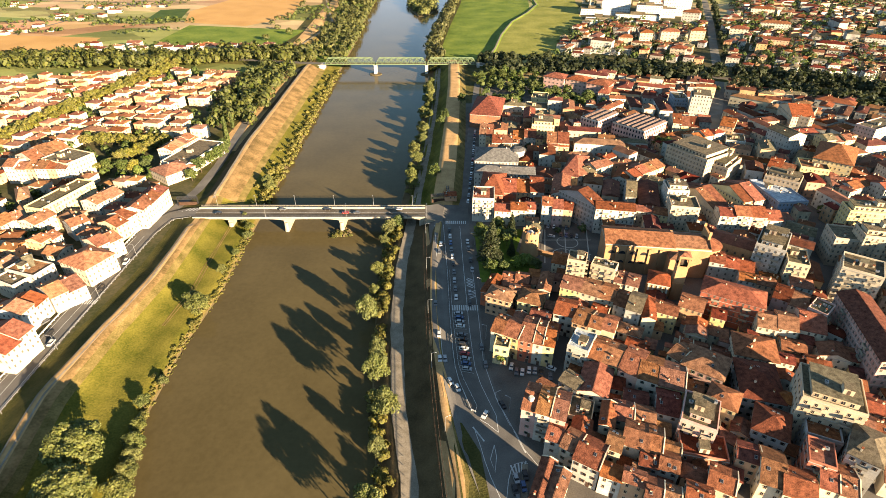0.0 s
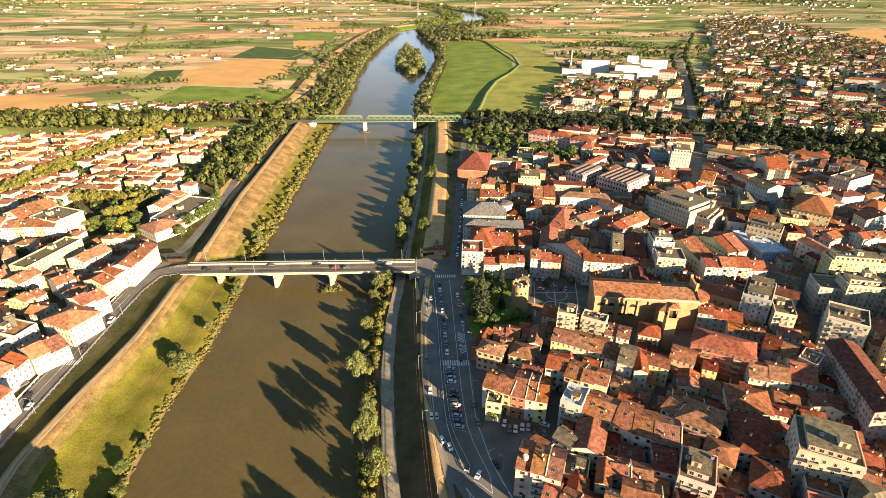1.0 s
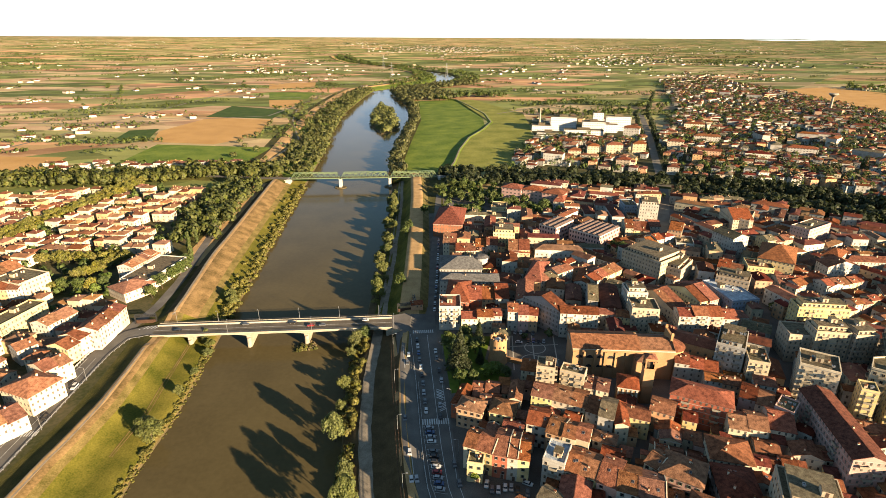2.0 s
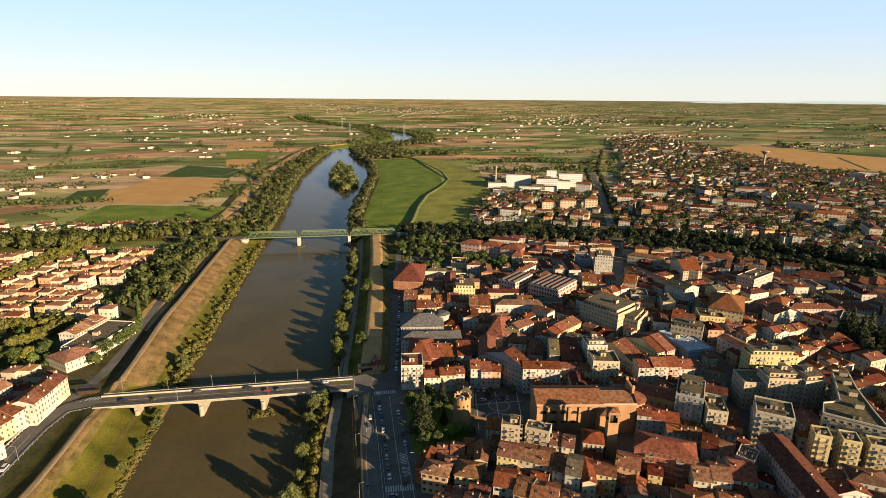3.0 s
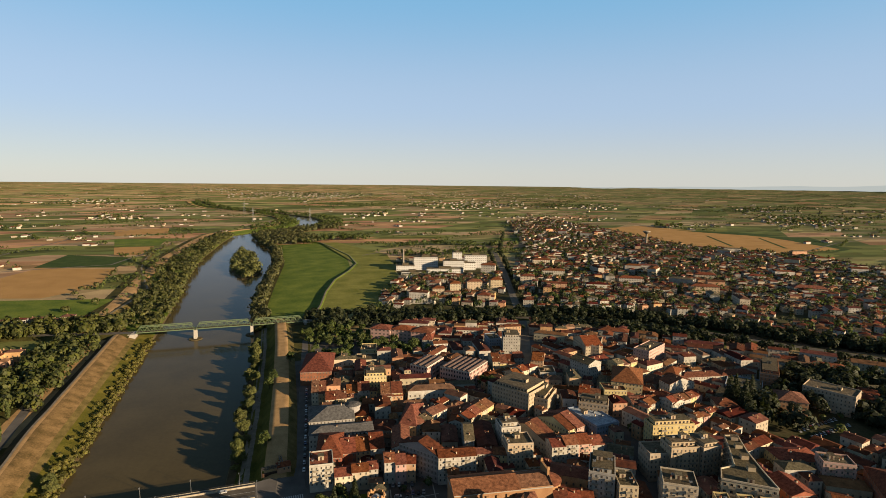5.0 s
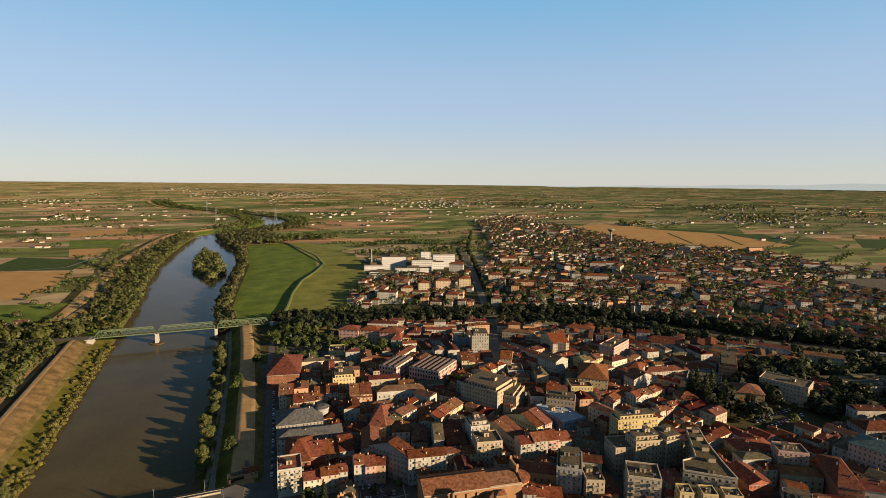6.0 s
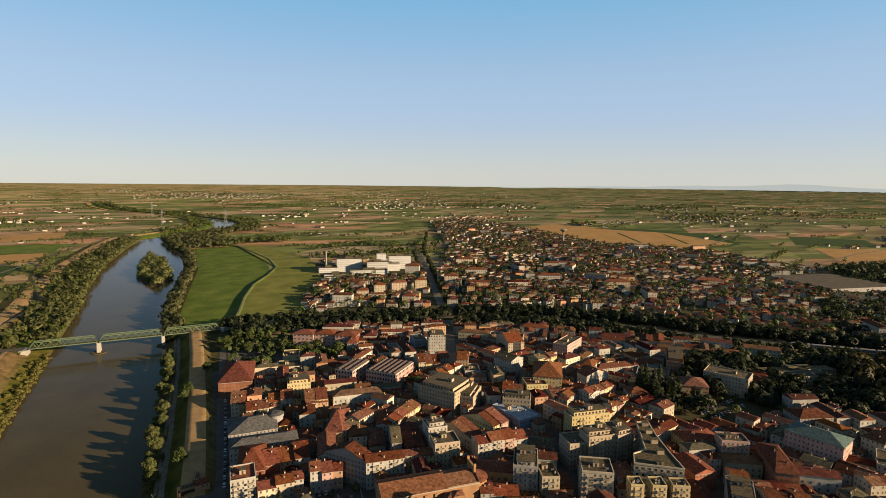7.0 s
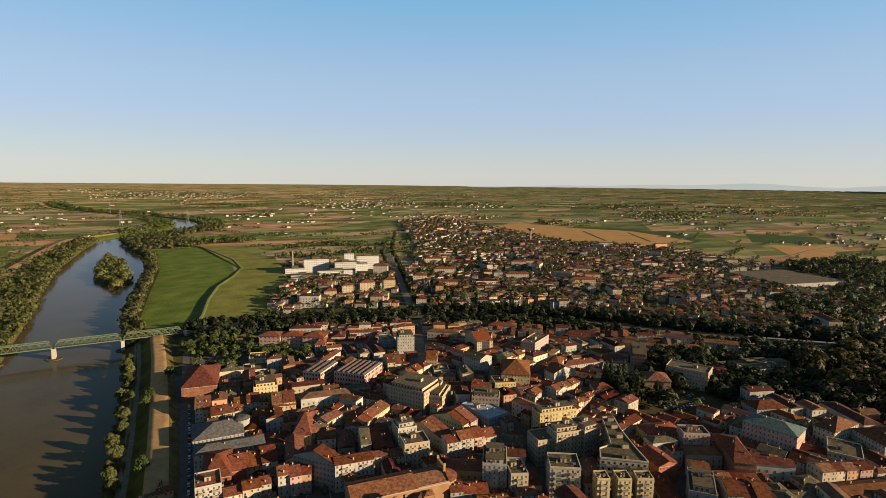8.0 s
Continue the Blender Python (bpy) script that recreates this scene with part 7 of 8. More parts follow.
far_shrubs += [(water_left(y) - rnd.uniform(4, 11), y + rnd.uniform(-3, 3), rnd.uniform(1.0, 2.6), rnd.uniform(1.6, 4.6)) for y in np.arange(268, 560, 8.0) if noise.noise(Vector((y / 18, 9, 0))) > -0.05]
far_shrubs += [(water_left(y) - rnd.uniform(-0.3, 3.6), y, rnd.uniform(0.4, 0.9), rnd.uniform(0.3, 0.9)) for y in np.arange(92, 247, 0.4)]
woodland("bank_bushes", "yellow-green bushes along the west bank", far_shrubs, M["leaf_shrub"], 22, 80, leaf=0.32)
woodland("islet_bushes", "bushes on the silt islets by the piers", [(-62 + rnd.uniform(-6, 6), 556 + rnd.uniform(-5, 4), 1.6, 3.2) for i in range(14)] + [(-6 + rnd.uniform(-3, 8), 566 + rnd.uniform(-4, 8), 2.0, 4) for i in range(18)] + [(-50 + rnd.uniform(-5, 5), 244.5 + rnd.uniform(-3, 2.5), rnd.uniform(1.3, 2.3), rnd.uniform(2.6, 5)) for i in range(26)], M["leaf_shrub"], 6)
woodland("grove", "tall dark trees of the public gardens", scatter([(275, 222), (283, 258), (330, 285), (400, 300), (425, 205), (430, 118), (385, 165), (350, 205)], 260, 2.6, 5.6, 2.2, lambda x, y: free(x, y, 6) and not inside(x, y, [(300, 205), (345, 205), (345, 232), (300, 232)])), M["leaf_dark"], 7, 90, leaf=0.29)
woodland("station_trees", "dark trees round the station and its yard", [q for q in scatter([(395, 262), (440, 300), (520, 235), (600, 165), (560, 140), (470, 210)], 130, 2.6, 5.2, 2.1, lambda x, y: free(x, y, 6)) if near_line(q[0], q[1], [(455, 350), (505, 289), (555, 237), (640, 150)]) > 13], M["leaf_dark"], 47, 60, leaf=0.34)
woodland("park_limes", "tall spreading limes turning yellow in the public gardens", scatter([(430, 205), (488, 225), (600, 200), (560, 130), (440, 140), (406, 166)], 95, 5, 9, 2.0, lambda x, y: free(x, y, 8)), M["leaf_lime"], 43, 200, leaf=0.22)
for x, y in ((283, 256), (290, 258), (297, 252), (287, 248)):
    tree("conifer", x, y, 24, 1.0, "tall cedars")


def suburb(name, label, places, seed, roofs=(3, 3, 4, 4, 5, 5), tones=(0, 0, 0, 1, 1, 2), hipped=0.7):
    """Detached houses as one mesh: walls with dark openings and a hipped roof each. places: x, y, width, depth, height, turn."""
    b = Build()
    g = random.Random(seed)
    for x, y, w, d, h, rot in places:
        m = pose(x, y, ground_z(x, y), 0, 0, rot)
        tone = g.choice(tones)
        P = lambda *q: tuple(m @ Vector(q))
        b.solid([P(-w / 2, -d / 2, -0.3), P(w / 2, -d / 2, -0.3), P(w / 2, d / 2, -0.3), P(-w / 2, d / 2, -0.3), P(-w / 2, -d / 2, h), P(w / 2, -d / 2, h), P(w / 2, d / 2, h), P(-w / 2, d / 2, h)], [(0, 1, 5, 4), (1, 2, 6, 5), (2, 3, 7, 6), (3, 0, 4, 7)], tone)
        o, rise = 0.4, d / 2 * 0.33
        k = max(0.4, (w - d) / 2) if g.random() < hipped else w / 2 + 0.2
        b.solid([P(-w / 2 - o, -d / 2 - o, h - 0.1), P(w / 2 + o, -d / 2 - o, h - 0.1), P(w / 2 + o, d / 2 + o, h - 0.1), P(-w / 2 - o, d / 2 + o, h - 0.1), P(-k, 0, h + rise), P(k, 0, h + rise)], [(0, 1, 5, 4), (1, 2, 5), (2, 3, 4, 5), (3, 0, 4), (3, 2, 1, 0)], g.choice(roofs))
        if math.hypot(x, y) < 800:
            for ang, length, off in ((0, w, d / 2), (90, d, w / 2), (180, w, d / 2), (270, d, w / 2)):
                mm = m @ Matrix.Rotation(radians(ang), 4, "Z")
                cnt = max(2, int(length / 3))
                for s in range(int(h / 2.9)):
                    for i in range(cnt):
                        u = (i + 0.5) * length / cnt - length / 2
                        b.solid([mm @ Vector(q) for q in ((u - 0.42, -off - 0.05, 1 + 2.9 * s), (u + 0.42, -off - 0.05, 1 + 2.9 * s), (u + 0.42, -off - 0.05, 2.3 + 2.9 * s), (u - 0.42, -off - 0.05, 2.3 + 2.9 * s))], [(0, 1, 2, 3)], 6)
            for i in range(2 if math.hypot(x, y) < 560 else 1):
                b.box(-0.26, 0.26, -0.22, 0.22, h, h + rise + g.uniform(0.3, 0.8), 2, m @ pose(g.uniform(-w / 3, w / 3), g.uniform(-d / 4, d / 4), 0))
    me = b.mesh(name, [SUB["w"], SUB["c"], SUB["o"], SUB["t"], SUB["l"], SUB["d"], M["far_window"], SUB["m"], M["tile_f"]])
    return tagged(new(name, me), label, "houses", kind="stuff")


SUB = {k: material("suburb_" + WALLS[k][2] + "_walls", tuple(0.82 * v for v in WALLS[k][0]), tuple(1.04 * v for v in WALLS[k][1]), 0.2, 1.5, 0.9, 0.0, 0.0, 0.2) for k in "wco"}
SUB.update({k: material("suburb_" + TILES[k][2].replace(" ", "_"), tuple(v * q for v, q in zip(TILES[k][0], (0.7, 0.74, 0.8))), tuple(v * q for v, q in zip(TILES[k][1], (0.86, 0.82, 0.84))), 0.3, 1.5, 0.9, 0.0, 0.0, 0.25) for k in "tldm"})
AVENUE = [(232, 435), (265, 511), (321, 654), (372, 781), (470, 1040)]
FACTORY_YARD = [(800, 380), (960, 350), (1000, 530), (830, 540)]
rows_s, garden = [], []
for iy in range(-46, 150):
    for ix in range(-12, 150):
        a = radians(-32)
        u, w_ = ix * 14.5 + rnd.uniform(-4.5, 4.5), iy * 14.5 + rnd.uniform(-4, 4)
        x, y = 130 + u * math.cos(a) - w_ * math.sin(a), 620 + u * math.sin(a) + w_ * math.cos(a)
        if not inside(x, y, SUBURB_EAST) or near_line(x, y, AVENUE) < 11 or inside(x, y, FACTORY_YARD) or near_line(x, y, BELT_EAST) < 38 or near_line(x, y, [(45, 585), (170, 553), (275, 526)]) < 30:
            continue
        far = math.hypot(x, y)
        if 195 < x < 375 and 770 < y < 930 or not free(x, y, 8) if far < 1000 else False:
            continue
        green = noise.noise(Vector((x / 75, y / 75, 3)))
        if green < -0.42:  # lawns and sports grounds between the houses
            if rnd.random() < 0.3:
                r = rnd.uniform(2, 4.5)
                garden.append((x, y, r, r * 2.4))
            continue
        turn = -32 + 24 * round(2 * noise.noise(Vector((x / 160, y / 160, 6)))) + rnd.choice((0, 90)) + rnd.uniform(-6, 6)
        if rnd.random() < 0.022 and far > 620:
            rows_s.append((x, y, rnd.uniform(20, 34), rnd.uniform(10, 13), rnd.choice((10, 12, 14)), turn))
        elif rnd.random() < 0.93:
            rows_s.append((x, y, rnd.uniform(8, 13), rnd.uniform(7, 9.2), rnd.choice((5.9, 6.2, 7, 8.8)), turn))
        for _ in range(3 if noise.noise(Vector((x / 60, y / 60, 9))) > 0.0 else 1):
            r = rnd.uniform(1.6, 4.6)
            garden.append((x + rnd.uniform(-11, 11), y + rnd.uniform(-11, 11), r, r * rnd.uniform(2.0, 3.2)))
garden = [g for g in garden if near_line(g[0], g[1], AVENUE) > 10 + g[2]]
suburb("town_houses", "crowd of tiled town houses further off", [j for j in JOINED if j[0] > 0], 4, (4, 5, 3, 5, 8, 4, 7, 3, 5), (0, 0, 0, 1, 1, 2), 0.35)
suburb("west_town_houses", "crowd of pale tiled houses of the west town", [j for j in JOINED if j[0] < 0], 14, (7, 7, 4, 7, 4, 3), (1, 1, 2))
suburb("suburb_houses", "suburb of small tiled houses among gardens", rows_s, 5, (3, 5, 5, 4, 3, 3, 8), (0, 0, 0, 1, 2))
woodland("suburb_trees", "garden trees of the suburb", garden[::2], M["leaf_green"], 8, 34, leaf=0.3)
woodland("suburb_trees_dark", "dark garden trees of the suburb", garden[1::2], M["leaf_dark"], 18, 34, leaf=0.3)
woodland("suburb_wood_east", "dark tall trees of the eastern suburb gardens", scatter([(560, 250), (640, 190), (920, 320), (990, 520), (830, 545), (780, 400), (640, 330)], 420, 2.6, 5.5, 2.1, lambda x, y: not inside(x, y, FACTORY_YARD) and free(x, y, 5)) + scatter([(905, 330), (1150, 360), (1250, 520), (1010, 545)], 330, 3.5, 6.5, 2.1), M["leaf_dark"], 19, 40, leaf=0.32)
woodland("avenue_trees_far", "row of trees along the avenue", along([(288, 545), (330, 652), (381, 779), (480, 1036), (660, 1400)], 5, 110, 2.2, 3.8) + along([(308, 655), (360, 783), (458, 1042)], 4, 60, 2.2, 3.6), M["leaf_dark"], 9)
# houses outside the west town, villages and farms of the plain
farms = [(-413 + 243 * k / 24 + rnd.uniform(-5, 5), 622 + rnd.uniform(-10, 16), rnd.uniform(9, 14), rnd.uniform(8, 11), rnd.choice((5, 6, 7)), rnd.uniform(-12, 8)) for k in range(25)]
clusters = [(-533, 730, 30, 12), (-514, 832, 30, 14), (-487, 908, 30, 12), (-470, 1032, 40, 14), (-342, 1146, 25, 8), (-250, 700, 40, 16), (-700, 900, 60, 18), (-800, 1300, 60, 18), (-420, 1500, 50, 12), (-300, 1900, 60, 16), (-650, 1900, 70, 20), (-900, 2400, 90, 26), (-200, 2400, 70, 18),
            (350, 1500, 40, 9), (500, 1900, 60, 12), (1300, 1900, 70, 20), (1500, 1500, 50, 14), (1700, 1100, 50, 12), (1900, 700, 50, 14), (1550, 720, 110, 45), (1100, 2050, 100, 60), (2300, 1000, 60, 14)]
for cx, cy, rad, n_ in clusters:
    for _ in range(int(n_ * 0.6)):
        farms.append((cx + rnd.gauss(0, rad), cy + rnd.gauss(0, rad * 0.5), rnd.uniform(7, 12), rnd.uniform(7, 10), rnd.choice((2.6, 3.4, 4.4)), rnd.uniform(-30, 30)))
hedge = [(x + rnd.uniform(-14, 14), y + rnd.uniform(-14, 14), rnd.uniform(2, 4), rnd.uniform(5, 9)) for x, y, *_ in farms + farms if rnd.random() < 0.9]
# villages and the market town far up the plain: bearing, distance, spread of both, number of houses
VILLAGES = [(4.2, 5700, 6.4, 0.16, 420), (-3.5, 8200, 3.5, 0.12, 80), (-27, 8600, 6, 0.2, 60), (-14, 4000, 3, 0.1, 40), (22, 3500, 7, 0.15, 130), (33.5, 3350, 4, 0.1, 40), (48.7, 3700, 3, 0.08, 50), (11, 2350, 2.2, 0.06, 22), (41.5, 2000, 1.2, 0.03, 18), (-12.5, 2330, 2.4, 0.05, 22), (24, 6400, 14, 0.25, 150), (52.8, 2620, 3.4, 0.1, 150), (-35, 3300, 6, 0.2, 30), (58, 3600, 6, 0.2, 60)]
for bearing, away, wide, deep, n_ in VILLAGES:
    for _ in range(n_):
        x, y, k = far_place(bearing + rnd.gauss(0, wide * 0.5), away * (1 + rnd.gauss(0, deep * 0.6)))
        farms.append((x, y, rnd.uniform(9, 17) * k, rnd.uniform(8, 13) * k, rnd.choice((3.5, 5, 6.5)) * k, rnd.uniform(-40, 40)))
        r = rnd.uniform(4, 9)
        hedge.append((x + rnd.uniform(-20, 20) * k, y + rnd.uniform(-20, 20) * k, r * k, r * k * 1.7))
for _ in range(230):
    x, y, k = far_place(rnd.uniform(-50, 72), 1300 * (11 ** rnd.random()))
    for i in range(rnd.choice((1, 1, 2, 3))):
        farms.append((x + rnd.uniform(-25, 25) * k, y + rnd.uniform(-15, 15) * k, rnd.uniform(9, 18) * k, rnd.uniform(8, 12) * k, rnd.choice((3, 4, 5)) * k, rnd.uniform(-40, 40)))
    hedge.append((x + 14 * k, y + 10 * k, 5 * k, 9 * k))
farms = [f for f in farms if not any(inside(f[0], f[1], p) for p in FIELDS) and not (water_left(f[1]) - 40 < f[0] < water_right(f[1]) + 30)]
suburb("village_houses", "far farmsteads and villages of the plain", farms, 6, (3, 4, 4, 7, 5), tones=(0, 0, 0, 1))
for _ in range(720):
    bearing, away = rnd.uniform(-55, 74), 750 * (20 ** rnd.random())
    x, y, k = far_place(bearing, away)
    if inside(x, y, SUBURB_EAST) or water_left(y) - 60 < x < water_right(y) + 160:
        continue
    t = radians(rnd.choice((24, 24, 114, 18, 30, -5)))
    gap = 6.5
    if away > 2600:
        gap, t = 13, radians(-bearing + rnd.uniform(-7, 7))
    for i in range(int(rnd.uniform(5, 34))):
        r = rnd.uniform(1.7, 3.8) if away < 3000 else rnd.uniform(3.5, 7)
        hedge.append((x + (i * gap * math.cos(t) + rnd.uniform(-3, 3)) * k, y + (i * gap * math.sin(t) + rnd.uniform(-3, 3)) * k, r * k, r * k * rnd.uniform(1.6, 2.4)))
for y in np.arange(1700, 3290, 4.5):
    for s in (-1, 1):
        reach = 75 if y < 2500 else 34
        x = water_left(y) - rnd.uniform(3, reach) if s < 0 else water_right(y) + rnd.uniform(3, reach)
        hedge.append((x, y, rnd.uniform(4, 7), rnd.uniform(9, 14)))
hedge += along([(170, 1010), (230, 1040), (330, 1010), (450, 1060)], 30, 120, 3, 5.5) + along([(260, 1180), (380, 1200), (560, 1120)], 24, 80, 3, 5.5) + along([(90, 1300), (170, 1360), (260, 1340)], 50, 110, 3.5, 6)
woodland("field_hedges", "hedges and tree rows between the fields", [h for h in hedge if not (water_left(h[1]) < h[0] < water_right(h[1]) or any(inside(h[0], h[1], p) for p in FIELDS))], M["leaf_green"], 10, 12, leaf=0.5)
west_garden = [(x, y, r, h) for x, y, r, h in scatter(TOWN_WEST, 620, 1.2, 3.2, 2.0, lambda x, y: free(x, y, 2.4) and x < water_left(y) - 58)]
woodland("west_garden_trees", "garden trees between the houses of the west town", west_garden, M["leaf_green"], 11, 40)
town_garden = scatter(OLD_TOWN, 60, 1.5, 2.8, 2.0, lambda x, y: free(x, y, 5) and y > 95 and x > 60)
woodland("courtyard_trees", "small trees in the courtyards of the old town", town_garden, M["leaf_green"], 12, 44)

# pale farm tracks across the plain
for pts in ([(-900, 1010), (-520, 960), (-240, 1040), (-205, 1237)], [(-1100, 1480), (-600, 1420), (-230, 1350)], [(-520, 720), (-505, 840), (-480, 1040), (-430, 1500), (-300, 1880)], [(-420, 1500), (-200, 1640), (-60, 1850)],
            [(560, 1090), (900, 1300), (1100, 1850)], [(1040, 820), (1400, 980), (1850, 1100)], [(980, 560), (1350, 640), (1880, 690)], [(190, 1050), (330, 1180), (640, 1230), (1000, 1560)]):
    strip("farm_track", pts, 4.5, M["avenue"], "pale farm track between the fields", 0.35, category="road", step=40)


# ---- cars ----
def put(name, me, parent, m):
    ob = new(name, me)
    ob.parent, ob.matrix_basis = parent, m
    return ob


def car_meshes(kind):
    van = kind == "van"
    L, W, H = (4.9, 1.95, 2.1) if van else (4.2, 1.76, 1.46)
    b = Build()
    prof = [(-L / 2, 0.35), (-L / 2, 0.8), (-L / 2 + 0.15, 0.92), (-L * 0.2, 0.98), (L * 0.42, 0.95), (L / 2, 0.78), (L / 2, 0.35)] if not van else [(-L / 2, 0.35), (-L / 2 + 0.05, 0.95), (-L * 0.28, 1.15), (L * 0.3, 1.15), (L / 2, 1.15), (L / 2, 0.6), (L / 2, 0.35)]
    n = len(prof)
    v = [(x, -W / 2, z) for x, z in prof] + [(x, W / 2, z) for x, z in prof]
    b.solid(v, [(i, (i + 1) % n, n + (i + 1) % n, n + i) for i in range(n)] + [tuple(range(n - 1, -1, -1)), tuple(range(n, 2 * n))])
    b.box(-L * 0.14, L * 0.34, -W / 2 + 0.2, W / 2 - 0.2, H - 0.06, H)
    body = (b.v, b.f, b.s)
    c = Build()
    x0, x1, z0 = (-L * 0.27, L * 0.44, 0.95) if not van else (-L * 0.28, L * 0.49, 1.12)
    c.solid([(x0, -W / 2 + 0.06, z0), (x1, -W / 2 + 0.06, z0), (x1, W / 2 - 0.06, z0), (x0, W / 2 - 0.06, z0), (x0 + 0.6, -W / 2 + 0.22, H - 0.04), (x1 - 0.35, -W / 2 + 0.22, H - 0.04), (x1 - 0.35, W / 2 - 0.22, H - 0.04), (x0 + 0.6, W / 2 - 0.22, H - 0.04)],
            [(4, 5, 6, 7), (0, 1, 5, 4), (1, 2, 6, 5), (2, 3, 7, 6), (3, 0, 4, 7)])
    w = Build()
    w.tube((0, -0.1, 0), (0, 0.1, 0), 0.32, 0.32, 12, 0)
    w.tube((0, -0.11, 0), (0, 0.11, 0), 0.19, 0.19, 10, 1)
    return body, c.mesh("cabin_glass", [M["glass"]]), w.mesh("wheel", [M["rubber"], M["pale_steel"]]), L, W


CAR_PROTO = {}


def car(x, y, rot, colour, kind="car", z=None):
    key = (colour, kind)
    m = pose(x, y, (0.05 if z is None else z), 0, 0, rot) @ TRUE
    if key in CAR_PROTO:
        return copy_thing(CAR_PROTO[key], pose(x, y, (0.05 if z is None else z), 0, 0, rot))
    (v, f, s), glass, wheel, L, W = car_meshes(kind)
    ob = thing("van" if kind == "van" else "car", f"{colour} {'delivery van' if kind == 'van' else 'hatchback car'} with dark windows", kind, "vehicles", at=m)
    part("body", mesh_from("body", v, f, [M["car_" + colour]], s), [], ob)
    part("cabin_glass", glass, [], ob)
    for sx in (-0.31, 0.31):
        for sy in (-1, 1):
            part("wheel", wheel, [], ob).matrix_basis = pose(sx * L, sy * (W / 2 - 0.1), 0.32)
    for sy in (-0.6, 0.6):
        b = Build()
        b.box(-L / 2 - 0.02, -L / 2 + 0.06, sy - 0.18, sy + 0.18, 0.6, 0.76)
        part("headlight", b, [M["pale_steel"]], ob)
    CAR_PROTO[key] = ob
    return ob


SHADES = ["white", "silver", "black", "grey", "blue", "white", "grey", "silver", "red", "black"]
for i in range(13):
    if i != 4:
        car(9.1 + 0.16 * i, 169.5 - 2.55 * i, 180 + rnd.uniform(-3, 3) - 1.2 * i, SHADES[(3 * i + 1) % 10])
for x, y, r, c in ((1.2, 157, 88, "white"), (3.3, 144, 96, "silver"), (7.4, 130, 108, "white"), (17, 150, 92, "grey"), (5.0, 133, 112, "white"), (16.0, 118.5, 60, "white"), (22.0, 122.5, 110, "black"), (17.8, 141, 95, "grey"), (22.5, 92, 100, "black"), (23.2, 95.5, 100, "silver"), (1.5, 144, 94, "white"), (-0.2, 176, 90, "grey"), (28.5, 137.5, 80, "grey"), (30.5, 137.2, 80, "white"), (13.9, 176, 90, "black"), (14.3, 183, 90, "silver"), (7.2, 217, 90, "grey"), (7.0, 223, 90, "blue"), (6.8, 229, 90, "white"), (6.6, 235, 90, "black"), (8.4, 180, 90, "white"), (8.0, 198.5, 90, "grey"), (8.2, 186, 90, "grey"), (8.0, 192, 90, "silver"), (7.8, 205, 90, "black"), (7.6, 211, 90, "white"),
                   (16.2, 200, 90, "silver"), (15.8, 208, 90, "black"), (15.4, 218, 90, "grey"), (15.2, 224, 90, "white"), (1.4, 215, 88, "grey"), (2.2, 222, 268, "white"), (27, 140, 75, "white"), (33, 138, 78, "white"), (35, 137.8, 78, "silver"), (37, 136.5, 78, "black"), (41, 139, 150, "white"), (40, 135, 80, "grey"),
                   (25, 93, 95, "blue"), (26, 96.5, 95, "black"), (23, 89, 95, "grey"), (54, 239, 75, "grey"), (57, 238.6, 75, "silver"), (60, 238.2, 75, "white"), (63, 237.6, 75, "black"), (66, 237, 75, "grey"), (57, 229, 170, "white"), (62, 230, 75, "black"), (64.5, 229.8, 75, "blue"), (67, 229.2, 75, "black"), (69.5, 228.8, 75, "silver"), (74, 242, 20, "grey")):
    car(x, y, r, c)
strip("pavement_kerb", [(24.7, 60), (24.7, 89.5), (25.9, 95), (26.4, 100.4)], 1.8, M["path"], "narrow raised pavement beside the parking bay", 0.12, category="pavement", step=4)
for i in range(16):
    car(float(np.interp(266 + 7.2 * i, [262, 307, 390], [17.0, 21.6, 29.0])), 266 + 7.2 * i, 84, SHADES[i % 10])
for x, y, r, c in ((-144, 153, 91, "white"), (-147.4, 158, 271, "black"), (-142.6, 187, 91, "black"), (-142, 207, 91, "white"), (-153.5, 165, 60, "grey"), (-154, 176, 80, "silver")):
    car(x, y, r, c, "van" if y == 207 else "car")
for x, y, r, c in ((-115, 251.6, 0, "black"), (-82, 255.4, 180, "grey"), (-58, 255.4, 180, "black"), (-48, 251.6, 0, "red"), (-42, 251.6, 0, "grey"), (-20, 255.4, 180, "white")):
    car(x, y, r, c, "car", 1.03)
for i in range(22):
    car(302 + (i % 11) * 3.6 + rnd.uniform(-0.4, 0.4), 213 + 8.5 * (i // 11) + 0.5 * (i % 11), 60 + rnd.uniform(-4, 4), SHADES[(7 * i) % 10])


# ---- street lamps ----
def lamp_proto():
    ob = thing("street_lamp", "tall grey steel street lamp with one arm", "street lamp", "street lamps", at=pose(-3.2, 170, 0.3, 0, 0, 0) @ TRUE)
    b = Build()
    b.tube((0, 0, -0.3), (0, 0, 8), 0.11, 0.06, 8)
    part("pole", b, [M["pale_steel"]], ob)
    b = Build()
    b.tube((0, 0, 7.9), (1.6, 0, 8.4), 0.05, 0.04, 6)
    part("arm", b, [M["pale_steel"]], ob)
    b = Build()
    b.box(1.4, 2.2, -0.16, 0.16, 8.32, 8.48, taper=0.04)
    part("lantern", b, [M["pale_steel"]], ob)
    return ob


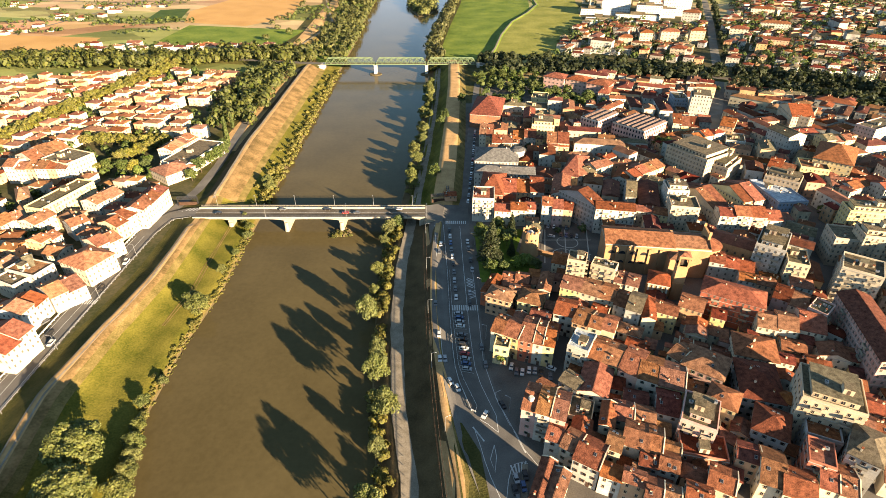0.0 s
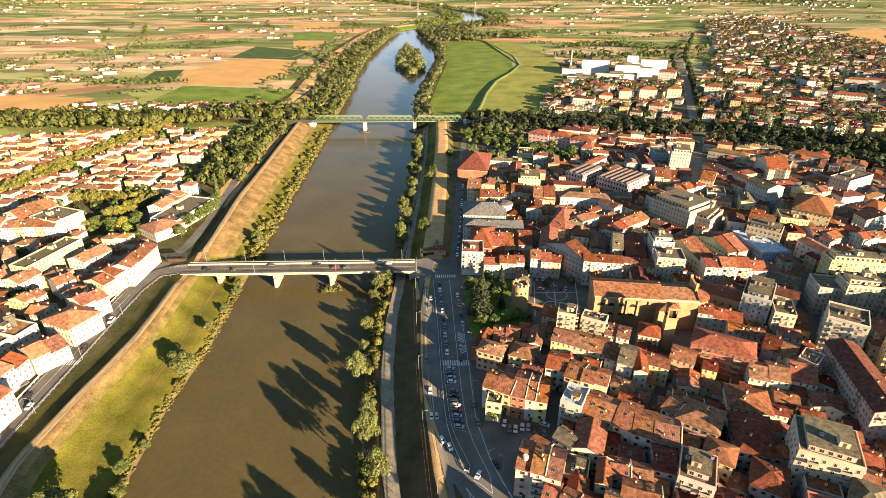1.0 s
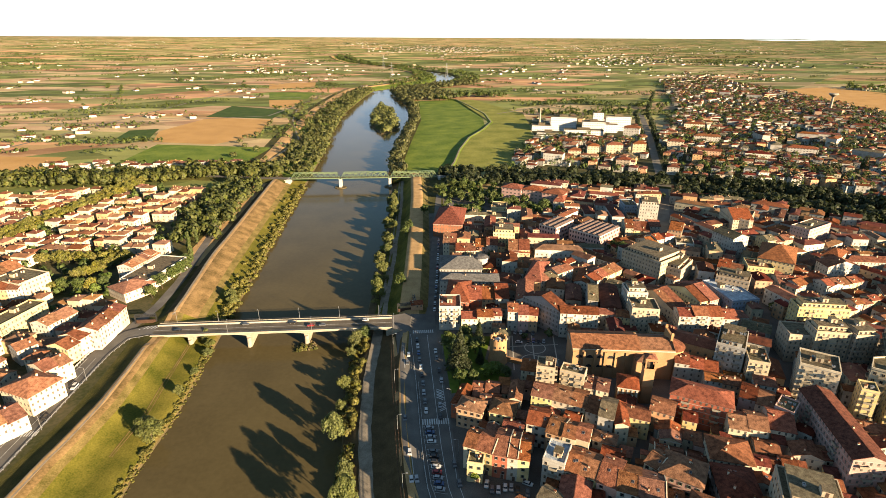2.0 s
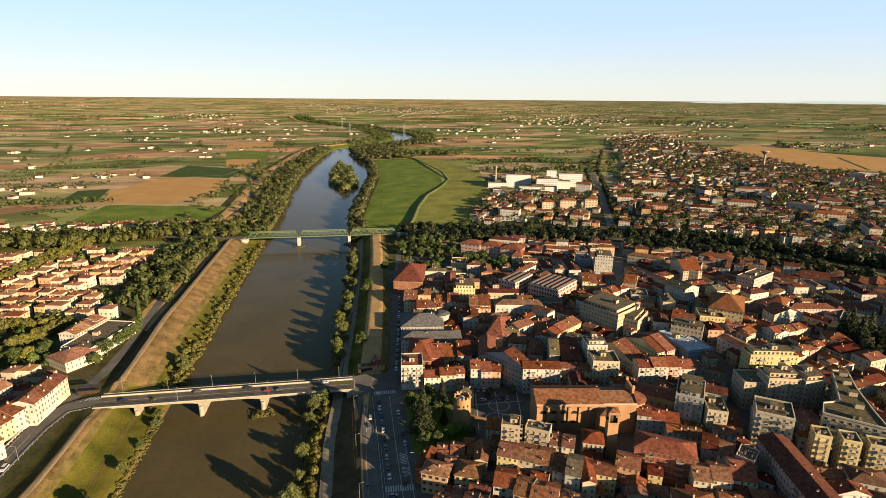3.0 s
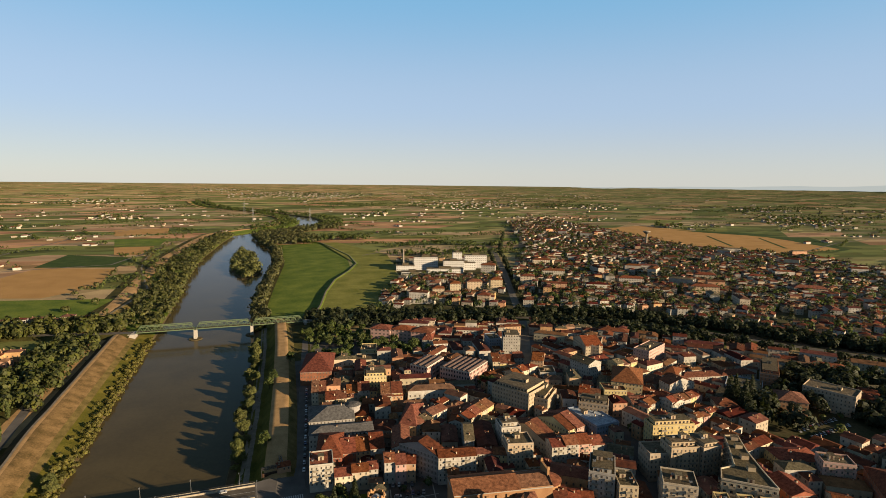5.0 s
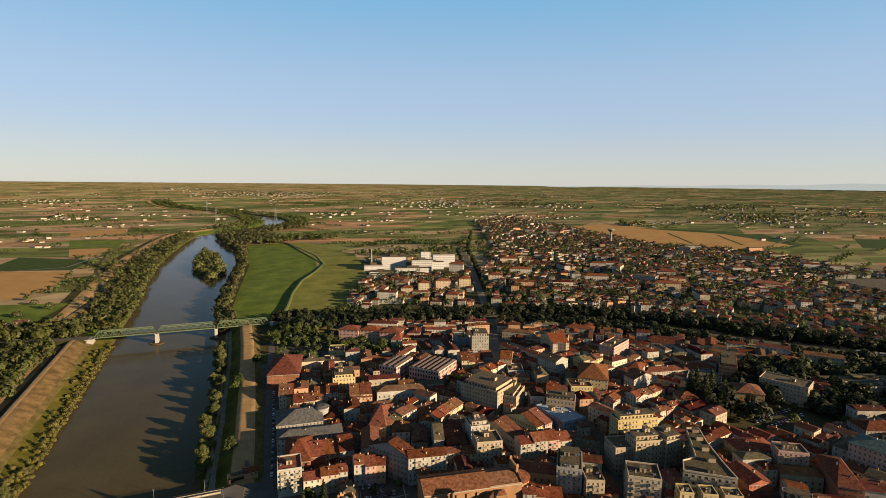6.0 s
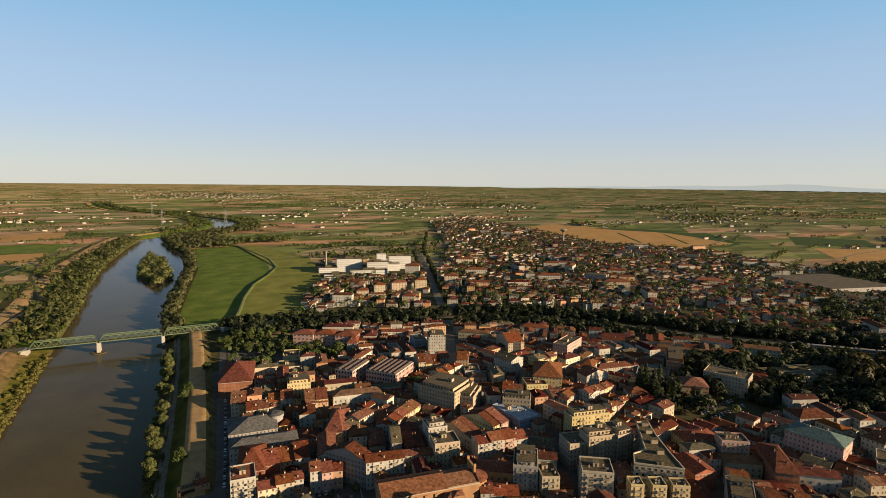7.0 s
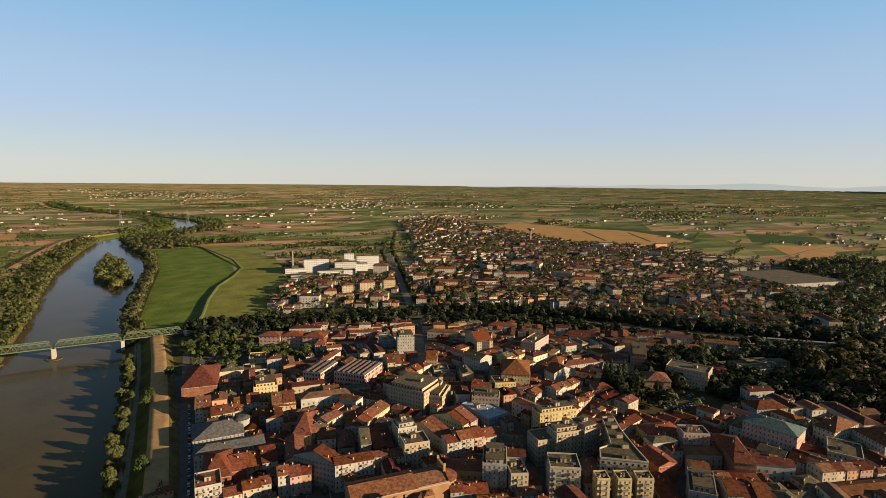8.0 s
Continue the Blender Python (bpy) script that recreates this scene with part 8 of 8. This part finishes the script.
LAMP = lamp_proto()
for x, y, r, z in ((-1.5, 140, 0, 0.3), (3, 112, 20, 0.3), (-4.4, 200, 0, 0.4), (-5.2, 230, 0, 0.4), (19, 185, 180, 0), (19, 155, 180, 0), (18.6, 222, 180, 0), (24, 120, 160, 0), (-140.2, 120, 180, 0), (-140, 150, 180, 0), (-140, 180, 180, 0), (-139.6, 212, 180, 0)):
    copy_thing(LAMP, pose(x, y, z, 0, 0, r))
for i in range(6):
    copy_thing(LAMP, pose(-118 + 21 * i, 259.6, 1.1, 0, 0, 270))
    if i % 2:
        copy_thing(LAMP, pose(-110 + 21 * i, 247.4, 1.1, 0, 0, 90))


# ---- fences and rails ----
def fence(name, label, pts, gap, height, mat, rails=(1.0,), thick=0.07):
    height, thick = height / UNIT, thick / UNIT
    ob = thing(name, label, "fence")
    post = Build()
    post.box(-thick, thick, -thick, thick, -0.2, height)
    pm = post.mesh("post", [mat])
    for (x0, y0, z0), (x1, y1, z1) in zip(pts, pts[1:]):
        n = max(1, int(math.dist((x0, y0), (x1, y1)) / gap))
        for i in range(n):
            k = i / n
            put("post", pm, ob, pose(x0 + (x1 - x0) * k, y0 + (y1 - y0) * k, z0 + (z1 - z0) * k, 0, 0, math.degrees(math.atan2(y1 - y0, x1 - x0))))
    for rz in rails:
        b = Build()
        for (x0, y0, z0), (x1, y1, z1) in zip(pts, pts[1:]):
            b.beam((x0, y0, z0 + rz * height), (x1, y1, z1 + rz * height), thick, thick * 1.6)
        part("rail", b, [mat], ob)


M["rust_steel"] = material("rusty_steel", (0.06, 0.035, 0.025), (0.13, 0.075, 0.05), 1.0, 5.0, 0.8, 0.2)
levee = [(3.0, 80, 0.6), (-0.5, 117, 0.6), (-3.4, 154, 0.62), (-5.4, 199, 0.62), (-6.6, 243, 0.5)]
fence("river_fence", "rusty double-rail fence along the top of the dyke", levee, 3.2, 1.1, M["rust_steel"], (0.5, 1.0), 0.1)
fence("river_fence", "rusty double-rail fence along the top of the dyke", [(x + 1.1, y, z) for x, y, z in levee], 3.2, 1.1, M["rust_steel"], (0.5, 1.0), 0.1)
fence("guard_rail", "white painted barrier between road and parking bays", [(13.0, 119.8, 0.05), (11.6, 120.6, 0.05), (10.4, 125, 0.05), (8.2, 132.5, 0.05), (6.9, 140, 0.05), (6.2, 150, 0.05), (5.6, 168, 0.05), (5.0, 200, 0.05), (3.6, 240, 0.05)], 2.2, 0.8, M["white_line"], (0.5, 1.0), 0.12)
fence("guard_rail", "white painted barrier beside the parking bays", [(13.0, 119.8, 0.05), (13.6, 122.2, 0.05), (12.1, 126.8, 0.05), (9.7, 134, 0.05), (8.1, 141.4, 0.05), (7.6, 150, 0.05), (6.6, 168, 0.05), (6.0, 200, 0.05)], 2.2, 0.5, M["white_line"], (1.0,), 0.1)
fence("guard_rail", "white parapet rail beside the west road", [(-151, 90, 0.05), (-151, 140, 0.05), (-150.6, 200, 0.05), (-149.6, 236, 0.1), (-146, 250, 0.4)], 2.4, 0.9, M["white_line"], (0.5, 1.0), 0.16)
fence("guard_rail", "pale steel rail on the dyke side of the west road", [(-141, 90, 0.05), (-141, 150, 0.05), (-140.4, 200, 0.05), (-139.4, 232, 0.2), (-136, 245, 0.7), (-127.5, 247.2, 1.0)], 3.0, 0.7, M["pale_steel"], (1.0,), 0.12)


# ---- steel flood gantries at the bridge heads ----
def gantry(x, y, z, rot, w):
    ob = thing("steel_gantry", "dark steel lattice gantry at the bridge head", "gantry", at=pose(x, y, z, 0, 0, rot))
    for s in (-1, 1):
        b = Build()
        for q in (-0.5, 0.5):
            b.beam((s * w / 2, q, -0.5), (s * w / 2, q, 4.4), 0.22, 0.22)
        for k in range(4):
            b.beam((s * w / 2, -0.5, k * 1.1), (s * w / 2, 0.5, k * 1.1 + 1.1), 0.12, 0.12)
        part("leg", b, [M["dark_steel"]], ob)
    b = Build()
    for zz in (3.3, 4.4):
        for q in (-0.5, 0.5):
            b.beam((-w / 2, q, zz), (w / 2, q, zz), 0.2, 0.2)
    n = int(w / 1.2)
    for i in range(n):
        a, c = -w / 2 + i * w / n, -w / 2 + (i + 1) * w / n
        for q in (-0.5, 0.5):
            b.beam((a, q, 3.3), (c, q, 4.4), 0.12, 0.12)
            b.beam((a, q, 4.4), (c, q, 3.3), 0.12, 0.12)
    part("beam", b, [M["dark_steel"]], ob)
    for k in range(3):
        b = Build()
        b.box(-w / 2 + 0.4, w / 2 - 0.4, -0.35, 0.35, -0.4 + 0.62 * k, 0.18 + 0.62 * k)
        part("flood_board", b, [M["rust_steel"]], ob, "rusty steel flood board")


gantry(-135.2, 263.0, 0.5, 2, 10.5)
for i in range(9):
    x = -142 + 1.9 * i
    y, z = np.interp(x, [-142, -138.5, -132, -126], [253.0, 254.6, 256.2, 256.4]), np.interp(x, [-143, -138.5, -132, -127], [0.35, 0.7, 0.98, 1.0]) + 0.035
    strip("hatched_marking", [(x - 0.9, y - 1.5, z), (x + 0.9, y + 1.3, z)], 0.55, M["white_line"], "white hatched marking at the bridge head", category="road marking")
gantry(1.5, 266, 0.6, 8, 9)
gantry(6.5, 272, 0.8, 95, 8)
house(7.5, 268, 6.5, 5, 3.6, 8, "g", "o", "t", 0.6)


# ---- markings on the roads ----
def marks(name, label, spots, w, l, lift):
    ob = thing(name, label, "road marking", kind="structure")
    b = Build()
    b.box(-w / 2, w / 2, -l / 2, l / 2, 0, 0.008)
    me = b.mesh("stripe", [M["white_line"]])
    for x, y, r in spots:
        put("stripe", me, ob, pose(x, y, ground_z(x, y) + lift, 0, 0, r))


marks("zebra_crossing", "white zebra crossing over the riverside road", [(6.8 + 0.92 * i, 173.6, 0) for i in range(12)], 0.5, 3.4, 0.056)
marks("zebra_crossing", "white zebra crossing on the west road", [(-148.6 + 1.0 * i, 178, 0) for i in range(9)], 0.5, 3.0, 0.09)
marks("zebra_crossing", "white zebra crossing near the bridge", [(5 + 1.0 * i, 243.5, 0) for i in range(11)], 0.5, 3.0, 0.056)
marks("hatched_marking", "white hatched road marking by the park", [(14.6 + 0.35 * (i % 2), 188 + 1.1 * i, 55) for i in range(6)] + [(15.4, 180.5 + 1.0 * i, 120) for i in range(5)] + [(22.6 + 0.95 * i, 98.6 + 0.35 * i, 15 - 8 * i) for i in range(5)] + [(12.6 + 0.55 * i, 112.6 - 0.9 * i, 30) for i in range(4)] + [(25.2 + 0.5 * i, 111 - 1.7 * i, 20) for i in range(4)], 0.45, 3.2, 0.056)
marks("parking_bays", "white parking bay lines beside the road", [(9.1 + 0.16 * i, 170.8 - 2.55 * i, 90 - 1.2 * i) for i in range(14)], 0.14, 4.8, 0.056)
for nm, pts in (("lane_line", [(13.5, 148.6), (13.0, 160), (12.4, 200), (12.0, 240)]), ("lane_line", [(2.6, 143), (1.9, 155), (1.0, 190), (-0.8, 240)]),
                ("lane_line", [(19.7, 111.8), (16.6, 115.1), (14.2, 116.9)]), ("lane_line", [(12.4, 112.5), (13.8, 106.6), (14.7, 101.6), (16.1, 96), (18.2, 89.5)]), ("lane_line", [(18, 107.2), (18.3, 103), (17.4, 97.8), (16.4, 102.2), (18, 107.2)]), ("lane_line", [(19.9, 89.5), (21, 95.1), (22.1, 98.4), (23.8, 100.6), (26.1, 101.2), (27.3, 100.6)]), ("lane_line", [(22.3, 129.3), (20.4, 128.3), (20.1, 126), (20.9, 123.1), (22.1, 119.6), (22.9, 116.8), (23.8, 114.2)]), ("lane_line", [(13.5, 148.6), (14, 139.9), (15.5, 131.9), (17.8, 124.3), (19.6, 118.5), (19.7, 111.8)]), ("lane_line", [(32, 97), (27, 105.5), (20.2, 126), (17.2, 143), (17.0, 168), (16.2, 204)]), ("lane_line", [(-146.2, 90), (-146.2, 140), (-145.4, 180), (-144.6, 230)]), ("lane_line", [(-142.2, 90), (-142.2, 140), (-141.4, 180), (-140.7, 225)]), ("lane_line", [(-149.8, 90), (-149.8, 140), (-149.2, 180), (-148.4, 230)])):
    strip(nm, pts, 0.18, M["white_line"], "thin white painted lane line", 0.1 if pts[0][0] < 0 else 0.062, category="road marking", step=12)
# pale stone bands and rings in the square
for x0, y0, x1, y1 in ((50, 206, 55, 236), (60, 206, 65, 236), (71, 208, 76, 236), (49, 212, 73, 213), (52, 226, 76, 226)):
    strip("paving_band", [(x0, y0), (x1, y1)], 0.5, M["stone"], "pale stone band in the square's paving", 0.075, category="pavement")
for cx, cy in ((64, 224), (60, 213)):
    ring = [(cx + 5 * math.cos(2 * math.pi * i / 32), cy + 5 * math.sin(2 * math.pi * i / 32)) for i in range(33)]
    strip("paving_ring", ring, 0.45, M["stone"], "pale stone ring in the square's paving", 0.082, category="pavement")
# lawn of the small park
v = [(x, y, 0.1) for x, y in ((19.5, 191), (47, 194), (46, 207), (38, 216), (44, 236), (19, 240))]
tagged(new("park_lawn", mesh_from("park_lawn", v, [tuple(range(6))], [M["meadow"]])), "shaded lawn of the small park", "lawn", kind="structure")
b = Build()
b.tube((0, 0, 0), (0, 0, 14), 0.9, 0.8, 12)
b.tube((0, 0, 14), (0, 0, 14.6), 0.95, 0.7, 12)
single("factory_chimney", b, [M["wall_w"]], "smooth white round chimney beside a pink building", "chimney", at=pose(29.0, 113.2, 0))


# ---- train on the line past the station ----
def train(x0, y0, x1, y1, count):
    ob = thing("passenger_train", "grey and white passenger train standing on the line", "train")
    ang = math.degrees(math.atan2(y1 - y0, x1 - x0))
    for i in range(count):
        k = (i + 0.5) / count
        b = Build()
        n = math.dist((x0, y0), (x1, y1)) / count - 0.8
        b.box(-n / 2, n / 2, -1.2, 1.2, 0.5, 2.5, 0)
        b.box(-n / 2, n / 2, -1.2, 1.2, 2.5, 3.1, 0, taper=0.35)
        for q in range(int(n / 1.8)):
            b.box(-n / 2 + 0.7 + 1.8 * q, -n / 2 + 1.9 + 1.8 * q, -1.23, 1.23, 1.5, 2.2, 1)
        b.box(-n / 2, n / 2, -1.22, 1.22, 0.7, 1.0, 2)
        for s in (-0.35, 0.35):
            b.box(s * n - 1.1, s * n + 1.1, -0.9, 0.9, 0.0, 0.5, 3)
        part("coach", b, [M["wall_g"], M["glass"], M["car_blue"], M["dark_steel"]], ob).matrix_basis = pose(x0 + (x1 - x0) * k, y0 + (y1 - y0) * k, 1.1, 0, 0, ang)


train(507, 286.7, 576, 215.2, 6)


# ---- faint blue hills on the eastern horizon: a backdrop glowing in their hazy tone ----
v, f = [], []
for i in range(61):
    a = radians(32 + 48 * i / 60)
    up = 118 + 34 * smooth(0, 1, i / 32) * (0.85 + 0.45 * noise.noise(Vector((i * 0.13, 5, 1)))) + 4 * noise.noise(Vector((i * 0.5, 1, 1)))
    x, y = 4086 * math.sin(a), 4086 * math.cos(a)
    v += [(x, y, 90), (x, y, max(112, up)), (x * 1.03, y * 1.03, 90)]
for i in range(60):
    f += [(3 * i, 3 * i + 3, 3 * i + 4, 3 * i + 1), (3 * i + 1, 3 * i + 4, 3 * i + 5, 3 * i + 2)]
hills = bpy.data.materials.new("glowing_hazy_hills")
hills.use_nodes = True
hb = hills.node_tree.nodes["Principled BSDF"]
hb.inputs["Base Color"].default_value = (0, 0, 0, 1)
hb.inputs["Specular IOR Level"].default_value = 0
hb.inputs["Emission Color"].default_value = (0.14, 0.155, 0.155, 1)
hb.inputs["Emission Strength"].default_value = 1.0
tagged(new("backdrop", mesh_from("backdrop", v, f, [hills])), "glowing backdrop of a faint blue line of distant hills", "hills", kind="structure")


# ---- from plan units to metres ----
for ob in list(scene.objects):
    if ob.parent is None and ob.type in {"MESH", "EMPTY"}:
        ob.matrix_basis = Matrix.Scale(UNIT, 4) @ ob.matrix_basis
